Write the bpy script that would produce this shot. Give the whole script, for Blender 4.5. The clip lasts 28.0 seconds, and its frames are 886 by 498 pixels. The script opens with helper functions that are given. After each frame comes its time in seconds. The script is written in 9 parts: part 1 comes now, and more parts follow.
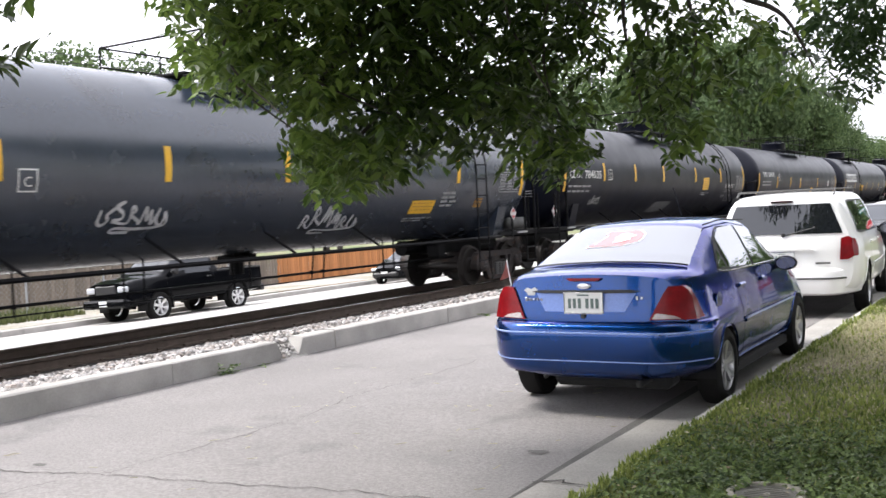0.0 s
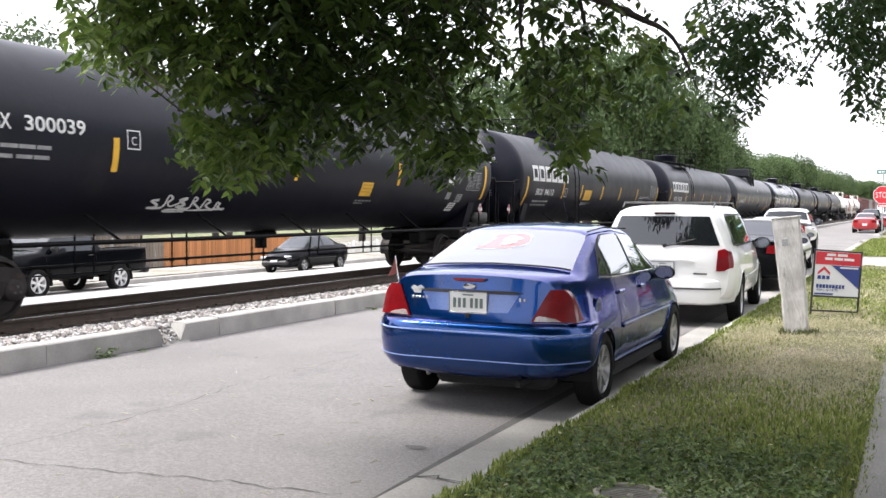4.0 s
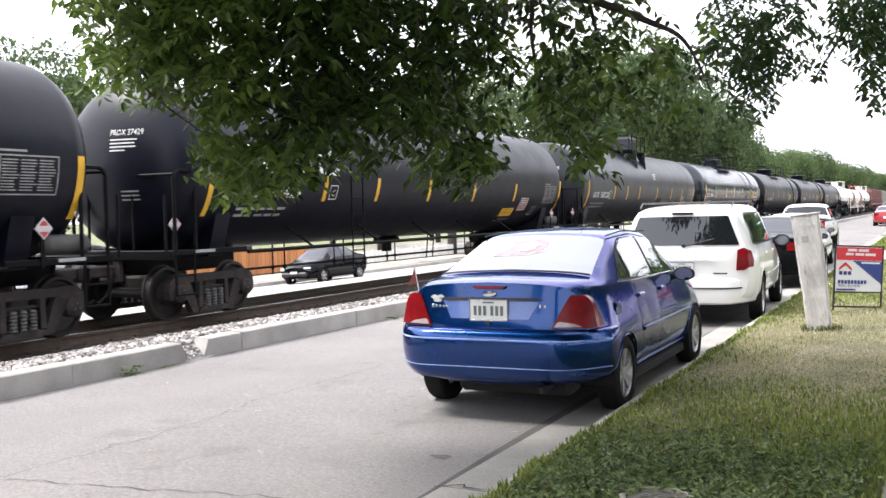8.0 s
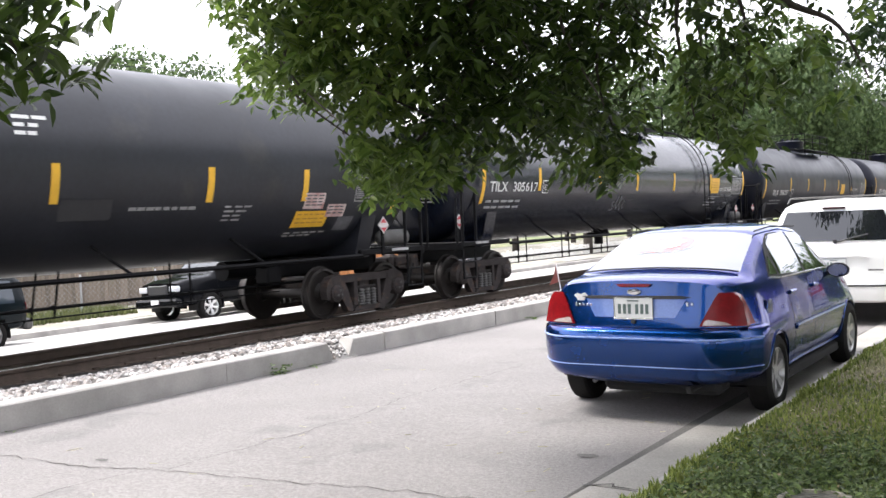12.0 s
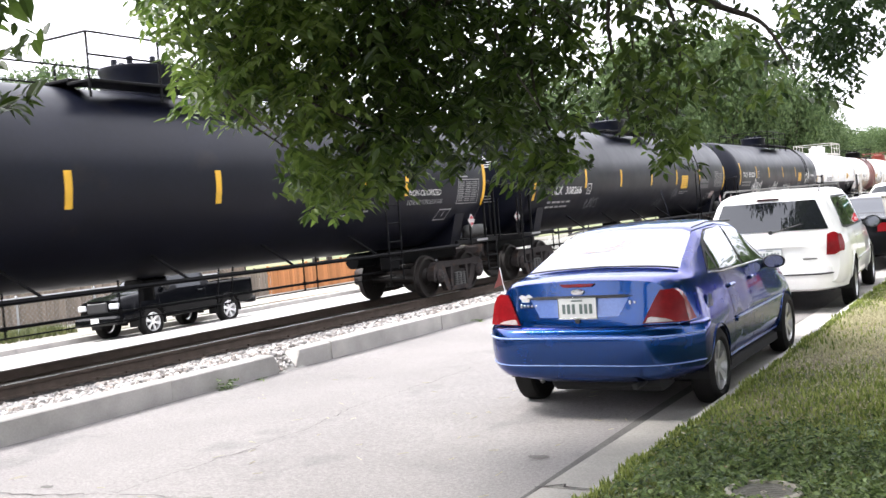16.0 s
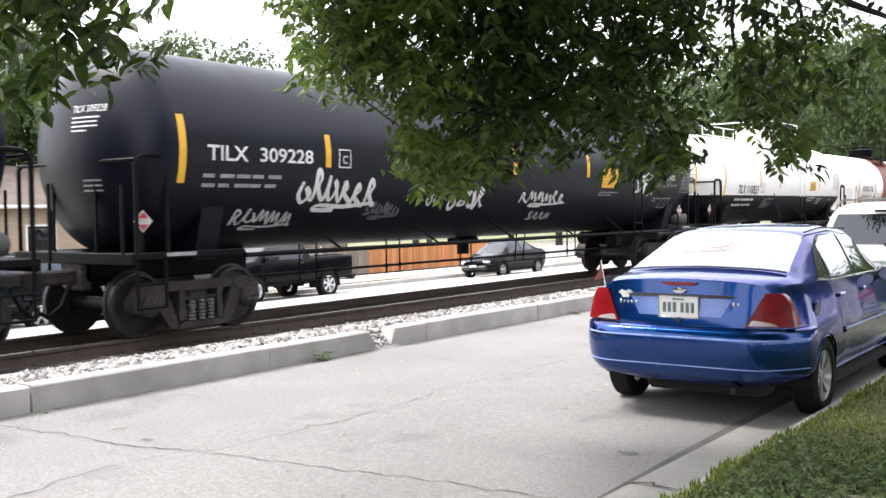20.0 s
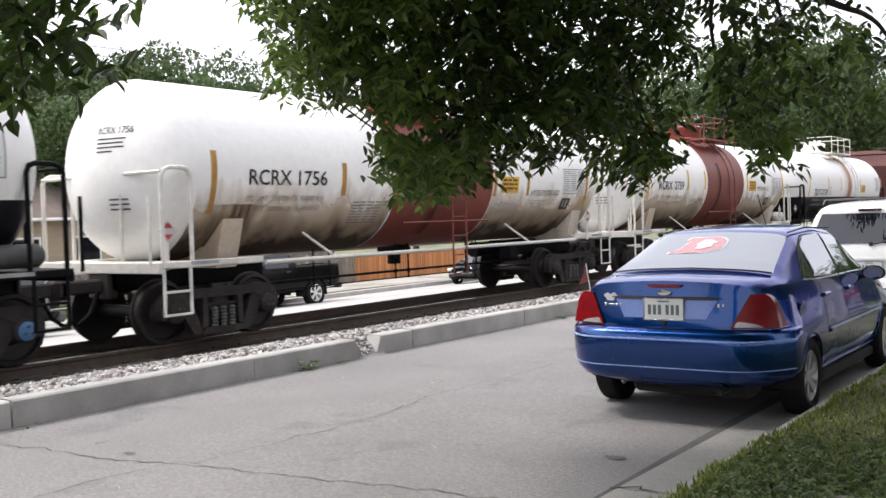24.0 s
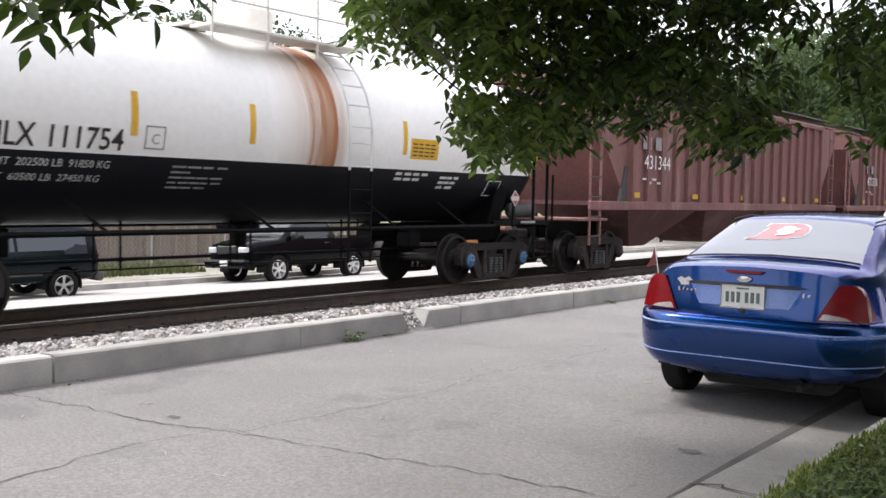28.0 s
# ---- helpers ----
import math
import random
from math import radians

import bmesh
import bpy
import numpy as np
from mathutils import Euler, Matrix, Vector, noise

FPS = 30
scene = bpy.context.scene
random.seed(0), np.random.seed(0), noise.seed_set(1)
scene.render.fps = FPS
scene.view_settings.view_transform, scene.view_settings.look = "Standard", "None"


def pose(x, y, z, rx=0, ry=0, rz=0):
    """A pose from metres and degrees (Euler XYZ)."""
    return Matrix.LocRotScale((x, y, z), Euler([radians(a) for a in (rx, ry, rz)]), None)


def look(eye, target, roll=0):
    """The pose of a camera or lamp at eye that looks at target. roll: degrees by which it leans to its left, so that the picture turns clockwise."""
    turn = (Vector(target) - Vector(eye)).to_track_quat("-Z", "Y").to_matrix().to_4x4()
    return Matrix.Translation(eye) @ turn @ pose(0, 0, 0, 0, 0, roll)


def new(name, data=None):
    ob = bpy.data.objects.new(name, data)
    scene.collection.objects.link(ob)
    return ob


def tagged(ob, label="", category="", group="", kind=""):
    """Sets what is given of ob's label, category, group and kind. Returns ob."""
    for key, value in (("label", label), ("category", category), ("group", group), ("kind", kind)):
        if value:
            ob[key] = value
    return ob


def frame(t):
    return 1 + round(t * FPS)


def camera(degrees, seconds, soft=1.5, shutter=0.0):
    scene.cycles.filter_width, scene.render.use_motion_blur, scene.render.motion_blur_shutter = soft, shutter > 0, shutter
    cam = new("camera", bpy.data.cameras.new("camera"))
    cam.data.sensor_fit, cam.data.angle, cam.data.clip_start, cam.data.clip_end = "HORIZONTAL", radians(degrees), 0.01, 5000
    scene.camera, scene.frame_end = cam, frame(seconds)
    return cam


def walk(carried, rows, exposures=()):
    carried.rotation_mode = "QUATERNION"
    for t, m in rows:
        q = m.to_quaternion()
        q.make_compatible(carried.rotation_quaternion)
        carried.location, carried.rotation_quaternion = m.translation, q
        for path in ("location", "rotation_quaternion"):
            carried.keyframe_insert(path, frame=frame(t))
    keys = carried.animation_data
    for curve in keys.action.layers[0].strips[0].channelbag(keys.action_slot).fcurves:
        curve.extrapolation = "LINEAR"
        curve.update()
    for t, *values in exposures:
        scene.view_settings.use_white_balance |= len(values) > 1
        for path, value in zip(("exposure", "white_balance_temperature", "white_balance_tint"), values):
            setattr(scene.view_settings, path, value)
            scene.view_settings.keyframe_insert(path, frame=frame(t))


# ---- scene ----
EXPOSURES = [(0.0, 1.06), (3.5, 1.06), (5.5, 1.2), (11.0, 1.27), (14.0, 1.46), (17.0, 1.53), (18.5, 1.53), (20.0, 1.36), (21.5, 1.18), (24.0, 0.6), (28.0, 0.66)]
cam = camera(47.65, 28.0, soft=1.5, shutter=0.12)
# seconds, eye x y z, yaw, pitch, roll
PATH = [
    (0, -0.053, 0.057, 1.567, 31.36, -1.93, 2.75),
    (0.5, -0.001, 0.071, 1.576, 26.96, -1.21, 1.47),
    (1, 0.024, 0.087, 1.564, 23.29, -2.48, 1.59),
    (1.5, 0.038, 0.091, 1.572, 21.84, -2.32, 0.64),
    (2, 0.036, 0.101, 1.570, 20.62, -2.54, 1.13),
    (2.5, 0.032, 0.095, 1.570, 21.31, -2.51, 0.49),
    (3, 0.035, 0.090, 1.568, 20.84, -2.62, 1.10),
    (3.5, 0.000, 0.050, 1.574, 24.07, -2.16, 0.84),
    (5.5, -0.002, -0.021, 1.624, 26.07, -2.74, -1.73),
    (6, 0.001, -0.035, 1.608, 26.64, -2.08, -1.50),
    (6.5, 0.003, -0.039, 1.611, 28.14, -2.28, 2.42),
    (7, 0.023, -0.024, 1.622, 26.38, -1.62, 0.17),
    (7.5, 0.013, -0.012, 1.618, 26.95, -1.10, 2.29),
    (8, 0.011, -0.010, 1.609, 26.33, -2.04, 1.38),
    (8.5, 0.007, -0.022, 1.615, 27.85, -1.94, 0.81),
    (9, -0.003, -0.015, 1.611, 28.22, -1.81, 2.58),
    (9.5, -0.003, -0.028, 1.602, 28.15, -2.05, 2.04),
    (10, 0.014, -0.029, 1.602, 27.72, -2.51, 1.54),
    (10.5, 0.016, -0.041, 1.599, 29.64, -1.92, 1.45),
    (11, 0.003, -0.037, 1.610, 29.27, -1.98, 2.63),
    (11.5, -0.021, -0.059, 1.594, 32.63, -1.68, 1.43),
    (13.5, -0.044, -0.043, 1.612, 35.75, -2.24, 4.05),
    (14, -0.003, -0.038, 1.635, 31.86, -0.76, 2.52),
    (14.5, -0.012, -0.056, 1.637, 32.17, -1.45, 3.80),
    (15, -0.018, -0.053, 1.645, 31.34, -0.15, 5.56),
    (15.5, -0.015, -0.062, 1.651, 29.77, 1.05, 3.96),
    (16, -0.030, -0.068, 1.626, 30.62, -1.74, 4.60),
    (16.5, -0.047, -0.058, 1.632, 30.92, -0.63, 0.93),
    (17, -0.037, -0.092, 1.646, 31.33, 0.35, 1.09),
    (17.5, -0.031, -0.090, 1.657, 30.90, 2.10, 1.14),
    (18, -0.025, -0.092, 1.644, 31.93, 0.39, -0.09),
    (18.5, -0.041, -0.078, 1.632, 31.64, -1.15, 0.66),
    (19, -0.054, -0.089, 1.616, 32.95, -0.80, 0.73),
    (19.5, -0.052, -0.091, 1.617, 34.92, -1.11, 1.05),
    (20, -0.047, -0.076, 1.600, 36.43, -2.14, 0.88),
    (20.5, -0.057, -0.089, 1.609, 34.33, -2.12, 1.00),
    (21, -0.057, -0.081, 1.613, 33.20, -0.92, 0.46),
    (21.5, -0.055, -0.069, 1.623, 32.29, -0.00, -0.41),
    (23.5, -0.043, -0.032, 1.606, 35.73, -1.37, 3.49),
    (24, -0.049, -0.013, 1.590, 35.70, -1.76, 1.81),
    (24.5, -0.059, -0.008, 1.591, 36.13, -1.81, 2.33),
    (25, -0.056, -0.014, 1.586, 36.93, -2.25, 3.02),
    (25.5, -0.055, 0.004, 1.598, 34.77, -2.57, 2.84),
    (26, -0.049, -0.004, 1.595, 35.76, -1.67, 2.98),
    (26.5, -0.045, -0.010, 1.603, 33.63, -1.55, 3.46),
    (27, -0.078, -0.004, 1.580, 32.35, -4.20, 1.56),
    (27.5, -0.219, 0.058, 1.561, 36.51, -4.89, -0.67),
    (28, -0.481, 0.154, 1.514, 37.63, -2.92, -1.07),
]
walk(cam, [(t, pose(x, y, z, 90 + pitch, roll, yaw)) for t, x, y, z, yaw, pitch, roll in PATH],
     exposures=EXPOSURES)

# ---- daylight: a bright overcast sky ----
SUN_ELEVATION, SUN_TURN = 56.0, 250.0
world = bpy.data.worlds.new("overcast_sky")
scene.world = world
world.use_nodes = True
wn, wl = world.node_tree.nodes, world.node_tree.links
wn.clear()
sky = wn.new("ShaderNodeTexSky")
sky.sky_type = "NISHITA"
sky.sun_disc = False
sky.sun_elevation, sky.sun_rotation = radians(SUN_ELEVATION), radians(SUN_TURN)
sky.air_density, sky.dust_density, sky.ozone_density = 1.0, 6.0, 1.0
pale = wn.new("ShaderNodeHueSaturation")
pale.inputs["Saturation"].default_value = 0.22
cover = wn.new("ShaderNodeMix")
cover.data_type = "RGBA"
cover.inputs[0].default_value = 0.55
cover.inputs[7].default_value = (12.6, 12.6, 14.0, 1)
back = wn.new("ShaderNodeBackground")
back.inputs["Strength"].default_value = 0.128
wout = wn.new("ShaderNodeOutputWorld")
wl.new(sky.outputs["Color"], pale.inputs["Color"])
wl.new(pale.outputs["Color"], cover.inputs[6])
wl.new(cover.outputs[2], back.inputs["Color"])
wl.new(back.outputs["Background"], wout.inputs["Surface"])

sun_data = bpy.data.lights.new("sun", "SUN")
sun_data.energy, sun_data.angle, sun_data.color = 2.1, radians(18), (1.0, 0.96, 0.93)
sun = new("sun", sun_data)
az, el = radians(SUN_TURN), radians(SUN_ELEVATION)
sun_from = Vector((math.sin(az) * math.cos(el), math.cos(az) * math.cos(el), math.sin(el)))
sun.matrix_world = look(sun_from * 60, (0, 0, 0))

# ---- materials ----
def surf(name, base, rough=0.6, metal=0.0, var=0.12, scale=3.0, bump=0.0, fine=60.0, stretch=(1, 1, 1), spot=None,
         coat=0.0, island=0.0, trans=0.0, alt=None, grain=0.06, spec=0.5, speck=None):
    """A surface with large stains and a fine grain. spot: (colour, share, scale) of a second tone; alt: a second base colour mixed by large noise."""
    m = bpy.data.materials.new(name)
    m.use_nodes = True
    n, l = m.node_tree.nodes, m.node_tree.links
    b = n["Principled BSDF"]
    b.inputs["Roughness"].default_value, b.inputs["Metallic"].default_value = rough, metal
    b.inputs["Specular IOR Level"].default_value = spec
    if coat:
        b.inputs["Coat Weight"].default_value, b.inputs["Coat Roughness"].default_value = coat, 0.06
    if trans:
        b.inputs["Transmission Weight"].default_value = trans
    co = n.new("ShaderNodeTexCoord")
    mp = n.new("ShaderNodeMapping")
    mp.inputs["Scale"].default_value = stretch
    l.new(co.outputs["Object"], mp.inputs["Vector"])

    def noisy(sc, detail=4.0, source=mp):
        t = n.new("ShaderNodeTexNoise")
        t.inputs["Scale"].default_value, t.inputs["Detail"].default_value = sc, detail
        l.new(source.outputs["Vector"], t.inputs["Vector"])
        return t.outputs["Fac"]

    def ramp(fac, a, c, lo=0.3, hi=0.7):
        r = n.new("ShaderNodeValToRGB")
        r.color_ramp.elements[0].position, r.color_ramp.elements[1].position = lo, hi
        r.color_ramp.elements[0].color, r.color_ramp.elements[1].color = a, c
        l.new(fac, r.inputs["Fac"])
        return r.outputs["Color"]

    def mix(kind, fac, a, c):
        x = n.new("ShaderNodeMix")
        x.data_type, x.blend_type = "RGBA", kind
        x.inputs[0].default_value = 1.0
        for socket, v in ((x.inputs[0], fac), (x.inputs[6], a), (x.inputs[7], c)):
            if hasattr(v, "node"):
                l.new(v, socket)
            else:
                socket.default_value = v
        return x.outputs[2]

    rgb = lambda c: (c[0], c[1], c[2], 1)  # noqa: E731
    g = lambda v: (v, v, v, 1)  # noqa: E731
    col = rgb(base)
    if alt:
        col = mix("MIX", ramp(noisy(scale * 0.6), g(0), g(1), 0.4, 0.62), rgb(base), rgb(alt))
    if spot:
        col = mix("MIX", ramp(noisy(spot[2], 6.0), g(0), g(1), 1 - spot[1], 1 - spot[1] + 0.08), col, rgb(spot[0]))
    col = mix("MULTIPLY", 1.0, col, ramp(noisy(scale), g(1 - var), g(1 + var * 0.6)))
    col = mix("MULTIPLY", 1.0, col, ramp(noisy(fine), g(1 - grain * 2), g(1 + grain)))
    if speck:
        col = mix("MULTIPLY", 1.0, col, ramp(noisy(speck[0], 3.0), g(1 - speck[1]), g(1 + speck[1]), 0.36, 0.64))
    if island:
        geo = n.new("ShaderNodeNewGeometry")
        info = n.new("ShaderNodeObjectInfo")
        add = n.new("ShaderNodeMath")
        add.operation = "ADD"
        l.new(geo.outputs["Random Per Island"], add.inputs[0])
        l.new(info.outputs["Random"], add.inputs[1])
        fr = n.new("ShaderNodeMath")
        fr.operation = "FRACT"
        l.new(add.outputs[0], fr.inputs[0])
        col = mix("MULTIPLY", 1.0, col, ramp(fr.outputs[0], g(1 - island), g(1 + island * 0.7), 0.0, 1.0))
    if hasattr(col, "node"):
        l.new(col, b.inputs["Base Color"])
    rr = n.new("ShaderNodeMapRange")
    rr.inputs["To Min"].default_value, rr.inputs["To Max"].default_value = max(0.02, rough - 0.08), min(1, rough + 0.1)
    l.new(noisy(scale * 2.3), rr.inputs["Value"])
    l.new(rr.outputs["Result"], b.inputs["Roughness"])
    if bump:
        bp = n.new("ShaderNodeBump")
        bp.inputs["Strength"].default_value, bp.inputs["Distance"].default_value = min(1.0, bump), 0.02
        l.new(noisy(fine, 6.0), bp.inputs["Height"])
        l.new(bp.outputs["Normal"], b.inputs["Normal"])
    return m


def plain(name, base, rough=0.5, metal=0.0, emit=0.0):
    m = bpy.data.materials.new(name)
    m.use_nodes = True
    b = m.node_tree.nodes["Principled BSDF"]
    b.inputs["Base Color"].default_value = (*base, 1)
    b.inputs["Roughness"].default_value, b.inputs["Metallic"].default_value = rough, metal
    return m


def gloss_pane(name, base, facing, rough=0.015):
    """Dark or printed glass seen from outside: a mirror skin over a flat colour."""
    m = bpy.data.materials.new(name)
    m.use_nodes = True
    n, l = m.node_tree.nodes, m.node_tree.links
    n.remove(n["Principled BSDF"])
    df, gl, mx, lw = n.new("ShaderNodeBsdfDiffuse"), n.new("ShaderNodeBsdfGlossy"), n.new("ShaderNodeMixShader"), n.new("ShaderNodeLayerWeight")
    lw.inputs["Blend"].default_value = 0.5
    pw, ma = n.new("ShaderNodeMath"), n.new("ShaderNodeMath")
    pw.operation, ma.operation = "POWER", "MULTIPLY_ADD"
    pw.inputs[1].default_value = 4.0
    ma.inputs[1].default_value, ma.inputs[2].default_value = 1 - facing, facing
    l.new(lw.outputs["Facing"], pw.inputs[0])
    l.new(pw.outputs[0], ma.inputs[0])
    df.inputs["Color"].default_value = (*base, 1)
    gl.inputs["Roughness"].default_value = rough
    gl.inputs["Color"].default_value = (0.95, 0.97, 1.0, 1)
    l.new(ma.outputs[0], mx.inputs[0])
    l.new(df.outputs[0], mx.inputs[1])
    l.new(gl.outputs[0], mx.inputs[2])
    l.new(mx.outputs[0], n["Material Output"].inputs["Surface"])
    return m


def leaf_mat(name, a, c, gloss=0.45, through_light=0.35):
    m = bpy.data.materials.new(name)
    m.use_nodes = True
    n, l = m.node_tree.nodes, m.node_tree.links
    b = n["Principled BSDF"]
    b.inputs["Roughness"].default_value = gloss
    b.inputs["Specular IOR Level"].default_value = 0.3
    geo = n.new("ShaderNodeNewGeometry")
    r = n.new("ShaderNodeValToRGB")
    r.color_ramp.elements[0].color, r.color_ramp.elements[1].color = (*a, 1), (*c, 1)
    l.new(geo.outputs["Random Per Island"], r.inputs["Fac"])
    co = n.new("ShaderNodeTexCoord")
    t = n.new("ShaderNodeTexNoise")
    t.inputs["Scale"].default_value = 1.3
    l.new(co.outputs["Object"], t.inputs["Vector"])
    x = n.new("ShaderNodeMix")
    x.data_type, x.blend_type = "RGBA", "MULTIPLY"
    x.inputs[0].default_value = 0.6
    r2 = n.new("ShaderNodeValToRGB")
    r2.color_ramp.elements[0].position, r2.color_ramp.elements[1].position = 0.3, 0.7
    r2.color_ramp.elements[0].color, r2.color_ramp.elements[1].color = (0.55, 0.6, 0.5, 1), (1, 1, 1, 1)
    l.new(t.outputs["Fac"], r2.inputs["Fac"])
    l.new(r.outputs["Color"], x.inputs[6])
    l.new(r2.outputs["Color"], x.inputs[7])
    l.new(x.outputs[2], b.inputs["Base Color"])
    tl = n.new("ShaderNodeBsdfTranslucent")
    l.new(x.outputs[2], tl.inputs["Color"])
    mx = n.new("ShaderNodeMixShader")
    mx.inputs[0].default_value = through_light
    l.new(b.outputs[0], mx.inputs[1])
    l.new(tl.outputs[0], mx.inputs[2])
    l.new(mx.outputs[0], n["Material Output"].inputs["Surface"])
    return m


ROAD = surf("worn_asphalt", (0.229, 0.216, 0.21), 0.9, var=0.16, scale=0.5, bump=0.5, fine=120, spot=((0.19, 0.181, 0.177), 0.4, 1.2), grain=0.14, speck=(42, 0.13))
CONCRETE = surf("old_concrete", (0.33, 0.315, 0.29), 0.9, var=0.2, scale=1.6, bump=0.3, fine=70, spot=((0.26, 0.25, 0.23), 0.4, 3.0), island=0.08, grain=0.1)
PAVING = surf("trodden_concrete", (0.25, 0.24, 0.222), 0.92, var=0.28, scale=1.1, bump=0.35, fine=80, spot=((0.20, 0.19, 0.175), 0.42, 2.2), island=0.12, grain=0.14)
WALL_CONC = surf("kerb_concrete", (0.40, 0.385, 0.36), 0.9, var=0.22, scale=2.2, bump=0.12, fine=60, spot=((0.32, 0.31, 0.29), 0.38, 1.6), island=0.08, grain=0.04)
GRASS_SOIL = surf("lawn_soil", (0.09, 0.095, 0.04), 0.95, var=0.25, scale=1.5, bump=0.6, fine=40, alt=(0.19, 0.16, 0.10), grain=0.2)
DRY_VERGE = surf("dry_verge_soil", (0.40, 0.38, 0.34), 0.95, var=0.25, scale=0.9, bump=0.5, fine=25, alt=(0.29, 0.27, 0.21), grain=0.2)
FAR_GRASS = surf("far_verge", (0.11, 0.15, 0.05), 0.95, var=0.3, scale=0.8, bump=0.5, fine=25, alt=(0.2, 0.19, 0.1), grain=0.2)
FAR_ROAD = surf("far_concrete_road", (0.40, 0.385, 0.365), 0.9, var=0.18, scale=0.4, bump=0.2, fine=60, grain=0.08)
# near-black colour stands in for the shade between the stones
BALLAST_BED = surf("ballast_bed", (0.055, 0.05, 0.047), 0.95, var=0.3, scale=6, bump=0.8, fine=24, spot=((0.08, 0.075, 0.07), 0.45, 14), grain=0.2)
STONE = surf("ballast_stone", (0.44, 0.43, 0.42), 0.9, var=0.2, scale=8, bump=0.3, fine=60, island=0.75, alt=(0.33, 0.29, 0.26), grain=0.1)
OILY = surf("oily_track_bed", (0.028, 0.025, 0.022), 0.8, var=0.3, scale=4, bump=0.8, fine=30, spot=((0.12, 0.11, 0.1), 0.42, 12), grain=0.2)
RAIL_STEEL = surf("rusty_rail", (0.10, 0.075, 0.06), 0.65, metal=0.4, var=0.2, scale=6, bump=0.15, fine=50)
RAIL_TOP = surf("polished_rail_head", (0.45, 0.44, 0.43), 0.28, metal=1.0, var=0.1, scale=8)
TIE = surf("creosoted_tie", (0.055, 0.045, 0.038), 0.85, var=0.3, scale=5, bump=0.5, fine=40, island=0.3, stretch=(1, 4, 4))
TANK_BLACK = surf("black_tank_paint", (0.0045, 0.0056, 0.0125), 0.38, var=0.3, scale=0.8, fine=14, spot=((0.011, 0.0105, 0.0145), 0.4, 0.9), grain=0.1, spec=0.22)
TANK_GREY = surf("greyed_black_tank_paint", (0.016, 0.018, 0.024), 0.36, var=0.25, scale=0.8, fine=14, spot=((0.026, 0.026, 0.028), 0.4, 0.9), grain=0.1, spec=0.4)
TANK_NEW = surf("glossy_black_tank_paint", (0.005, 0.008, 0.017), 0.22, var=0.2, scale=0.8, fine=14, spec=0.7)
TANK_BLUE = surf("blue_grey_tank_paint", (0.026, 0.036, 0.054), 0.24, var=0.2, scale=0.8, fine=14, spec=0.9, spot=((0.018, 0.023, 0.033), 0.4, 0.9))
TANK_WHITE = surf("white_tank_paint", (0.90, 0.885, 0.855), 0.4, var=0.04, scale=0.5, fine=10, spot=((0.82, 0.77, 0.69), 0.3, 0.5), grain=0.02)
UNDER_BLACK = surf("black_belly_paint", (0.006, 0.007, 0.011), 0.4, var=0.2, scale=0.8, fine=14, spec=0.25)
TANK_RED = surf("oxide_red_band", (0.215, 0.048, 0.032), 0.5, var=0.18, scale=0.9, fine=12, grain=0.06)
HOPPER = surf("faded_oxide_hopper", (0.235, 0.112, 0.104), 0.75, var=0.22, scale=0.9, fine=14, spot=((0.30, 0.175, 0.16), 0.42, 1.2), stretch=(1, 1, 0.3), grain=0.08)
BLACK_STEEL = surf("black_car_steel", (0.006, 0.006, 0.0068), 0.5, var=0.3, scale=3, fine=30, bump=0.08, spec=0.07)
GREY_STEEL = surf("greyed_steel", (0.09, 0.088, 0.085), 0.6, metal=0.2, var=0.25, scale=3, fine=30)
WHITE_STEEL = surf("white_painted_steel", (0.72, 0.69, 0.63), 0.5, var=0.15, scale=3, fine=20, spot=((0.4, 0.25, 0.14), 0.32, 4))
TRUCK = surf("dusty_truck_casting", (0.042, 0.036, 0.035), 0.75, var=0.35, scale=3, bump=0.25, fine=40, spot=((0.075, 0.05, 0.04), 0.42, 5), spec=0.2)
WHEEL = surf("rail_wheel_steel", (0.02, 0.016, 0.014), 0.6, metal=0.2, var=0.3, scale=4, fine=40)
TREAD = plain("bright_wheel_tread", (0.5, 0.49, 0.48), 0.3, 1.0)
BLUE_CAP = plain("blue_bearing_cap", (0.08, 0.19, 0.36), 0.5)
YELLOW = surf("yellow_reflector", (0.75, 0.43, 0.03), 0.45, var=0.12, scale=4, grain=0.04)
OCHRE = surf("dirty_yellow_reflector", (0.46, 0.24, 0.05), 0.6, var=0.2, scale=5)
STENCIL = surf("white_stencil", (0.72, 0.72, 0.70), 0.6, var=0.12, scale=3, grain=0.1)
STENCIL_DIM = surf("worn_white_stencil", (0.34, 0.34, 0.34), 0.6, var=0.3, scale=5, grain=0.15)
STENCIL_MID = surf("grey_stencil", (0.12, 0.12, 0.13), 0.6, var=0.3, scale=5, grain=0.15)
SPRAY = surf("spray_paint", (0.52, 0.52, 0.53), 0.6, var=0.3, scale=4)
PATCH_DARK = surf("dark_overpaint_patch", (0.03, 0.03, 0.033), 0.7, var=0.1, scale=3)
PINK_NOTE = surf("white_and_pink_notice", (0.62, 0.52, 0.50), 0.6, var=0.12, scale=6, alt=(0.45, 0.24, 0.22))
PATCH = surf("grey_overpaint_patch", (0.11, 0.11, 0.115), 0.55, var=0.1, scale=3)
STENCIL_BLACK = plain("black_stencil", (0.02, 0.02, 0.02), 0.6)
RED_INK = plain("red_print", (0.40, 0.04, 0.05), 0.5)
PLACARD = surf("dirty_placard", (0.52, 0.50, 0.49), 0.6, var=0.15, scale=8)
PAPER = plain("white_print", (0.78, 0.78, 0.77), 0.5)

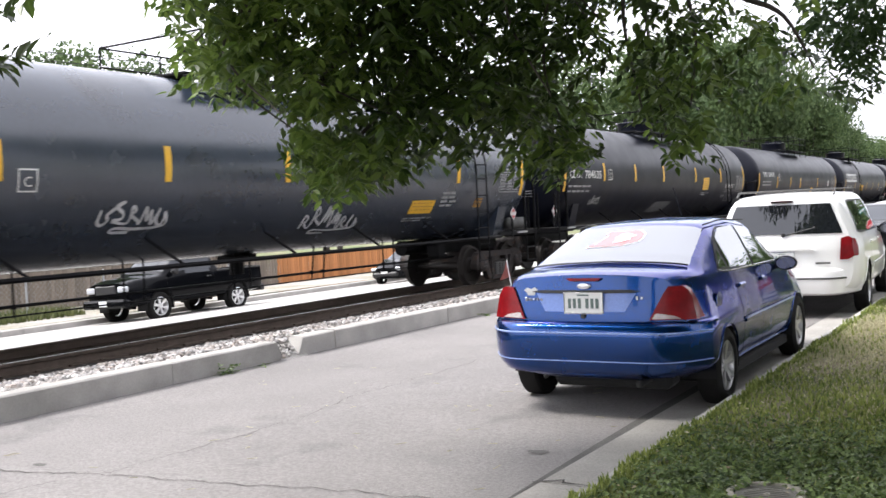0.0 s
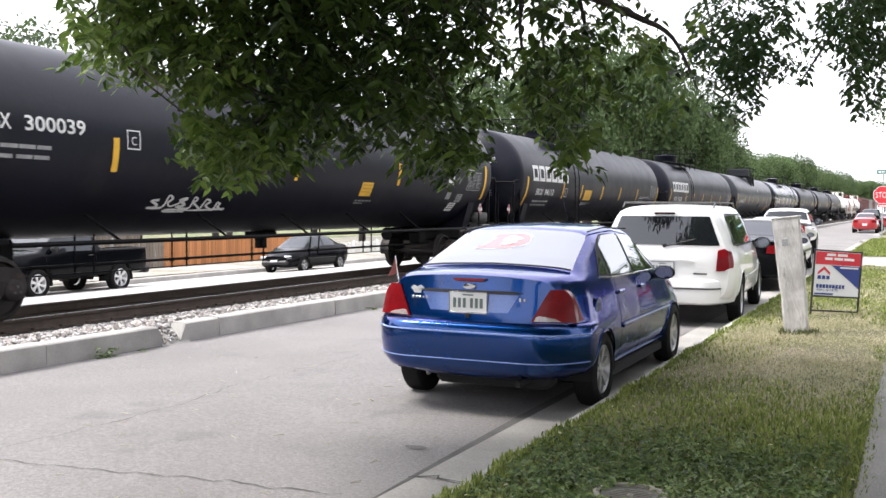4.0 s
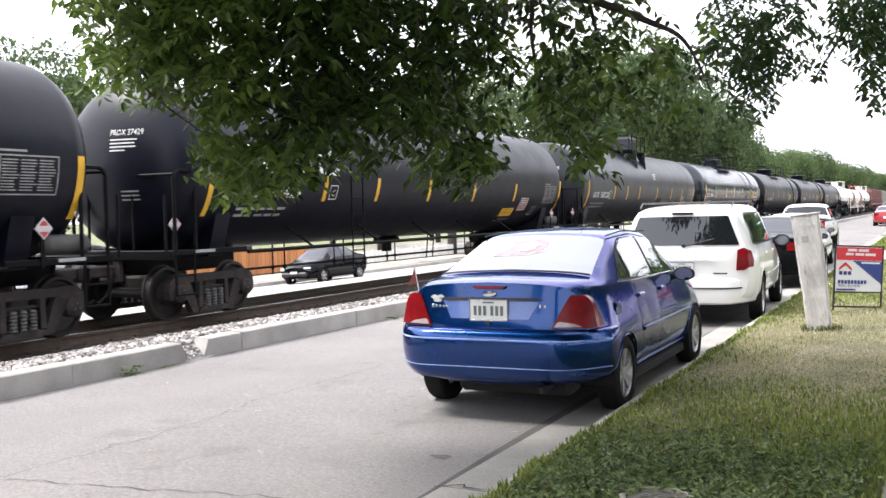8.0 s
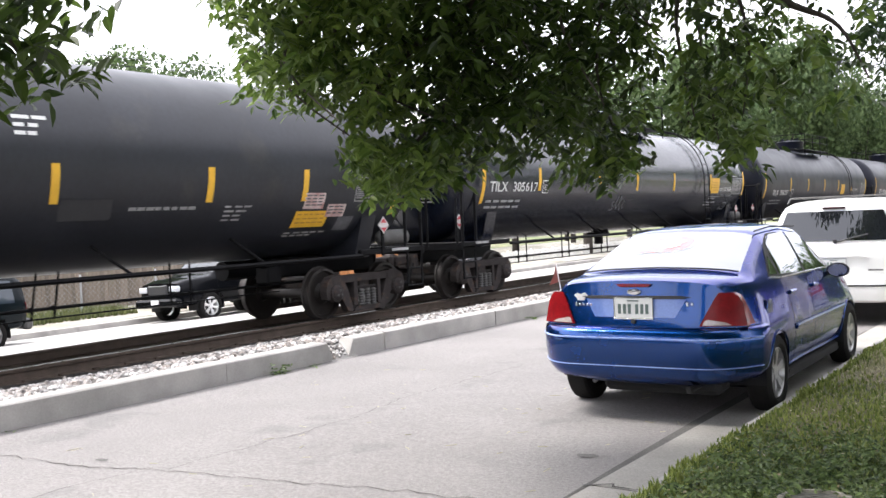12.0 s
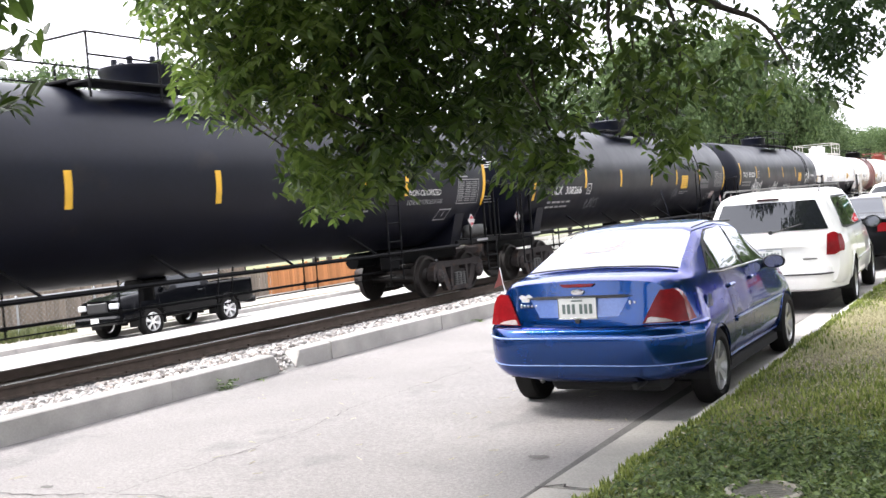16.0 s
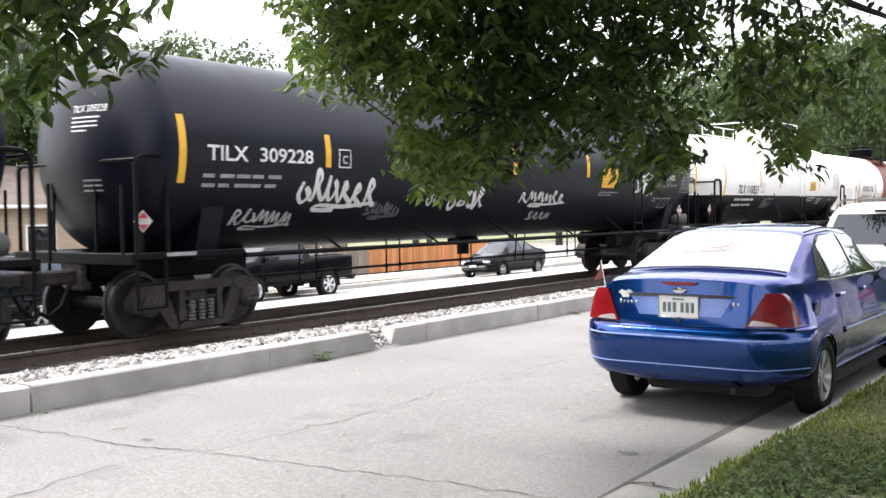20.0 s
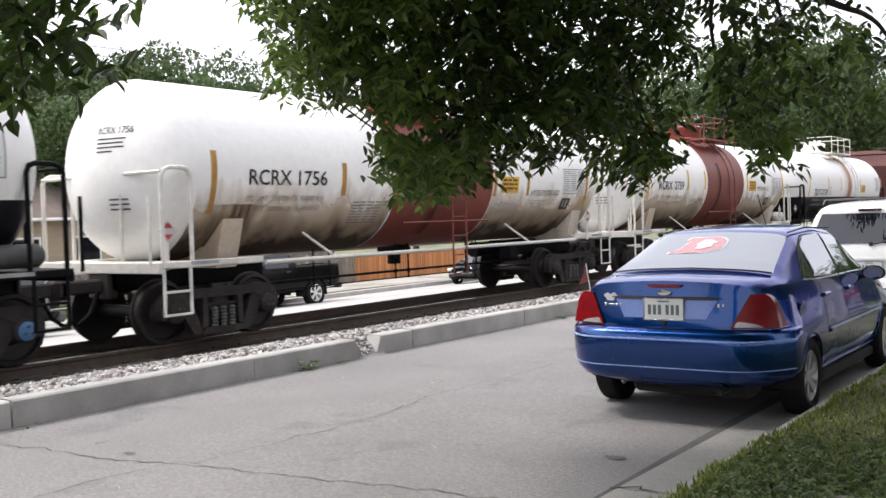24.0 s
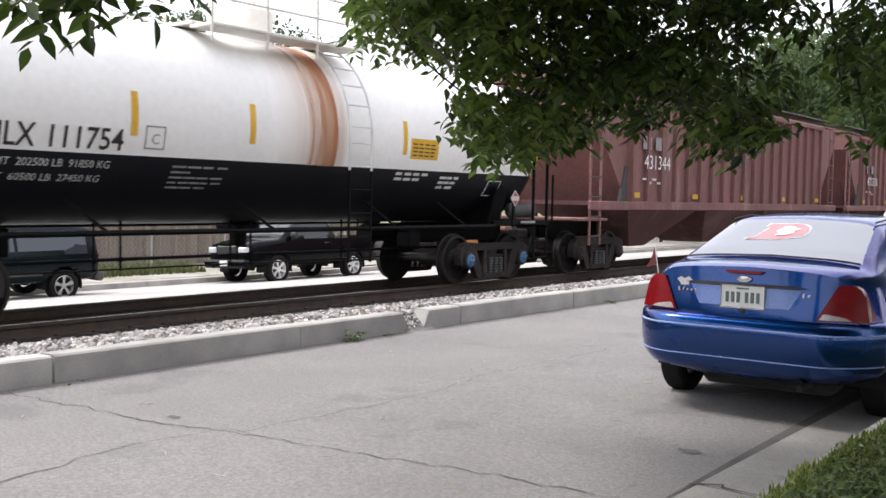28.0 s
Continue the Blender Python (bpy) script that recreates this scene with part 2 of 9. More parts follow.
# ---- mesh building ----
class Build:
    """Collects faces and makes one mesh object of them."""

    def __init__(self):
        self.v, self.f = [], []

    def add(self, vs, fs):
        k = len(self.v)
        self.v.extend(tuple(p) for p in vs)
        self.f.extend(tuple(i + k for i in q) for q in fs)
        return self

    def box(self, c, s, bev=0.0, m=None):
        """A box of centre c and size s, with chamfered edges where bev is given."""
        hx, hy, hz = s[0] / 2, s[1] / 2, s[2] / 2
        b = min(bev, hx * 0.9, hy * 0.9, hz * 0.9)
        if b <= 0:
            vs = [(x, y, z) for x in (-hx, hx) for y in (-hy, hy) for z in (-hz, hz)]
            fs = [(0, 1, 3, 2), (4, 6, 7, 5), (0, 4, 5, 1), (2, 3, 7, 6), (0, 2, 6, 4), (1, 5, 7, 3)]
        else:
            vs, fs, at = [], [], {}
            for sx in (-1, 1):
                for sy in (-1, 1):
                    for sz in (-1, 1):
                        for k, p in enumerate(((hx, hy - b, hz - b), (hx - b, hy, hz - b), (hx - b, hy - b, hz))):
                            at[sx, sy, sz, k] = len(vs)
                            vs.append((sx * p[0], sy * p[1], sz * p[2]))
            q = lambda *c: [at[i] for i in c]  # noqa: E731
            for s1 in (-1, 1):
                fs += [q((s1, -1, -1, 0), (s1, 1, -1, 0), (s1, 1, 1, 0), (s1, -1, 1, 0)), q((-1, s1, -1, 1), (1, s1, -1, 1), (1, s1, 1, 1), (-1, s1, 1, 1)),
                       q((-1, -1, s1, 2), (1, -1, s1, 2), (1, 1, s1, 2), (-1, 1, s1, 2))]
                for s2 in (-1, 1):
                    fs += [q((s1, s2, -1, 0), (s1, s2, 1, 0), (s1, s2, 1, 1), (s1, s2, -1, 1)), q((s1, -1, s2, 0), (s1, 1, s2, 0), (s1, 1, s2, 2), (s1, -1, s2, 2)),
                           q((-1, s1, s2, 1), (1, s1, s2, 1), (1, s1, s2, 2), (-1, s1, s2, 2))]
                    for s3 in (-1, 1):
                        fs.append(q((s1, s2, s3, 0), (s1, s2, s3, 1), (s1, s2, s3, 2)))
        if m is not None:
            vs = [m @ Vector(p) for p in vs]
        return self.add([(p[0] + c[0], p[1] + c[1], p[2] + c[2]) for p in vs], fs)

    def rod(self, a, b, r, n=8, r2=None, caps=True):
        a, b = Vector(a), Vector(b)
        d = (b - a).normalized()
        u = d.orthogonal().normalized()
        w = d.cross(u)
        r2 = r if r2 is None else r2
        ring = [(math.cos(2 * math.pi * k / n), math.sin(2 * math.pi * k / n)) for k in range(n)]
        vs = [a + (u * c + w * s) * r for c, s in ring] + [b + (u * c + w * s) * r2 for c, s in ring]
        fs = [(k, (k + 1) % n, n + (k + 1) % n, n + k) for k in range(n)]
        if caps:
            fs += [tuple(range(n))[::-1], tuple(range(n, 2 * n))]
        return self.add(vs, fs)

    def pipe(self, pts, r, n=6):
        """A bent tube through the points."""
        pts = [Vector(p) for p in pts]
        m = len(pts)
        u = (pts[1] - pts[0]).orthogonal().normalized()
        vs = []
        for i, p in enumerate(pts):
            a = (p - pts[i - 1]).normalized() if i else (pts[1] - p).normalized()
            b = (pts[i + 1] - p).normalized() if i < m - 1 else a
            d = (a + b).normalized() if (a + b).length > 1e-6 else a
            u = (u - d * u.dot(d)).normalized()
            w = d.cross(u)
            q = r / max(0.5, a.dot(d))
            vs += [p + (u * math.cos(2 * math.pi * k / n) + w * math.sin(2 * math.pi * k / n)) * q for k in range(n)]
        fs = [(i * n + k, i * n + (k + 1) % n, (i + 1) * n + (k + 1) % n, (i + 1) * n + k) for i in range(m - 1) for k in range(n)]
        fs += [tuple(range(n))[::-1], tuple(range((m - 1) * n, m * n))]
        return self.add(vs, fs)

    def lathe(self, prof, n=24, axis="y", c=(0, 0, 0), arc=(0, 360), close=False):
        """Turns a profile of (along, radius) about an axis."""
        full = abs(arc[1] - arc[0]) >= 360
        cnt = n if full else n + 1
        vs = []
        for a, r in prof:
            for k in range(cnt):
                t = radians(arc[0] + (arc[1] - arc[0]) * k / n)
                p, q = r * math.cos(t), r * math.sin(t)
                vs.append({"y": (c[0] + p, c[1] + a, c[2] + q), "x": (c[0] + a, c[1] + p, c[2] + q), "z": (c[0] + p, c[1] + q, c[2] + a)}[axis])
        fs = []
        for i in range(len(prof) - 1):
            for k in range(n):
                k2 = (k + 1) % cnt
                fs.append((i * cnt + k, i * cnt + k2, (i + 1) * cnt + k2, (i + 1) * cnt + k))
        return self.add(vs, fs)

    def prism(self, poly, lo, hi, axis="x"):
        """A flat outline of (a, b) pushed out along an axis."""
        put = {"x": lambda t, a, b: (t, a, b), "y": lambda t, a, b: (a, t, b), "z": lambda t, a, b: (a, b, t)}[axis]
        n = len(poly)
        vs = [put(lo, *p) for p in poly] + [put(hi, *p) for p in poly]
        fs = [tuple(range(n)), tuple(range(n, 2 * n))[::-1]] + [(k, n + k, n + (k + 1) % n, (k + 1) % n) for k in range(n)]
        return self.add(vs, fs)

    def mesh(self, name, mats, smooth=None):
        me = bpy.data.meshes.new(name)
        me.from_pydata(self.v, [], self.f)
        bm = bmesh.new()
        bm.from_mesh(me)
        bmesh.ops.recalc_face_normals(bm, faces=bm.faces)
        bm.to_mesh(me)
        bm.free()
        for m in mats if isinstance(mats, (list, tuple)) else [mats]:
            me.materials.append(m)
        if smooth:
            me.polygons.foreach_set("use_smooth", [True] * len(me.polygons))
            me.set_sharp_from_angle(angle=radians(smooth))
        me.update()
        return me


def part(name, build, material, parent=None, label="", at=None, smooth=None):
    """One mesh object, under its thing where one is given."""
    me = build if isinstance(build, bpy.types.Mesh) else build.mesh(name, material, smooth)
    ob = new(name, me)
    if parent is not None:
        ob.parent = parent
    if at is not None:
        ob.matrix_basis = at
    if label:
        ob["label"] = label
    return ob


def thing(name, label, category, m=None, group="", kind=""):
    ob = new(name)
    if m is not None:
        ob.matrix_basis = m
    return tagged(ob, label, category, group, kind)


def structure(name, build, material, label, category, smooth=None):
    return tagged(part(name, build, material, smooth=smooth), label, category, kind="structure")


FONT_CACHE = {}


def lettering(text, height, width=None, bold=0.0):
    """Flat triangles of a line of writing: (u to the right, v up), from 0, 0, and its faces."""
    key = (text, bold)
    if key not in FONT_CACHE:
        cu = bpy.data.curves.new("writing", "FONT")
        cu.body, cu.resolution_u, cu.offset = text, 3, bold
        ob = new("writing", cu)
        me = ob.to_mesh()
        vs, fs = [tuple(v.co[:2]) for v in me.vertices], [tuple(p.vertices) for p in me.polygons]
        ob.to_mesh_clear()
        bpy.data.objects.remove(ob)
        bpy.data.curves.remove(cu)
        FONT_CACHE[key] = vs, fs
    vs, fs = FONT_CACHE[key]
    lo = [min(v[k] for v in vs) for k in (0, 1)]
    hi = [max(v[k] for v in vs) for k in (0, 1)]
    k = height / max(0.01, hi[1] - lo[1])
    kx = width / (hi[0] - lo[0]) if width else k
    return [((v[0] - lo[0]) * kx, (v[1] - lo[1]) * k) for v in vs], fs, (hi[0] - lo[0]) * kx


def slabs(rects, step=0.12):
    """Flat rectangles (u0, v0, u1, v1) cut into strips along v, so that they can be bent."""
    vs, fs = [], []
    for u0, v0, u1, v1 in rects:
        n = max(1, math.ceil((v1 - v0) / step))
        k = len(vs)
        for i in range(n + 1):
            v = v0 + (v1 - v0) * i / n
            vs += [(u0, v), (u1, v)]
        fs += [(k + 2 * i, k + 2 * i + 1, k + 2 * i + 3, k + 2 * i + 2) for i in range(n)]
    return vs, fs
XC, ZR = -12.5, -0.09          # track centre line and rail top

# ---- ground, street, kerbs, track bed ----
NEAR, FAR = -40.0, 700.0


def sheet(name, line, y0, y1, mat, label, category, cuts=1, thick=0.0, wave=0.0):
    """A strip whose cross-section is a line of (x, z), run along the street."""
    b = Build()
    n = len(line)
    ys = [y0 + (y1 - y0) * k / cuts for k in range(cuts + 1)]
    vs = []
    for y in ys:
        for x, z in line:
            vs.append((x, y, z + (wave * noise.noise(Vector((x * 0.8, y * 0.8, 3.1))) if wave else 0)))
    fs = [(j * n + i, j * n + i + 1, (j + 1) * n + i + 1, (j + 1) * n + i) for j in range(cuts) for i in range(n - 1)]
    b.add(vs, fs)
    if thick:
        k = len(b.v)
        b.v += [(x, y, z - thick) for x, y, z in vs]
        m = len(ys)
        edge = [j * n for j in range(m)] + [(m - 1) * n + i for i in range(1, n)] + [j * n + n - 1 for j in range(m - 2, -1, -1)] + list(range(n - 2, 0, -1))
        b.f += [(edge[i], edge[(i + 1) % len(edge)], k + edge[(i + 1) % len(edge)], k + edge[i]) for i in range(len(edge))]
    return structure(name, b, mat, label, category)


GROUND_LINE = [(-900, -1.1), (-60, -1.05), (-40.5, -1.2), (-24, -1.35), (-15.2, -0.75), (-14.6, -0.6), (-10.7, -0.45), (-7.6, -0.12), (-2.2, -0.1), (-2.0, 0.02), (60, 0.05), (900, 0.3)]
sheet("ground", GROUND_LINE, -300, 1500, FAR_GRASS, "dry grassy ground", "ground", cuts=4)

# street surface with a slight crown
sheet("road", [(-7.68, 0.028), (-6.9, 0.004), (-6.4, 0.0), (-5.0, 0.015), (-3.6, 0.008), (-2.62, 0.0)], NEAR, 400, ROAD, "worn grey asphalt street with cracks and stains", "road", cuts=40, thick=0.05)
sheet("cross_street", [(-2.64, 0.012), (0.0, 0.03), (40, 0.06)], 58.5, 68.0, ROAD, "side street joining the road", "road", cuts=4)

# concrete gutter pan, in slabs
gut = tagged(new("gutter"), "pale concrete gutter slabs along the kerb", "gutter", kind="structure")
GUT_MESH = Build().prism([(-2.615, -0.05), (-2.615, 0.006), (-2.19, 0.0), (-2.19, -0.05)], 0.006, 2.994, "y").mesh("gutter_slab", CONCRETE)
for k in range(-3, 18):
    part("gutter_slab", GUT_MESH, None, gut, at=pose(0, -0.8 + 3.0 * k, 0.002 * (k % 3)))
sheet("gutter_far", [(-2.615, 0.004), (-2.19, 0.0)], 54.9, 400, CONCRETE, "pale concrete gutter", "gutter")

# near kerb, in lengths
KERB_MESH = Build().prism([(-2.2, -0.1), (-2.175, 0.11), (-2.15, 0.132), (-2.06, 0.14), (-2.06, -0.1)], 0.005, 2.995, "y").mesh("kerb_stone", WALL_CONC)
kerb = tagged(new("kerb"), "low weathered concrete kerb beside the lawn strip", "kerb", kind="structure")
for k in range(-3, 18):
    if not 27.5 < 0.9 + 3.0 * k < 31:
        part("kerb_stone", KERB_MESH, None, kerb, at=pose(0.004 * (k % 2), 0.9 + 3.0 * k, -0.004 * (k % 3)))
part("kerb_stone", Build().prism([(-2.2, -0.1), (-2.17, 0.02), (-2.06, 0.03), (-2.06, -0.1)], 27.9, 33.9, "y"), WALL_CONC, kerb)
part("kerb_stone", Build().prism([(-2.2, -0.1), (-2.175, 0.11), (-2.15, 0.132), (-2.06, 0.14), (-2.06, -0.1)], 69, 300, "y"), WALL_CONC, kerb)

# lawn strip, pavement and the lawn beyond it
sheet("lawn_strip", [(-2.07, 0.125), (-1.8, 0.14), (-1.1, 0.15), (-0.5, 0.145), (-0.26, 0.13)], NEAR, 28.0, GRASS_SOIL, "mown verge of green and straw-coloured grass", "lawn", cuts=160, thick=0.2, wave=0.03)
sheet("lawn_strip_far", [(-2.07, 0.125), (-1.1, 0.15), (-0.26, 0.13)], 33.9, 55.0, GRASS_SOIL, "mown green verge", "lawn", cuts=30, thick=0.2, wave=0.03)
sheet("lawn_strip_beyond", [(-2.07, 0.125), (-1.1, 0.15), (-0.26, 0.13)], 70.0, 300.0, GRASS_SOIL, "mown green verge", "lawn", cuts=30, thick=0.2, wave=0.03)
sheet("driveway", [(-2.2, 0.02), (-1.6, 0.13), (-0.26, 0.15)], 28.0, 33.9, CONCRETE, "pale concrete driveway apron", "driveway", cuts=3, thick=0.1)
sheet("side_lawn", [(0.95, 0.13), (2.5, 0.16), (9, 0.2), (30, 0.2)], NEAR, 57.0, GRASS_SOIL, "front lawn beside the pavement", "lawn", cuts=60, thick=0.2, wave=0.03)
walkway = tagged(new("pavement"), "pale concrete pavement slabs with grass in the joints", "pavement", kind="structure")
JOINTS = [-12.0, -8.6, -5.1, -1.6, 1.85, 5.25, 9.46, 12.81, 16.2, 19.8, 23.1, 26.3, 29.7, 33.2, 36.7, 40.2, 43.7, 47.2, 50.7, 54.2, 57.6]
SLABS = {}
for k, (y0, y1) in enumerate(zip(JOINTS, JOINTS[1:])):
    long = round(y1 - y0 - 0.05, 2)
    if long not in SLABS:
        SLABS[long] = Build().box((0.345, 0.025 + long / 2, 0.1), (1.21, long, 0.1), 0.016).mesh("slab", PAVING)
    part("slab", SLABS[long], None, walkway, at=pose(0, y0, 0.005 * ((k * 7) % 3), 0, 0.15 * ((k * 5) % 3 - 1), 0))
sheet("pavement_far", [(-0.26, 0.15), (0.95, 0.15)], 70, 300, CONCRETE, "pale concrete pavement", "pavement")

# the concrete kerb wall along the track, cast in lengths with one broken notch
wall = tagged(new("kerb_wall"), "knee-low concrete kerb wall with a broken notch", "kerb wall", kind="structure")
wall.matrix_basis = pose(-0.23, 0.27, -0.01)
SEC = [(-7.52, -0.2), (-7.52, 0.235), (-7.5, 0.25), (-7.33, 0.25), (-7.31, 0.235), (-7.3, -0.2)]
WALL_MESH = Build().prism(SEC, 0.011, 2.629, "y").mesh("wall_length", WALL_CONC)
for k in range(-6, 20):
    y = 1.5 + 2.64 * k
    if k == 2:
        continue
    part("wall_length", WALL_MESH, None, wall, at=pose(0.006 * (k % 3 - 1), y, 0.005 * (k % 2), 0, 0, 0.1 * ((k * 3) % 3 - 1)))


def notched(y0, top0, top1, y1):
    """A length of wall whose ends slope."""
    b = Build()
    lo, hi = [(x, y0 if z < 0.1 else top0, z) for x, z in SEC], [(x, y1 if z < 0.1 else top1, z) for x, z in SEC]
    n = len(SEC)
    b.add(lo + hi, [tuple(range(n)), tuple(range(n, 2 * n))[::-1]] + [(k, n + k, n + (k + 1) % n, (k + 1) % n) for k in range(n)])
    return b


part("wall_length", notched(6.792, 6.792, 8.36, 8.56), WALL_CONC, wall, "length with a broken end")
part("wall_length", notched(8.6, 8.82, 9.412, 9.412), WALL_CONC, wall, "short length with a sloping end")
part("wall_length", Build().prism(SEC, 54.1, 300, "y"), WALL_CONC, wall)

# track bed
# shade of the stone gaps is in this sheet's dark colour
sheet("ballast", [(-7.72, 0.18), (-8.2, 0.155), (-9.4, 0.0), (-10.5, -0.2), (-11.2, -0.29)], NEAR, 400, BALLAST_BED, "ballast bed, near-black for the shade between the stones", "ballast", cuts=300, wave=0.05)
sheet("track_bed", [(-11.1, -0.275), (-12.5, -0.27), (-13.9, -0.275)], NEAR, 400, OILY, "oil-darkened track bed", "track bed", cuts=120, wave=0.03)
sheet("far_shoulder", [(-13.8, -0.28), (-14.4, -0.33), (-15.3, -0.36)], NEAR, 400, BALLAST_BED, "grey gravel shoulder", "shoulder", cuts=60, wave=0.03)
sheet("far_road", [(-15.2, -0.37), (-19.0, -0.70), (-22.3, -0.98), (-23.0, -1.0)], NEAR, 400, FAR_ROAD, "bright concrete back street beyond the track", "road", cuts=10)
sheet("far_kerb", [(-22.98, -1.02), (-23.0, -0.86), (-23.3, -0.85)], NEAR, 400, WALL_CONC, "far concrete kerb", "kerb", cuts=4)
sheet("far_verge", [(-23.28, -0.85), (-25.2, -0.80), (-26.6, -0.78), (-40, -0.8)], NEAR, 400, DRY_VERGE, "weedy grass verge below the fences", "verge", cuts=40, wave=0.08)

track = tagged(new("railway_track"), "single railway track on dark wooden ties", "railway track", kind="structure")
TIE_MESH = Build().box((0, 0, 0), (2.6, 0.23, 0.18), 0.015).mesh("tie", TIE)
for k in range(-12, 120):
    part("tie", TIE_MESH, None, track, at=pose(XC + 0.03 * ((k * 7) % 5 - 2), 0.53 * k, ZR - 0.275, 0, 0, 0.8 * ((k * 3) % 5 - 2)))
tie_rest = Build()
for k in range(120, 480):
    tie_rest.box((XC, 0.53 * k, ZR - 0.275), (2.6, 0.23, 0.18))
tagged(part("ties_beyond", tie_rest, TIE, track), kind="stuff")
for s in (-1, 1):
    x = XC + s * 0.755
    prof = [(-0.07, -0.185), (-0.07, -0.17), (-0.015, -0.15), (-0.012, -0.05), (-0.036, -0.04), (-0.036, -0.008), (-0.028, 0.0), (0.028, 0.0), (0.036, -0.008), (0.036, -0.04), (0.012, -0.05), (0.015, -0.15), (0.07, -0.17), (0.07, -0.185)]
    rail = part("rail", Build().prism([(x + a, ZR + c) for a, c in prof], NEAR, 400, "y"), RAIL_STEEL, track)
    part("rail_head", Build().prism([(x - 0.027, ZR + 0.001), (x - 0.022, ZR + 0.004), (x + 0.022, ZR + 0.004), (x + 0.027, ZR + 0.001)], NEAR, 400, "y"), RAIL_TOP, rail, "bright worn running surface")
PLATE_MESH = Build().box((0, 0, 0), (0.36, 0.18, 0.015), 0.003).box((0.1, 0.05, 0.02), (0.04, 0.03, 0.04)).box((-0.1, -0.05, 0.02), (0.04, 0.03, 0.04)).mesh("tie_plate", RAIL_STEEL)
for k in range(0, 60):
    part("tie_plate", PLATE_MESH, None, track, at=pose(XC + 0.755, 0.53 * k, ZR - 0.182))


def stones(name, count, place, size, mat, label, seed):
    """Loose crushed stones joined into one object."""
    rng = np.random.default_rng(seed)
    g = (1 + 5 ** 0.5) / 2
    base = np.array([(-1, g, 0), (1, g, 0), (-1, -g, 0), (1, -g, 0), (0, -1, g), (0, 1, g), (0, -1, -g), (0, 1, -g), (g, 0, -1), (g, 0, 1), (-g, 0, -1), (-g, 0, 1)]) / 1.9
    tri = np.array([(0, 11, 5), (0, 5, 1), (0, 1, 7), (0, 7, 10), (0, 10, 11), (1, 5, 9), (5, 11, 4), (11, 10, 2), (10, 7, 6), (7, 1, 8), (3, 9, 4), (3, 4, 2), (3, 2, 6), (3, 6, 8), (3, 8, 9), (4, 9, 5), (2, 4, 11), (6, 2, 10), (8, 6, 7), (9, 8, 1)])
    vs, fs = [], []
    spots = place(rng, count)
    for k, p in enumerate(spots):
        s = size * (0.55 + 0.8 * rng.random())
        a, c = rng.random(2) * 6.283
        ca, sa, cc, sc = math.cos(a), math.sin(a), math.cos(c), math.sin(c)
        q = base * (1 + 0.35 * (rng.random((12, 1)) - 0.5)) * np.array([s, s * (0.6 + 0.4 * rng.random()), s * 0.62])
        q = q @ np.array([(ca, sa, 0), (-sa, ca, 0), (0, 0, 1)]) @ np.array([(1, 0, 0), (0, cc, sc), (0, -sc, cc)])
        vs.append(q + p)
        fs.append(tri + 12 * k)
    me = bpy.data.meshes.new(name)
    me.from_pydata(np.concatenate(vs).tolist(), [], np.concatenate(fs).tolist())
    me.materials.append(mat)
    return tagged(new(name, me), label, "ballast", kind="stuff")


def bed_z(x):
    return np.interp(-x, [7.72, 8.2, 9.4, 10.5, 11.2, 13.9], [0.18, 0.155, 0.0, -0.2, -0.29, -0.29])


def shoulder_spots(rng, n):
    y = 1.5 + 30 * rng.random(n) ** 1.5
    x = -7.74 - 3.25 * rng.random(n)
    return np.stack([x, y, bed_z(x) + 0.012 + 0.03 * rng.random(n)], 1)


stones("ballast_stones", 27000, shoulder_spots, 0.037, STONE, "loose pale grey and brown crushed stones", 5)


def notch_spots(rng, n):
    y = 8.69 + 0.3 * rng.random(n)
    x = -7.51 - 0.28 * rng.random(n)
    return np.stack([x, y, np.interp(-x, [7.49, 7.59, 7.73, 7.83], [0.03, 0.11, 0.2, 0.21])], 1)


part("wall_length", Build().prism([(-7.5, 0.19), (-7.36, 0.10), (-7.26, 0.02), (-7.26, -0.05), (-7.5, -0.05)], 8.4, 8.86, "y"), WALL_CONC, wall, "crumbled pale concrete in the notch")
stones("spilled_stones", 70, notch_spots, 0.024, STONE, "stones spilling through the wall's notch", 6)

# cracks and patches in the asphalt
CRACK = plain("crack_shadow", (0.07, 0.065, 0.06), 0.95)
TAR = surf("dark_asphalt_patch", (0.12, 0.114, 0.108), 0.9, var=0.2, scale=3, bump=0.3, fine=90, grain=0.15)


def crack(points, width, seed, lift=0.0):
    rng = random.Random(seed)
    pts = []
    for (x0, y0), (x1, y1) in zip(points, points[1:]):
        n = max(2, int(math.hypot(x1 - x0, y1 - y0) / 0.09))
        for k in range(n):
            f = k / n
            pts.append((x0 + (x1 - x0) * f + rng.uniform(-0.035, 0.035), y0 + (y1 - y0) * f + rng.uniform(-0.035, 0.035)))
    vs = []
    for k, (x, y) in enumerate(pts):
        a, c = pts[max(0, k - 1)], pts[min(len(pts) - 1, k + 1)]
        d = math.hypot(c[0] - a[0], c[1] - a[1]) or 1
        w = width * rng.uniform(0.25, 1.0) / 2
        nx, ny = -(c[1] - a[1]) / d * w, (c[0] - a[0]) / d * w
        z = float(np.interp(-x, [2.62, 3.6, 5.0, 6.4, 6.9, 7.42], [0.0, 0.008, 0.015, 0.0, 0.004, 0.02])) + 0.0045 + lift
        vs += [(x + nx, y + ny, z), (x - nx, y - ny, z)]
    fs = [(2 * k, 2 * k + 1, 2 * k + 3, 2 * k + 2) for k in range(len(pts) - 1)]
    return tagged(part("road_crack", Build().add(vs, fs), CRACK), "thin dark crack in the asphalt", "crack", kind="structure")


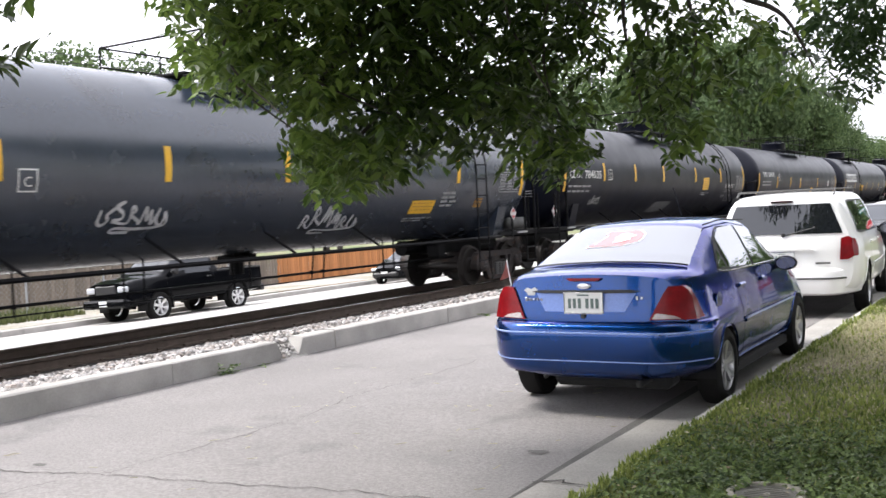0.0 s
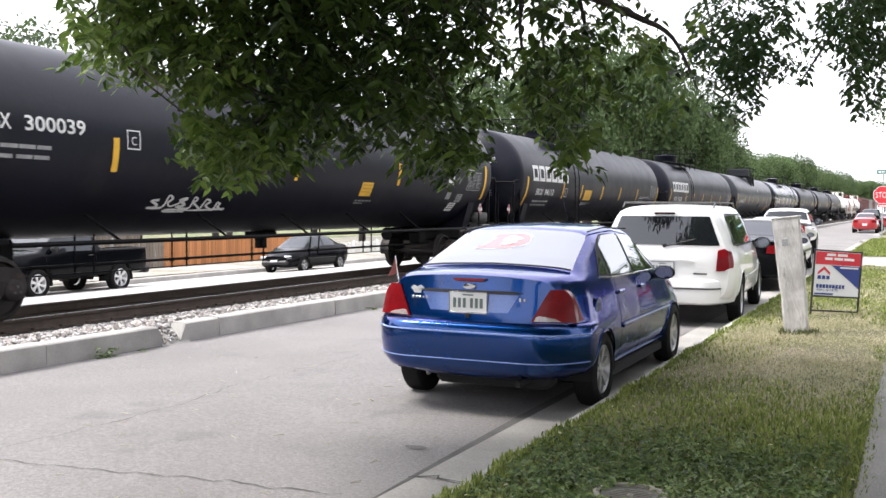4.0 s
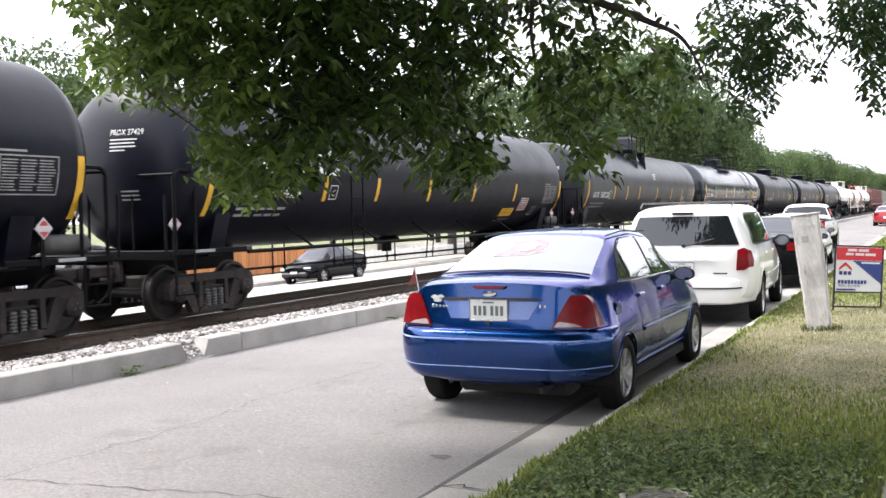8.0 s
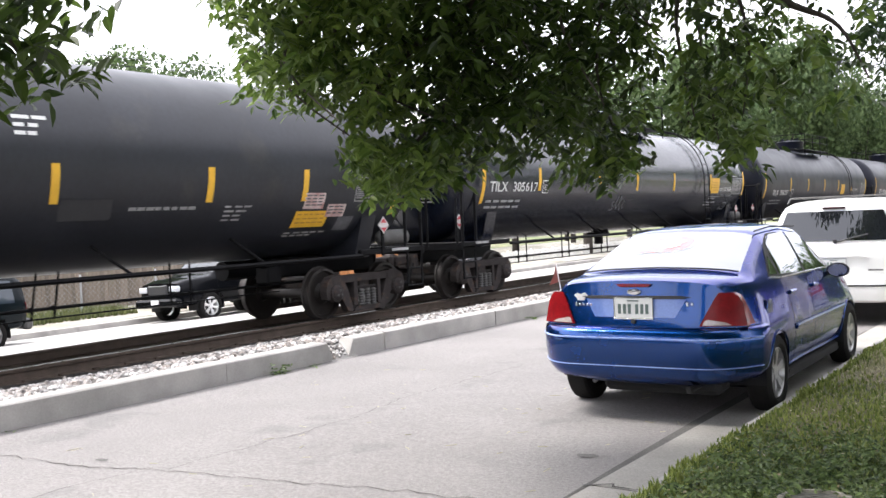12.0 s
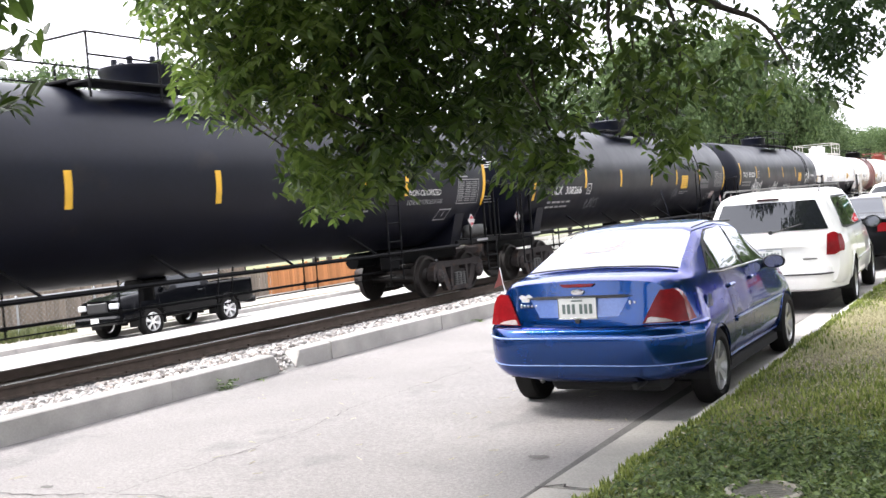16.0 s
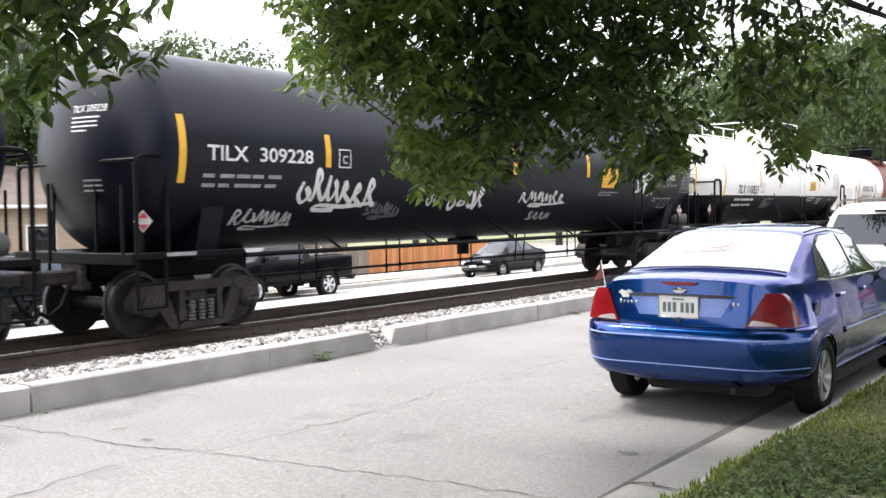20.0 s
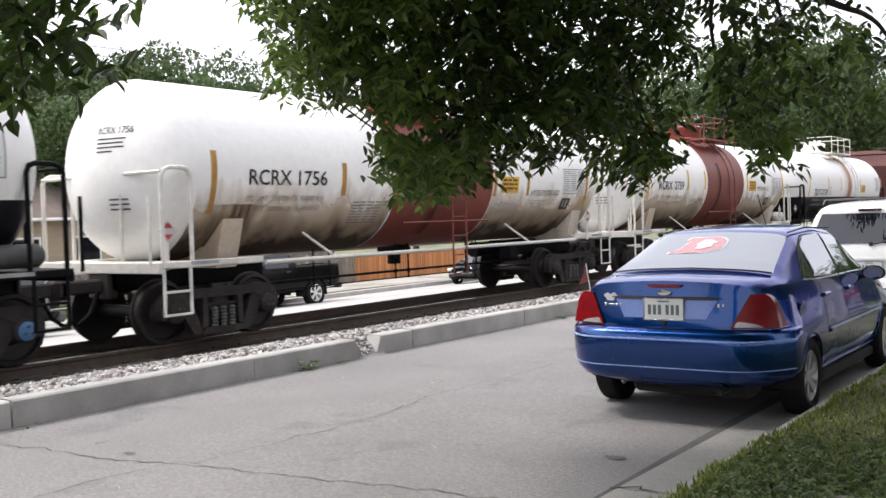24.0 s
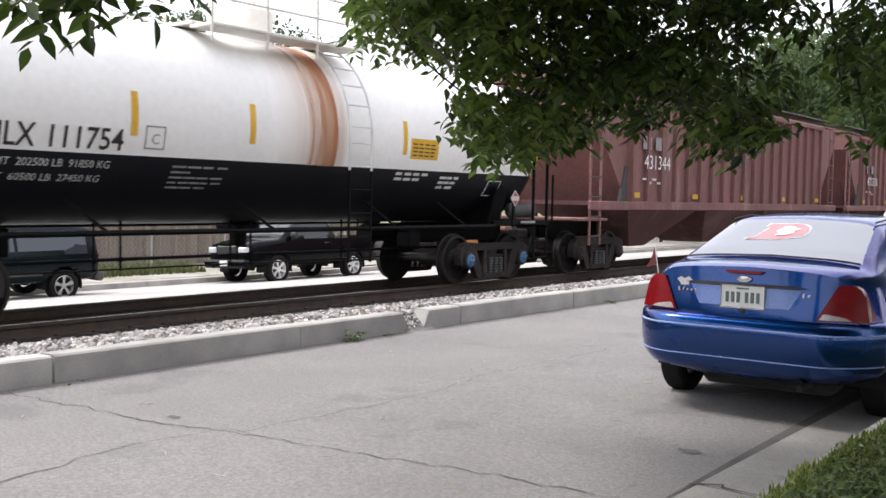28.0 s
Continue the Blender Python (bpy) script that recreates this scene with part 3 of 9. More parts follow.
crack([(-7.45, 4.0), (-6.97, 4.1), (-6.49, 4.18), (-6.04, 4.17), (-5.47, 4.29), (-5.09, 4.35), (-4.46, 4.44), (-3.54, 4.62), (-2.7, 4.7)], 0.017, 1)
crack([(-5.3, 2.4), (-5.42, 3.1), (-5.53, 3.66), (-5.47, 4.29), (-5.31, 4.39), (-5.25, 5.08), (-5.22, 6.21), (-5.34, 7.05), (-5.3, 9.4)], 0.011, 2)
crack([(-2.66, 5.15), (-2.52, 5.24), (-2.38, 5.2), (-2.19, 5.25)], 0.035, 5, 0.009)
random.seed(3)
for x, y, r in ((-5.97, 4.36, 0.04), (-2.95, 5.85, 0.05)):
    n = 14
    ring = [(x + r * 1.6 * math.cos(6.283 * k / n) * random.uniform(0.7, 1.1), y + r * math.sin(6.283 * k / n) * random.uniform(0.7, 1.1), 0.0085) for k in range(n)]
    tagged(part("tar_spot", Build().add(ring, [tuple(range(n))]), TAR), "dark tar spot on the asphalt", "stain", kind="structure")
patch = [(-2.635, 4.7, 0.006), (-2.675, 6.0, 0.007), (-2.70, 7.1, 0.007), (-2.72, 9.2, 0.007), (-2.64, 13.0, 0.006)]
tagged(part("gutter_seam", Build().add([(x, y, z + 0.003) for x, y, z in patch] + [(-2.622, y, 0.006) for _, y, _ in patch], [(k, k + 1, 6 + k, 5 + k) for k in range(4)]), TAR), "dark strip along the joint beside the gutter", "stain", kind="structure")

# ---- the freight train ----


def run(t):
    """Metres that the train has gone since the start."""
    return 9.12 * t - 0.009 * t * t


STEPS = [k * 1.0 for k in range(29)]
MOVING, WHEELSETS = [], []


def spring_profile(h, r, n=6):
    pts = []
    for k in range(n):
        z = h * k / n
        pts += [(z, r * 0.72), (z + h / n * 0.25, r), (z + h / n * 0.55, r), (z + h / n * 0.8, r * 0.72)]
    return [(0, 0.001)] + pts + [(h, r * 0.72), (h, 0.001)]


def truck_meshes():
    out = {}
    b = Build().box((0, 0, 0.56), (2.0, 0.36, 0.26), 0.04).box((0, 0, 0.72), (0.5, 0.4, 0.1), 0.02).box((0, 0, 0.3), (1.5, 0.12, 0.12), 0.02)
    out["truck"] = b.mesh("truck", TRUCK)
    f = Build()
    # cast side frame: arched top chord and rounded pedestals, diagonals and columns round two windows and the spring nest
    f.prism([(-0.66, 0.63), (-0.60, 0.76), (0.60, 0.76), (0.66, 0.63)], -0.075, 0.075)
    for s in (-1, 1):
        f.prism([(s * 0.58, 0.762), (s * 0.80, 0.785), (s * 1.0, 0.75), (s * 1.10, 0.66), (s * 1.135, 0.50), (s * 1.11, 0.37), (s * 1.03, 0.36), (s * 1.02, 0.56), (s * 0.76, 0.58), (s * 0.64, 0.62)], -0.08, 0.08)
        f.prism([(s * 0.60, 0.64), (s * 0.77, 0.60), (s * 0.75, 0.42), (s * 0.53, 0.105), (s * 0.38, 0.105), (s * 0.43, 0.24)], -0.065, 0.065)
        f.prism([(s * 0.29, 0.64), (s * 0.38, 0.64), (s * 0.40, 0.2), (s * 0.30, 0.2)], -0.085, 0.085)
        f.lathe([(-0.04, 0.001), (-0.04, 0.155), (0.10, 0.155), (0.12, 0.13), (0.12, 0.001)], 16, "x", (0.02, s * 0.89, 0.457))
    f.prism([(-0.42, 0.10), (0.42, 0.10), (0.36, 0.185), (-0.36, 0.185)], -0.1, 0.1)
    f.prism([(-0.30, 0.50), (0.30, 0.50), (0.30, 0.54), (-0.30, 0.54)], -0.05, 0.05)
    out["side_frame"] = f.mesh("side_frame", TRUCK)
    out["spring"] = Build().lathe(spring_profile(0.30, 0.062), 10, "z").mesh("spring", GREY_STEEL, 60)
    out["bearing_cap"] = Build().lathe([(0, 0.12), (0.1, 0.12), (0.115, 0.095), (0.13, 0.05), (0.13, 0.001)], 14, "x").mesh("bearing_cap", TRUCK, 40)
    out["bearing_cap_blue"] = Build().lathe([(0, 0.12), (0.1, 0.12), (0.115, 0.095), (0.13, 0.05), (0.13, 0.001)], 14, "x").mesh("bearing_cap", BLUE_CAP, 40)
    out["bolt"] = Build().box((0, 0, 0), (0.03, 0.035, 0.035), 0.006).mesh("bolt", GREY_STEEL)
    w = Build().rod((-1.0, 0, 0), (1.0, 0, 0), 0.085, 12)
    for s in (-1, 1):
        prof = [(0.66, 0.09), (0.66, 0.13), (0.70, 0.16), (0.715, 0.34), (0.69, 0.395), (0.675, 0.43), (0.68, 0.485), (0.705, 0.488), (0.715, 0.462), (0.81, 0.452), (0.815, 0.40), (0.76, 0.375), (0.745, 0.2), (0.80, 0.14), (0.80, 0.09)]
        w.lathe([(s * a, r) for a, r in prof], 36, "x")
    out["wheelset"] = w.mesh("wheelset", WHEEL, 35)
    t = Build()
    for s in (-1, 1):
        t.lathe([(s * 0.716, 0.4585), (s * 0.806, 0.4555), (s * 0.8185, 0.450), (s * 0.8185, 0.418)], 36, "x")
    out["tread"] = t.mesh("tread", TREAD, 60)
    return out


TM = truck_meshes()


def add_truck(car, y, blue=()):
    tr = part("truck", TM["truck"], None, car, at=pose(0, y, 0))
    for s in (-1, 1):
        part("side_frame", TM["side_frame"], None, tr, at=pose(s * 0.99, 0, 0))
        for k in range(3):
            for o in (-0.05, 0.07):
                part("spring", TM["spring"], None, tr, at=pose(s * (0.99 + o), -0.17 + 0.17 * k, 0.185))
    for k, dy in enumerate((-0.89, 0.89)):
        ws = part("wheelset", TM["wheelset"], None, tr)
        ws.matrix_parent_inverse = Matrix.Translation((0, dy, 0.457))
        WHEELSETS.append(ws)
        for s in (-1, 1):
            part("bearing_cap", TM["bearing_cap_blue" if k in blue else "bearing_cap"], None, tr, at=pose(s * 1.04, dy, 0.457) @ pose(0, 0, 0, 0, 0, 0 if s > 0 else 180))
            if s > 0:
                for a in (90, 210, 330):
                    part("bolt", TM["bolt"], None, tr, at=pose(1.165, dy + 0.055 * math.cos(radians(a)), 0.457 + 0.055 * math.sin(radians(a))))


def coupler(car, y, s):
    b = Build().box((0, y - s * 0.35, 0.86), (0.16, 0.8, 0.2), 0.03).box((0.04, y - s * 0.02, 0.86), (0.30, 0.22, 0.30), 0.06).box((0.0, y - s * 0.75, 0.88), (0.5, 0.16, 0.42), 0.03)
    part("coupler", b, TRUCK, car)
    part("air_hose", Build().pipe([(0.3, y - s * 0.45, 0.8), (0.32, y - s * 0.3, 0.5), (0.3, y - s * 0.1, 0.36), (0.28, y, 0.42)], 0.03), BLACK_STEEL, car)


class Tank:
    """One tank car, its parts in the car's own space: y along the train, x towards the street."""

    def __init__(self, s_mid, length, radius, zc, label, paint, steel, group="freight train"):
        self.L, self.R, self.zc, self.paint, self.steel = length, radius, zc, paint, steel
        self.h = length / 2
        self.car = thing("tank_car", label, "tank car", group=group)
        self.s = s_mid
        MOVING.append((self.car, s_mid))

    def at(self, d, z_or_v, e=0.006):
        """The place on the skin, d metres from the leading coupling and v metres of arc above the middle."""
        t = z_or_v / self.R
        return ((self.R + e) * math.cos(t), d - self.h, self.zc + (self.R + e) * math.sin(t))

    def skin(self, name, flat, d, v, mat, label="", e=0.006):
        vs, fs = flat
        me = bpy.data.meshes.new(name)
        me.from_pydata([self.at(d + u, v + w, e) for u, w in vs], [], fs)
        me.materials.append(mat)
        return part(name, me, mat, self.car, label)

    def word(self, text, d, v, height, mat, width=None, bold=0.0):
        if not text:
            return 0.0
        vs, fs, w = lettering(text, height, width, bold)
        self.skin("lettering", (vs, fs), d, v, mat, e=0.005 + height * height / (7 * self.R))
        return w

    def bars(self, d, v, rows, mat, h=0.05, gap=0.045, e=0.006):
        """Unreadable lines of small writing, each (width, number of words)."""
        rng = random.Random(int(d * 100) + int(self.s))
        rects = []
        for k, (w, words) in enumerate(rows):
            top = -k * (h + gap)
            u = 0.0
            for j in range(words):
                ww = w / words * (0.65 + 0.3 * rng.random())
                rects.append((u, top - h, u + ww, top))
                u += w / words
        return self.skin("small_print", slabs(rects), d, v, mat, e=e)

    def body(self, bands=None):
        R, hb, n = self.R, self.h - 1.38, 56
        head = [(math.sin(a) * 0.74, math.cos(a) * R) for a in [radians(x) for x in range(0, 91, 9)]]
        head[-1] = (0.74, 0.002)
        if bands is None:
            prof = [(-hb - a, r) for a, r in head[::-1]] + [(-hb + 2 * hb * k / 16, R) for k in range(1, 16)] + [(hb + a, r) for a, r in head]
            part("tank", Build().lathe(prof, n, "y", (0, 0, self.zc)), self.paint, self.car, smooth=40)
        else:
            for k, (lo, hi, mat, grow) in enumerate(bands):
                prof = []
                if k == 0:
                    prof += [(-hb - a, r) for a, r in head[::-1]]
                else:
                    prof += [(lo - self.h, R + grow)]
                if k == len(bands) - 1:
                    prof += [(hb + a, r) for a, r in head]
                else:
                    prof += [(hi - self.h, R + grow)]
                part("tank" if k == 0 else "tank_band", Build().lathe(prof, n, "y", (0, 0, self.zc)), mat, self.car, smooth=40)

    def running_gear(self, ends=True, rail=True, struts=(4.7, 7.35, 9.95, 12.45, 15.0), strut_mat=None):
        h, zc, R, st = self.h, self.zc, self.R, self.steel
        for s in (-1, 1):
            ye = s * (h - 0.62)
            # stub sill, saddle and end platform
            part("stub_sill", Build().box((0, s * (h - 2.2), 0.95), (0.5, 3.0, 0.36), 0.03), BLACK_STEEL, self.car)
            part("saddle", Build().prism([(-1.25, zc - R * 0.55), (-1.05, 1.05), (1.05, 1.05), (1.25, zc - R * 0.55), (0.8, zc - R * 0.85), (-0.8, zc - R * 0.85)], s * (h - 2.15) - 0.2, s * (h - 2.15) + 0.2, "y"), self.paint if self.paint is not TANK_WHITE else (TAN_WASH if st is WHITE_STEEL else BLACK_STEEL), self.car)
            part("end_platform", Build().box((0, s * (h - 0.98), 1.17), (2.7, 0.62, 0.05), 0.01).box((0, s * (h - 0.68), 1.12), (2.8, 0.06, 0.16), 0.012), st, self.car)
            part("platform_label", Build().box((1.409, s * (h - 1.45), 1.165), (0.006, 0.5, 0.05)), STENCIL_DIM, self.car)
            for x in (-1.36, 1.36):
                part("side_wing", Build().box((x, s * (h - 1.65), 1.15), (0.09, 1.9, 0.1), 0.015), st, self.car)
            for x in (-1.38, 1.38):
                gr = Build().pipe([(x, s * (h - 0.74), 1.15), (x, s * (h - 0.74), 2.38), (x, s * (h - 0.8), 2.47), (x, s * (h - 0.88), 2.5), (x, s * (h - 1.12), 2.5), (x, s * (h - 1.2), 2.47), (x, s * (h - 1.24), 2.38), (x, s * (h - 1.24), 1.18)], 0.032)
                gr.pipe([(x, s * (h - 0.52), 1.15), (x, s * (h - 0.52), 2.1)], 0.024)
                part("end_handrail", gr, st, self.car)
                step = Build()
                for y in (h - 0.74, h - 1.2):
                    step.box((x, s * y, 0.82), (0.03, 0.05, 0.75), 0.008)
                for z in (0.46, 0.78):
                    step.box((x, s * (h - 0.97), z), (0.05, 0.48, 0.035), 0.008)
                part("step", step, st, self.car)
            part("crossover_rail", Build().pipe([(-1.38, s * (h - 0.74), 2.44), (1.38, s * (h - 0.74), 2.44)], 0.028).pipe([(0.5, s * (h - 0.74), 1.2), (0.5, s * (h - 0.74), 2.44)], 0.024).pipe([(-0.5, s * (h - 0.74), 1.2), (-0.5, s * (h - 0.74), 2.44)], 0.024), st, self.car)
            coupler(self.car, s * h, s)
        if rail:
            y0 = h - 2.6
            for x in (-1, 1):
                part("side_rail", Build().rod((x * 1.42, -y0, 1.10), (x * 1.42, y0, 1.10), 0.036, 8), st if strut_mat is None else strut_mat, self.car)
                for d in struts:
                    y = d - h
                    part("strut", Build().rod((x * 1.0, y - 0.34, 1.52), (x * 1.42, y, 1.10), 0.022, 6), BLACK_STEEL if st is BLACK_STEEL else st, self.car)
        # brake gear under the tank
        part("brake_rod", Build().rod((0.35, -h + 3.0, 0.70), (0.35, h - 3.0, 0.68), 0.024, 6), BLACK_STEEL, self.car)
        part("brake_rod", Build().rod((0.35, -h + 3.6, 0.565), (0.35, h - 3.6, 0.55), 0.012, 6), BLACK_STEEL, self.car)
        for d in (4.79, 5.2, 7.1, 7.5, 9.5, 9.9, 11.6, 11.95, 14.0, 14.4):
            if d < self.L - 4.0:
                lean = 0.12 if 11 < d < 12 else 0.0
                part("brake_hanger", Build().rod((0.35, d - h, 0.54), (0.35, d - h + lean, zc - R + 0.12), 0.017, 5).box((0.35, d - h, 0.69), (0.06, 0.07, 0.07), 0.01), BLACK_STEEL, self.car)
        part("outlet_valve", Build().rod((0, 0.0, zc - R - 0.35), (0, 0, zc - R + 0.1), 0.13, 10).box((0, 0, zc - R - 0.05), (0.5, 0.5, 0.12), 0.03), BLACK_STEEL, self.car)
        part("brake_cylinder", Build().rod((-0.2, h - 4.4, 0.95), (-0.2, h - 3.6, 0.95), 0.17, 12).box((0.5, h - 4.0, 0.86), (0.3, 0.34, 0.3), 0.03), BLACK_STEEL, self.car)
        # air reservoir on the trailing end
        yr = h - 1.35
        part("air_reservoir", Build().lathe([(-0.42, 0.001), (-0.40, 0.1), (-0.34, 0.15), (0.34, 0.15), (0.40, 0.1), (0.42, 0.001)], 14, "y", (1.16, yr, 1.38)), GREY_STEEL if st is BLACK_STEEL else st, self.car, smooth=40)
        for d, x in ((self.L - 1.98, 1.44), (1.05, 1.1)):
            self.placard(d, x, 1.62)
        add_truck(self.car, -h + 2.05, self.blue[0])
        add_truck(self.car, h - 2.05, self.blue[1])

    blue = ((), ())

    def placard(self, d, x, z):
        y = d - self.h
        holder = part("placard", Build().prism([(y - 0.155, z), (y, z - 0.155), (y + 0.155, z), (y, z + 0.155)], x, x + 0.012), PLACARD, self.car, "white and red diamond hazard placard")
        part("placard_print", Build().prism([(y - 0.085, z + 0.04), (y + 0.085, z + 0.04), (y + 0.02, z + 0.11), (y - 0.02, z + 0.11)], x + 0.012, x + 0.016).prism([(y - 0.085, z - 0.045), (y + 0.085, z - 0.045), (y, z - 0.125)], x + 0.012, x + 0.016), RED_INK, holder)
        part("placard_bracket", Build().box((x - 0.03, y, z - 0.3), (0.03, 0.06, 0.5)), self.steel, self.car)

    def stripes(self, places, mat, tall=0.62, w=0.10, v0=-0.42, end_tall=0.95):
        for k, d in enumerate(places):
            t, lo = (end_tall, v0 - 0.29) if k in (0, len(places) - 1) else (tall, v0)
            self.skin("reflector_stripe", slabs([(-w / 2, lo, w / 2, lo + t)], 0.1), d, 0, mat, "yellow reflective stripe")

    def ladder(self, d, mat, w=0.45, low_mat=None):
        R, zc = self.R, self.zc
        b = Build()
        for o in (0, w):
            y = d + o - self.h
            if low_mat:
                part("ladder_foot", Build().rod((R + 0.13, y, 0.58), (R + 0.13, y, 2.0), 0.02, 6), low_mat, self.car)
            pts = [(R + 0.13, y, 2.0 if low_mat else 0.58), (R + 0.13, y, zc + 0.1)]
            for k in range(1, 9):
                a = radians(6 + 9.6 * k)
                pts.append(((R + 0.13) * math.cos(a), y, zc + (R + 0.13) * math.sin(a)))
            b.pipe(pts, 0.018, 6)
        part("ladder", b, mat, self.car)
        rungs = [(R + 0.13, 0.62 + 0.36 * k) for k in range(6)]
        for k in range(6):
            a = radians(4 + 12.5 * k)
            rungs.append(((R + 0.13) * math.cos(a), zc + (R + 0.13) * math.sin(a)))
        for x, z in rungs:
            part("rung", Build().rod((x, d - self.h, z), (x, d + w - self.h, z), 0.014, 6), low_mat if low_mat and z < 2.0 else mat, self.car)

    def dome(self, d, mat, lid_mat, big=0.6, deck=2.0, white=False):
        R, zc, y = self.R, self.zc, d - self.h
        top = zc + R
        part("valve_dome", Build().lathe([(-0.1, big), (0.32, big), (0.36, big * 1.04), (0.42, big * 1.04), (0.44, big * 0.9), (0.5, 0.002)], 24, "z", (0, y, top)), lid_mat, self.car, smooth=40)
        pl = Build()
        for x in (-0.95, 0.95):
            pl.box((x, y, top - 0.06), (0.5, deck * 2, 0.05), 0.01)
        for e in (-1, 1):
            pl.box((0, y + e * (deck - 0.25), top + 0.0), (1.5, 0.5, 0.05), 0.01)
        part("walkway", pl, mat, self.car)
        rl = Build()
        for x in (-1.18, 1.18):
            for k in range(4):
                yy = y - deck + 2 * deck * k / 3
                rl.rod((x, yy, top - 0.3), (x, yy, top + 0.62), 0.02, 6)
            for z in (0.62, 0.3):
                rl.rod((x, y - deck, top + z), (x, y + deck, top + z), 0.018, 6)
        for e in (-1, 1):
            rl.rod((-1.18, y + e * deck, top + 0.62), (1.18, y + e * deck, top + 0.62), 0.018, 6)
        part("platform_railing", rl, mat, self.car)
        for k in range(6):
            a = radians(60 * k)
            q = (big * 0.6 * math.cos(a), y + big * 0.6 * math.sin(a))
            part("valve", Build().rod((*q, top + 0.4), (*q, top + 0.58), 0.05, 6), lid_mat, self.car)

    def top_rails(self, lo, hi, mat):
        top = self.zc + self.R
        b = Build()
        for x in (-0.35, 0.35):
            b.box((x, (lo + hi) / 2 - self.h, top + 0.05), (0.12, hi - lo, 0.05), 0.01)
        part("running_board", b, mat, self.car)

    def panel(self, d, v, w, hgt, frame_mat, fill=None, rows=8):
        self.skin("data_panel", slabs([(0, 0, w, 0.02), (0, hgt - 0.02, w, hgt), (0, 0.02, 0.02, hgt - 0.02), (w - 0.02, 0.02, w, hgt - 0.02)]), d, v, frame_mat)
        if fill:
            self.skin("panel_sheet", slabs([(0.022, 0.022, w - 0.022, hgt - 0.022)]), d, v, fill, e=0.004)
        if rows:
            self.bars(d + 0.04, v + hgt - 0.06, [(w - 0.08, 3)] * (rows + 2), frame_mat, h=(hgt - 0.1) / (rows + 2) * 0.4, gap=(hgt - 0.1) / (rows + 2) * 0.6, e=0.008)

    def on_head(self, x, z):
        R, hb = self.R, self.h - 1.38
        return (x, -hb - 0.74 * math.sqrt(max(0.0, 1 - (x * x + z * z) / R ** 2)) - 0.008, self.zc + z)

    def head_print(self, mat, text="", z=0.5, x=0.12):
        """The car's number over small lines of writing on the leading head."""
        if text:
            vs, fs, w = lettering(text, 0.10, 0.62, 0.01)
            me = bpy.data.meshes.new("lettering")
            me.from_pydata([self.on_head(x + u, z + v) for u, v in vs], [], fs)
            me.materials.append(mat)
            part("lettering", me, None, self.car)
        for k, w in enumerate((0.52, 0.48, 0.5, 0.3)):
            vs = [self.on_head(x + w * i / 5, z - 0.06 - 0.06 * k - dz) for dz in (0, 0.022) for i in range(6)]
            part("head_line", Build().add(vs, [(i, i + 1, i + 7, i + 6) for i in range(5)]), mat, self.car)
        for k in range(3):
            vs = [self.on_head(0.3 + 0.34 * i / 3, -0.42 - 0.07 * k - dz) for dz in (0, 0.025) for i in range(4)]
            part("head_line", Build().add(vs, [(i, i + 1, i + 5, i + 4) for i in range(3)]), STENCIL_DIM if mat is STENCIL else STENCIL_MID, self.car)


def scribble(seed, w, h, loops, thick=0.035):
    """A spray-can tag: one running stroke of letter-like hooks and loops, as a flat ribbon."""
    rng = random.Random(seed)
    knots, cell = [], w / loops
    for k in range(loops):
        x0, tall = cell * k, h * rng.uniform(0.6, 1.0)
        kind = rng.randrange(4)
        shape = (((0.1, 0.0), (0.25, 0.95), (0.55, 0.75), (0.35, 0.45), (0.85, 0.05)), ((0.2, 0.9), (0.1, 0.3), (0.5, 0.0), (0.8, 0.35), (0.6, 0.7)),
                 ((0.1, 0.1), (0.3, 1.0), (0.5, 0.2), (0.7, 0.9), (0.9, 0.0)), ((0.7, 0.85), (0.2, 0.75), (0.6, 0.45), (0.75, 0.15), (0.15, 0.05)))[kind]
        knots += [(x0 + cell * (x + rng.uniform(-0.08, 0.08)), tall * (z + rng.uniform(-0.06, 0.06)) + 0.12 * h * math.sin(k)) for x, z in shape]
    if loops > 4:
        knots += [(w * 0.98, -0.05 * h), (w * 0.6, -0.18 * h), (w * 0.3, -0.12 * h), (w * 0.25, -0.3 * h), (w * 0.5, -0.32 * h)]
    pts = []
    for i in range(len(knots) - 1):
        p0, p1, p2, p3 = knots[max(0, i - 1)], knots[i], knots[i + 1], knots[min(len(knots) - 1, i + 2)]
        for q in range(6):
            t = q / 6
            pts.append(tuple(0.5 * (2 * b + (c - a) * t + (2 * a - 5 * b + 4 * c - d) * t * t + (3 * b - a - 3 * c + d) * t ** 3) for a, b, c, d in zip(p0, p1, p2, p3)))
    pts.append(knots[-1])
    vs = []
    for i, (x, z) in enumerate(pts):
        a, c = pts[max(0, i - 1)], pts[min(len(pts) - 1, i + 1)]
        d = math.hypot(c[0] - a[0], c[1] - a[1]) or 1
        k = thick / 2 * (0.7 + 0.5 * abs(math.sin(i * 0.21 + seed)))
        nx, nz = -(c[1] - a[1]) / d * k, (c[0] - a[0]) / d * k
        vs += [(x + nx, z + nz), (x - nx, z - nz)]
    return vs, [(2 * i, 2 * i + 1, 2 * i + 3, 2 * i + 2) for i in range(len(pts) - 1)]


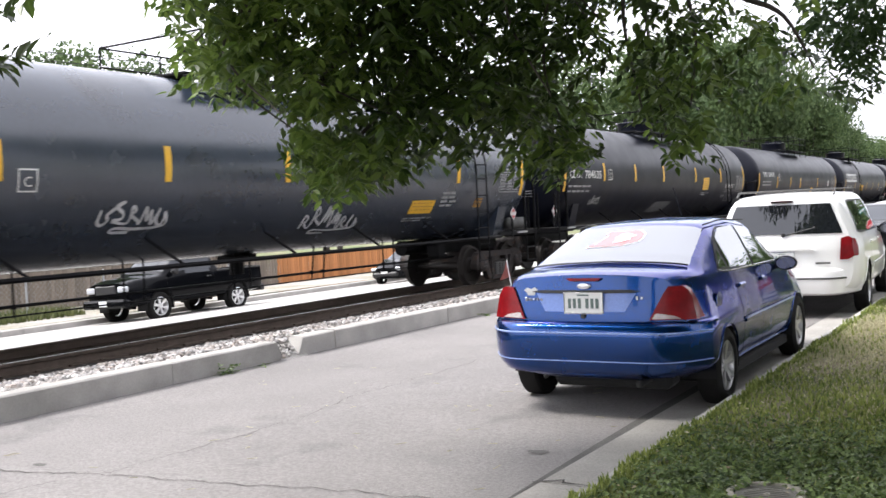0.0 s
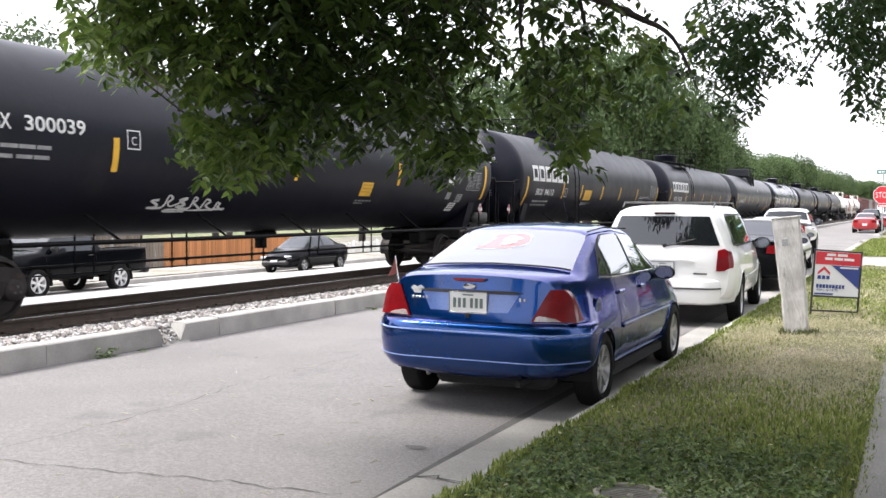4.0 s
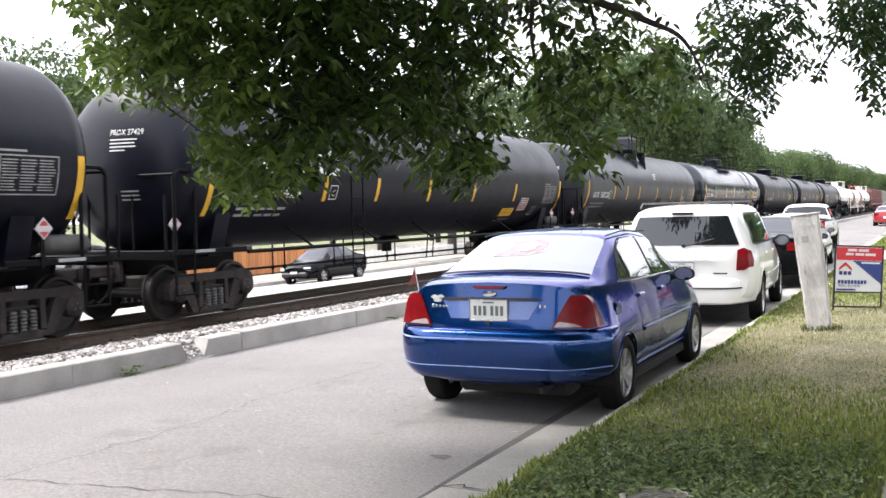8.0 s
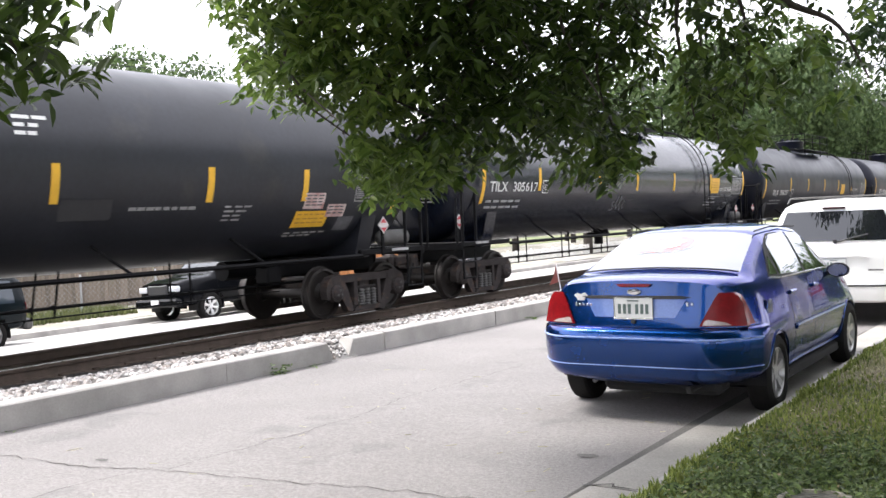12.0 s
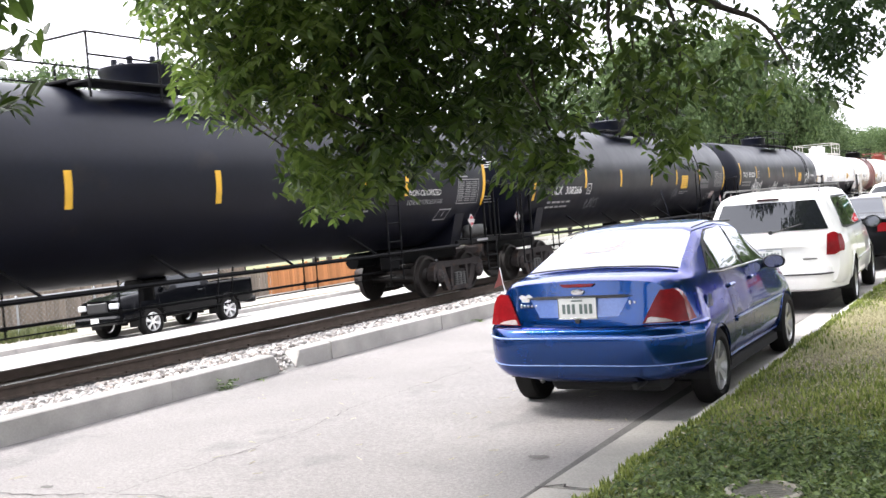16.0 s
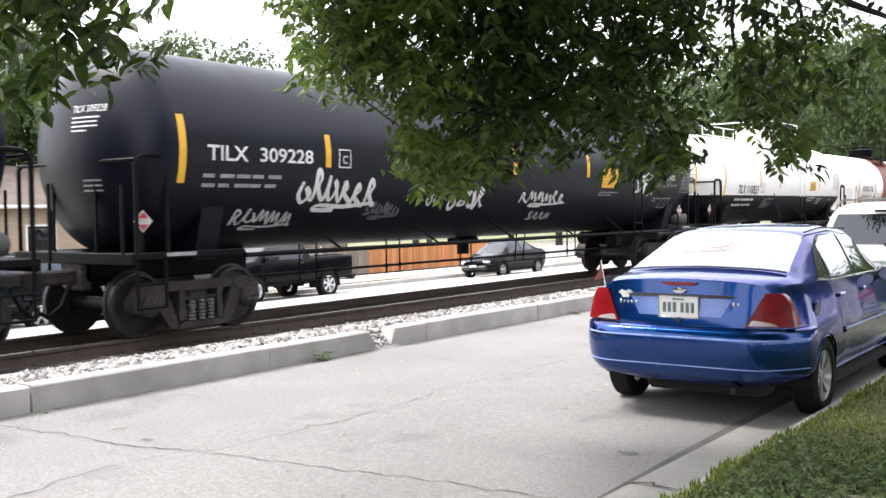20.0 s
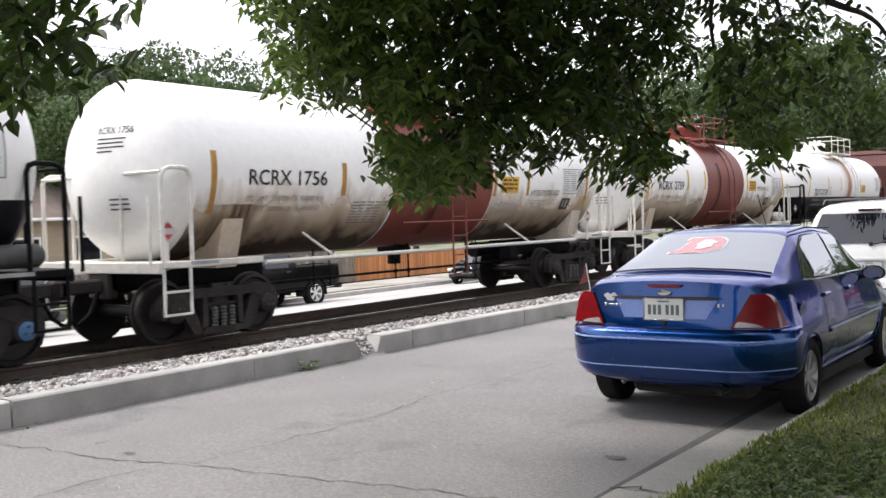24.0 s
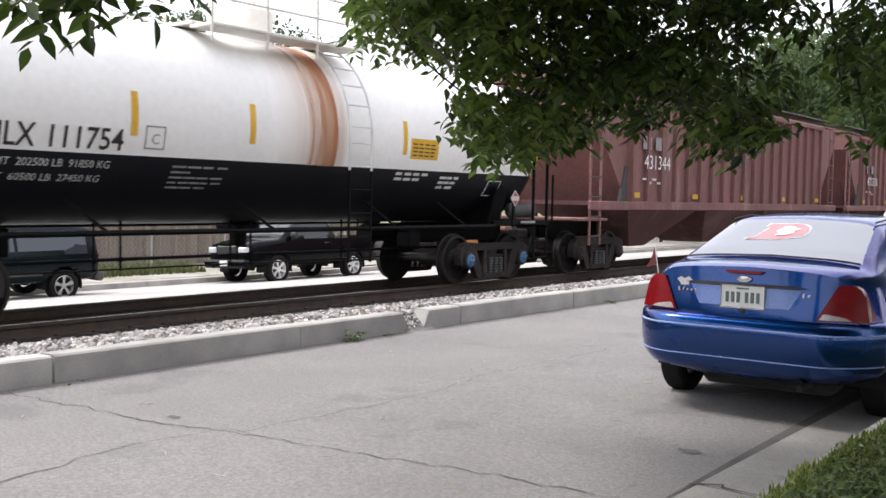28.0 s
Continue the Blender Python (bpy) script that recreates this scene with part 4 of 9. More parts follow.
def black_tank(start, end, label, mark, number, word, stripes, level, ladder_d, dome_d, box, warning, panel, paint=None, brand=None, texts=(), extra=None, tags=(), boards=True, dome_deck=2.0):
    """A black pressure tank car. word: (d, d, v) of the reporting mark; box: (d, v) of the small C panel; warning: (d, d, v, v); panel: (d, d, v, v);
    texts: (words, d, d, v, height); tags: (seed, d, d, v, v, loops, material)."""
    L = end - start
    c = Tank((start + end) / 2, L, 1.49, 2.62, label, paint or TANK_BLACK, BLACK_STEEL)
    c.body()
    c.running_gear()
    c.stripes(stripes, YELLOW, tall=0.52, w=0.125, v0=level - 0.26, end_tall=0.95)
    if ladder_d:
        c.ladder(ladder_d, BLACK_STEEL)
    c.dome(dome_d, BLACK_STEEL, c.paint, deck=dome_deck)
    if boards:
        c.top_rails(min(dome_d, ladder_d) - 0.5, max(dome_d, ladder_d) + 1.2, BLACK_STEEL)
    d0, d1, v = word
    if mark:
        share = 0.36 * (d1 - d0)
        c.word(mark, d0, v, 0.215, STENCIL, share, 0.015)
        c.word(number, d0 + share + 0.11 * (d1 - d0), v, 0.215, STENCIL, (d1 - d0) * 0.53, 0.015)
    c.bars(d0 - 0.05, v - 0.19, [(1.55, 5), (1.5, 5)], STENCIL_DIM, h=0.055, gap=0.085)
    c.panel(box[0], box[1], 0.29, 0.3, STENCIL, rows=0)
    c.word("C", box[0] + 0.09, box[1] + 0.07, 0.13, STENCIL)
    if brand:
        b0, b1, bv = brand
        pitch = (b1 - b0) / 6
        for k in range(6):
            u, w, t = pitch * k, pitch * 0.86, 0.12
            rects = [(u, 0.0, u + t, 0.50), (u + t, 0.39, u + w - t, 0.50), (u + w - t, 0.0, u + w, 0.50), (u + t, 0.0, u + w - t, 0.11)]
            c.skin("brand_shape", slabs(rects), b0, bv - 0.25, STENCIL, "bold white block shape", e=0.008)
    w0, w1, v0, v1 = warning
    c.skin("warning_panel", slabs([(0, v0, w1 - w0, v1)]), w0, 0.0, YELLOW, "yellow warning panel with black print", e=0.005)
    n = max(3, int((v1 - v0) / 0.075))
    c.bars(w0 + 0.06, v1 - 0.05, [(w1 - w0 - 0.12, 5)] * (n - 1), OCHRE, h=0.022, gap=(v1 - v0) / n - 0.022, e=0.009)
    c.bars(w0 - 0.05, v0 - 0.1, [(w1 - w0 + 0.25, 5), (w1 - w0 - 0.1, 4)], STENCIL_DIM, h=0.035, gap=0.03)
    for text, t0, t1, tv, th in texts:
        c.word(text, t0, tv, th, STENCIL if th > 0.115 else STENCIL_DIM, t1 - t0)
    p0, p1, q0, q1 = panel
    c.panel(p0, q0, p1 - p0, q1 - q0, STENCIL_DIM, rows=9)
    c.skin("data_line", slabs([(0, 0, 0.45 * (p1 - p0), 0.03)]), p0, q1 + 0.04, STENCIL_DIM)
    if extra:
        extra(c)
    c.head_print(STENCIL, (mark + " " + number).strip())
    for seed, t0, t1, u0, u1, loops, m in tags:
        c.skin("spray_tag", scribble(seed, t1 - t0, u1 - u0, loops, 0.07 if u1 - u0 > 0.45 else 0.045), t0, u0, m, "scrawled spray-paint tag")
    return c


def note(c, d, v, w, h, mat, label="pale stuck-on notice", lines=3):
    """A pasted sheet with lines of small print."""
    c.skin("paper_notice", slabs([(0, 0, w, h)]), d, v, mat, label)
    if lines:
        c.bars(d + 0.03, v + h - 0.03, [(w - 0.06, 3)] * lines, STENCIL_MID, h=(h - 0.06) / lines * 0.45, gap=(h - 0.06) / lines * 0.55, e=0.01)


def slant_box(c, d, v, w=0.5, h=0.28, mat=None):
    """The leaning open frame with a mark in it."""
    t = 0.028
    lean = lambda u, x: (u + x * 0.45, x)  # noqa: E731
    for u0, v0, u1, v1 in ((0, 0, w, t), (0, h - t, w, h), (0, t, t, h - t), (w - t, t, w, h - t), (w * 0.5, h * 0.3, w * 0.5 + t, h * 0.8)):
        c.skin("frame_bar", ([lean(u0, v0), lean(u1, v0), lean(u1, v1), lean(u0, v1)], [(0, 1, 2, 3)]), d - v * 0, v, mat or STENCIL_DIM)


G = [3.4, 23.3, 43.5, 64.1, 84.3, 104.5, 124.5, 144.65, 165.4, 186.2, 206.4, 221.8, 236.8, 251.3, 266.4]
GAS = (("NON-ODORIZED", 0.0, 1.15, 0.0, 0.13), ("LIQUEFIED PETROLEUM GAS", -0.03, 1.25, -0.2, 0.115))


def gas(d, v, wide=1.0):
    return [(w, d + a, d + b * wide, v + z, h) for w, a, b, z, h in GAS]


def car_a(c):
    c.bars(14.83, -0.48, [(0.6, 2), (0.55, 2), (0.7, 2), (0.5, 2)], STENCIL_DIM, h=0.05, gap=0.045)
    note(c, 16.3, -0.86, 0.32, 0.22, OCHRE, "small yellow-green notice", 2)


def car_b(c):
    c.skin("overpaint", ([(0.0, -0.4), (1.7, -0.4), (1.9, -0.1), (2.0, 0.05), (0.4, 0.05), (0.16, -0.2)], [(0, 1, 2, 5), (5, 2, 3, 4)]), 8.2, -0.95, PATCH, "pale grey overpaint patch", e=0.012)
    slant_box(c, 16.55, -1.0)
    c.bars(15.9, -0.72, [(0.5, 2), (0.4, 2)], STENCIL_DIM, h=0.035, gap=0.03)


def car_c(c):
    c.panel(16.5, -0.36, 0.34, 0.3, STENCIL, PAPER, rows=2)
    note(c, 17.0, -1.16, 0.42, 0.28, PAPER)
    note(c, 17.25, -0.86, 0.34, 0.24, STENCIL_DIM)
    note(c, 16.6, -0.78, 0.26, 0.2, STENCIL_DIM, lines=0)


def car_d(c):
    c.bars(17.1, -1.0, [(0.3, 1)] * 4, STENCIL_DIM, h=0.03, gap=0.06)


def car_e(c):
    note(c, 15.8, -0.95, 0.62, 0.42, PINK_NOTE, "white and pink pasted notice", 5)
    slant_box(c, 16.85, -1.12, 0.34, 0.3)


def car_f(c):
    c.skin("overpaint", ([(0, 0), (0.8, 0), (0.8, 0.3), (0, 0.3)], [(0, 1, 2, 3)]), 11.4, -0.8, PATCH_DARK, "dark grey overpaint patch", e=0.012)
    c.bars(12.48, -0.62, [(1.2, 8)], STENCIL_DIM, h=0.05)
    c.bars(14.25, -0.62, [(0.6, 3), (0.5, 2), (0.4, 2), (0.4, 2)], STENCIL_DIM, h=0.03, gap=0.045)
    c.bars(10.78, 0.56, [(0.55, 2), (0.4, 2), (0.35, 2)], STENCIL, h=0.05, gap=0.055)
    note(c, 16.0, -0.70, 0.5, 0.28, PINK_NOTE, "white and pink pasted notice", 4)
    note(c, 16.62, -0.86, 0.48, 0.24, PINK_NOTE, "white and pink pasted notice", 3)
    note(c, 17.0, -1.16, 0.42, 0.3, STENCIL_MID, "black label with white marks", 0)
    c.bars(2.3, -1.05, [(0.6, 2), (0.3, 1)], STENCIL_DIM, h=0.03, gap=0.04)
    # dome deck on four gusset plates
    top = c.zc + c.R
    for d in (8.75, 10.05):
        part("deck_gusset", Build().prism([(0.85, top - 0.05), (1.25, top - 0.05), (1.32, top - 0.75), (1.22, top - 0.75)], d - c.h - 0.03, d - c.h + 0.03, "y"), c.paint, c.car)
    part("dome_housing", Build().box((0.35, 8.9 - c.h, top + 0.25), (1.5, 1.15, 0.55), 0.05), c.paint, c.car)


def car_g(c):
    slant_box(c, 17.15, -1.08)
    c.bars(15.4, -0.76, [(1.0, 5), (0.7, 3)], STENCIL_DIM, h=0.045, gap=0.05)


def car_h(c):
    slant_box(c, 17.5, -1.0)


def car_i(c):
    c.skin("overpaint", slabs([(0, 0, 1.1, 0.15)]), 16.22, -0.34, PATCH, "grey painted-out line")
    c.skin("overpaint", slabs([(0, 0, 1.18, 0.15)]), 16.16, -0.55, PATCH, "grey painted-out line")
    slant_box(c, 17.35, -1.05)
    note(c, 17.95, -1.0, 0.46, 0.3, PINK_NOTE, "dark pink and white notice", 3)


def car_j(c):
    slant_box(c, 17.25, -0.98, 0.52, 0.3)
    c.bars(16.75, -0.68, [(0.5, 2), (0.3, 1)], STENCIL_DIM, h=0.03, gap=0.04)


black_tank(G[0], G[1], "blue-grey glossy tank car with small graffiti", "", "", (1.9, 3.9, -0.2), [1.3, 4.3, 7.06, 9.73, 12.49, 15.38, 18.4], -0.03, 15.9, 10.2, (4.58, -0.43), (13.72, 14.6, -0.97, -0.66), (17.3, 18.3, -0.5, -0.02),
           TANK_BLUE, extra=car_a, tags=((3, 5.9, 7.2, -0.95, -0.55, 5, SPRAY), (4, 10.4, 12.1, -1.2, -0.75, 6, SPRAY)))
black_tank(G[1], G[2], "black tank car with a grey overpainted patch", "CBTX", "784535", (1.31, 3.45, -0.14), [1.0, 3.7, 6.2, 8.81, 12.25, 15.4, 18.68], 0.05, 15.8, 10.3, (4.0, -0.18), (13.2, 13.9, -0.5, -0.05), (17.6, 18.62, -0.58, -0.02),
           extra=car_b, texts=gas(16.1, -0.42), tags=((7, 2.95, 3.7, -0.92, -0.62, 4, STENCIL_DIM),))
black_tank(G[2], G[3], "black tank car with a white scrawl and pasted notices", "CWBX", "300039", (1.82, 3.9, 0.05), [1.14, 4.52, 7.25, 9.46, 13.75, 18.9], -0.2, 0, 10.3, (4.75, -0.1), (12.1, 12.6, -0.75, -0.42), (17.7, 18.6, -0.5, 0.0),
           extra=car_c, tags=((11, 5.55, 7.6, -1.1, -0.85, 6, STENCIL),), boards=False)
black_tank(G[3], G[4], "black tank car with bold white block lettering", "PROX", "94112", (2.6, 4.3, -0.55), [1.72, 5.25, 7.35, 9.96, 12.52, 15.25, 18.9], -0.38, 6.05, 6.9, (5.41, -0.58), (7.72, 8.58, -0.68, -0.3), (17.5, 18.5, -0.55, 0.0),
           brand=(2.15, 5.75, 0.15), extra=car_d, texts=(("LIQUEFIED PETROLEUM GAS", 15.7, 17.4, -0.55, 0.12), ("NOT-ODORIZED", 15.7, 16.65, -0.73, 0.12)))
black_tank(G[4], G[5], "black tank car with bold white block lettering and notices", "PROX", "37429", (2.5, 4.3, -0.57), [1.61, 5.15, 7.25, 9.75, 12.36, 15.22, 18.95], -0.38, 5.85, 6.7, (5.32, -0.6), (14.7, 15.58, -1.15, -0.86), (17.6, 18.65, -0.7, -0.15),
           brand=(2.01, 5.69, 0.15), extra=car_e)
black_tank(G[5], G[6], "smooth black tank car with many yellow stripes", "GATX", "58720", (2.35, 4.25, -0.5), [1.78, 4.95, 6.68, 8.45, 11.3, 13.9, 15.97, 18.46], -0.3, 0, 9.4, (4.3, -0.53), (15.87, 16.7, -1.06, -0.74), (17.28, 18.3, -0.58, -0.08),
           TANK_GREY, extra=car_f, boards=False, dome_deck=1.0)
black_tank(G[6], G[7], "glossy new-looking black tank car", "TILX", "305617", (1.75, 3.85, -0.4), [1.5, 3.95, 7.15, 9.58, 12.34, 15.56, 18.93], -0.12, 14.55, 10.3, (4.1, -0.44), (15.66, 16.4, -0.47, 0.03), (17.75, 18.85, -0.5, 0.06),
           TANK_NEW, extra=car_g, texts=gas(16.47, -0.4, 1.06), tags=((21, 8.15, 9.05, -0.95, -0.5, 4, STENCIL_MID),))
black_tank(G[7], G[8], "matt black tank car with yellow reflectors", "TILX", "308337", (2.62, 4.75, -0.57), [1.58, 5.05, 7.83, 10.67, 13.35, 16.14, 19.45], -0.13, 15.09, 10.6, (5.2, -0.62), (13.95, 14.7, -0.55, -0.08), (18.25, 19.2, -0.62, -0.06),
           extra=car_h, texts=gas(16.25, -0.4, 1.1), tags=())
black_tank(G[8], G[9], "matt black tank car with faint chalky scrawls", "TILX", "308266", (2.5, 4.57, -0.52), [1.48, 4.85, 7.67, 10.53, 13.24, 16.05, 19.5], -0.1, 15.06, 10.6, (4.98, -0.54), (13.83, 14.57, -0.52, -0.05), (18.15, 19.2, -0.5, 0.02),
           extra=car_i, tags=((31, 5.1, 6.1, -1.0, -0.55, 4, STENCIL_MID), (32, 11.4, 12.1, -1.15, -0.85, 4, STENCIL_MID), (33, 13.0, 13.55, -0.85, -0.45, 3, STENCIL_MID)))
black_tank(G[9], G[10], "black tank car covered in white graffiti tags", "TILX", "309228", (1.87, 3.98, -0.16), [1.44, 4.33, 6.83, 9.89, 13.0, 16.19, 19.3], 0.06, 15.09, 10.4, (4.58, -0.2), (13.74, 14.48, -0.43, 0.02), (18.3, 19.2, -0.52, 0.0),
           extra=car_j, texts=gas(16.87, -0.2, 0.95),
           tags=((41, 3.75, 5.65, -0.78, -0.3, 6, STENCIL), (42, 2.58, 3.85, -1.2, -0.85, 5, SPRAY), (47, 5.5, 6.45, -1.05, -0.78, 6, STENCIL_MID), (48, 7.1, 7.55, -0.85, -0.5, 2, SPRAY), (43, 7.8, 9.0, -0.95, -0.35, 4, STENCIL), (44, 10.3, 12.2, -0.8, -0.5, 6, STENCIL), (46, 10.95, 11.95, -1.28, -1.0, 4, SPRAY), (45, 15.5, 16.6, -0.6, 0.25, 4, STENCIL)))


def white_black_tank(start, end, number, rusty):
    L = end - start
    c = Tank((start + end) / 2, L, 1.40, 2.56, "white tank car with a black lower half and rust streaks" if rusty else "white tank car with a black lower half", TANK_WHITE, BLACK_STEEL)
    c.blue = ((0,), (0, 1))
    R, hb, low = c.R, c.h - 1.38, -21.0
    cut = R * math.sin(radians(low))

    def shell(name, arc, z0, z1, mat, label):
        """Half of the barrel with its half of both heads, parted along a level line."""
        b = Build().lathe([(-hb + 2 * hb * k / 12, R) for k in range(13)], 36, "y", (0, 0, c.zc), arc)
        rows, cols = 14, 20
        for s in (-1, 1):
            vs = []
            for i in range(rows + 1):
                z = z0 + (z1 - z0) * i / rows
                half = math.sqrt(max(0.0, R * R - z * z))
                for j in range(cols + 1):
                    x = half * math.sin((2 * j / cols - 1) * math.pi / 2)
                    vs.append((x, s * (hb + 0.74 * math.sqrt(max(0.0, 1 - (x * x + z * z) / R ** 2))), c.zc + z))
            b.add(vs, [(i * (cols + 1) + j, i * (cols + 1) + j + 1, (i + 1) * (cols + 1) + j + 1, (i + 1) * (cols + 1) + j) for i in range(rows) for j in range(cols)])
        part(name, b, mat, c.car, label, smooth=40)

    shell("tank", (low, 180 - low), cut, R, TANK_WHITE, "")
    shell("tank_underside", (180 - low, 360 + low), -R, cut, UNDER_BLACK, "black lower half")
    c.running_gear(struts=(4.3, 7.0, 9.7, 11.6))
    c.stripes([2.0, 4.68, 6.6, 9.9, L - 1.2] if rusty else [1.6, 4.7, 6.65, 11.17, 13.75], YELLOW, v0=-0.26, tall=0.55)
    c.word("TILX", 2.72, -0.46, 0.27, STENCIL_BLACK, 0.66, 0.01)
    c.word(number, 3.56, -0.46, 0.27, STENCIL_BLACK, 0.98, 0.01)
    c.panel(4.85, -0.42, 0.3, 0.3, STENCIL_DIM, rows=0)
    if rusty:
        c.word("LD LMT  202500 LB  91850 KG", 2.68, -0.70, 0.10, STENCIL, 1.74)
        c.word("LT WT  60500 LB  27450 KG", 2.68, -0.90, 0.10, STENCIL, 1.66)
    else:
        c.bars(2.68, -0.62, [(1.7, 6), (1.66, 6)], STENCIL, h=0.075, gap=0.12)
    c.word("C", 4.95, -0.35, 0.13, STENCIL_DIM)
    c.bars(5.35, -0.62, [(1.0, 4), (0.4, 1), (0.9, 4), (0.9, 5), (0.7, 3)], STENCIL_DIM, h=0.03, gap=0.05)
    c.bars(L - 5.3, -0.56, [(0.9, 4), (0.7, 3)], STENCIL, h=0.05)
    c.bars(L - 4.1, -0.6, [(0.6, 3), (0.5, 3), (0.5, 2)], STENCIL, h=0.05)
    c.skin("warning_panel", slabs([(0, 0, 0.74, 0.34)]), 10.05, -0.32, YELLOW, "yellow warning panel with black print", e=0.005)
    c.bars(10.1, -0.06, [(0.62, 4)] * 4, STENCIL_BLACK, h=0.022, gap=0.04, e=0.009)
    c.panel(L - 2.35, -0.25, 0.85, 0.62, STENCIL_DIM, PAPER, rows=8)
    c.panel(L - 2.6, -0.98, 0.42, 0.34, STENCIL, rows=0)
    c.ladder(8.42, STENCIL, 0.5, BLACK_STEEL)
    c.dome(L / 2, WHITE_STEEL, TANK_WHITE, 0.5, 1.5)
    c.head_print(STENCIL_BLACK, "TILX " + number)
    if rusty:
        c.skin("rust_stain", slabs([(0.0, -0.52, 1.5, 1.85)], 0.08), 7.05, 0, RUST_RUN, "streaky orange rust run below the dome", e=0.004)
    return c


def acid_tank(start, end, number):
    L = end - start
    c = Tank((start + end) / 2, L, 1.36, 2.52, "white acid tank car with an oxide-red middle band", TANK_WHITE, WHITE_STEEL)
    c.blue = ((), (0, 1)) if number == "2759" else ((), ())
    c.body([(0, 5.97, TANK_WHITE, 0), (5.97, 9.12, TANK_RED, 0.006), (9.12, L, TANK_WHITE, 0)])
    c.running_gear(struts=(4.2, 10.4), strut_mat=WHITE_STEEL)
    old = number == "1756"
    c.stripes([1.72, 4.55, 5.95, 9.22, 10.52, 13.2] if old else [1.72, 4.45, 5.76, 9.48, 13.2], OCHRE if old else YELLOW, tall=0.55, v0=-0.42 if old else -0.24, w=0.11)
    c.word("RCRX", 2.4, -0.25, 0.235, STENCIL_BLACK, 0.9, 0.01)
    c.word(number, 3.46, -0.25, 0.235, STENCIL_BLACK, 0.66, 0.01)
    first, second = ("LD LMT  204700 LB  92850 KG", "LT WT  58300 LB  26450 KG") if old else ("LD LMT  203100 LB  92100 KG", "LT WT  59900 LB  27200 KG")
    c.word(first, 2.4, -0.50, 0.085, STENCIL_MID, 1.68)
    c.word(second, 2.4, -0.67, 0.085, STENCIL_MID, 1.62)
    c.bars(4.85, -0.52, [(1.0, 5)] * 2 + [(0.8, 4)] * 6, STENCIL_MID, h=0.022, gap=0.035)
    low = -0.36 if old else -0.26
    c.skin("warning_panel", slabs([(0, 0, 0.68, 0.34)]), 9.45 if old else 9.66, low, YELLOW, "yellow warning panel with black print", e=0.005)
    c.bars(9.5 if old else 9.71, low + 0.29, [(0.58, 3), (0.58, 5), (0.58, 5)], STENCIL_BLACK, h=0.04, gap=0.045, e=0.009)
    c.bars(9.35, low - 0.22, [(0.9, 4)] * 3, STENCIL_DIM, h=0.035, gap=0.045)
    d = 10.7 if old else 10.46
    c.word("HYDROCHLORIC ACID", d, -0.42 if old else -0.24, 0.13, STENCIL_BLACK, 1.2)
    c.bars(d + 0.1, -0.52 if old else -0.42, [(0.9, 4), (0.7, 3), (0.6, 2), (0.5, 2)], STENCIL_DIM, h=0.025, gap=0.035)
    c.panel(12.08, -0.38, 1.0, 0.58, STENCIL_DIM, PAPER, rows=9)
    d = 12.1 if old else 11.45
    c.skin("black_label", slabs([(0, 0, 0.40, 0.28)]), d, -0.76, STENCIL_BLACK, "black label with white marks")
    c.skin("label_mark", slabs([(0.08, 0.08, 0.14, 0.24), (0.2, 0.06, 0.3, 0.24)]), d, -0.76, STENCIL_DIM, e=0.01)
    c.ladder(7.45, TANK_RED)
    c.dome(7.5, BLACK_STEEL if old else TANK_RED, BLACK_STEEL if old else TANK_RED, 0.55, 1.3)
    part("ladder_rail", Build().rod((c.R * 0.93, 6.2 - c.h, 1.62), (c.R * 0.93, 9.0 - c.h, 1.62), 0.02, 6), TANK_RED, c.car)
    c.head_print(STENCIL_BLACK, "RCRX " + number)
    c.skin("grime_stain", slabs([(L / 2 - 0.55, -1.3, L / 2 - 0.12, 0.6)], 0.08), 0, 0, RED_GRIME, "black grime run on the red band beside the ladder", e=0.0095)
    if old:
        c.skin("spill_stain", slabs([(0.0, -1.7, 1.3, -0.55)], 0.08), 1.45, 0, SPILL, "brown spill running down behind the head", e=0.006)
    # tan dirt on the belly, its colour darkened by height towards the underside
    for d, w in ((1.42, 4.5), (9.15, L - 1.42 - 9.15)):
        c.skin("belly_dirt", slabs([(0.0, -1.95, w, 0.05)], 0.08), d, 0, BELLY_DIRT_GRADED, "tan dirt on the belly, its colour graded to brown-black downwards", e=0.0045)
    return c


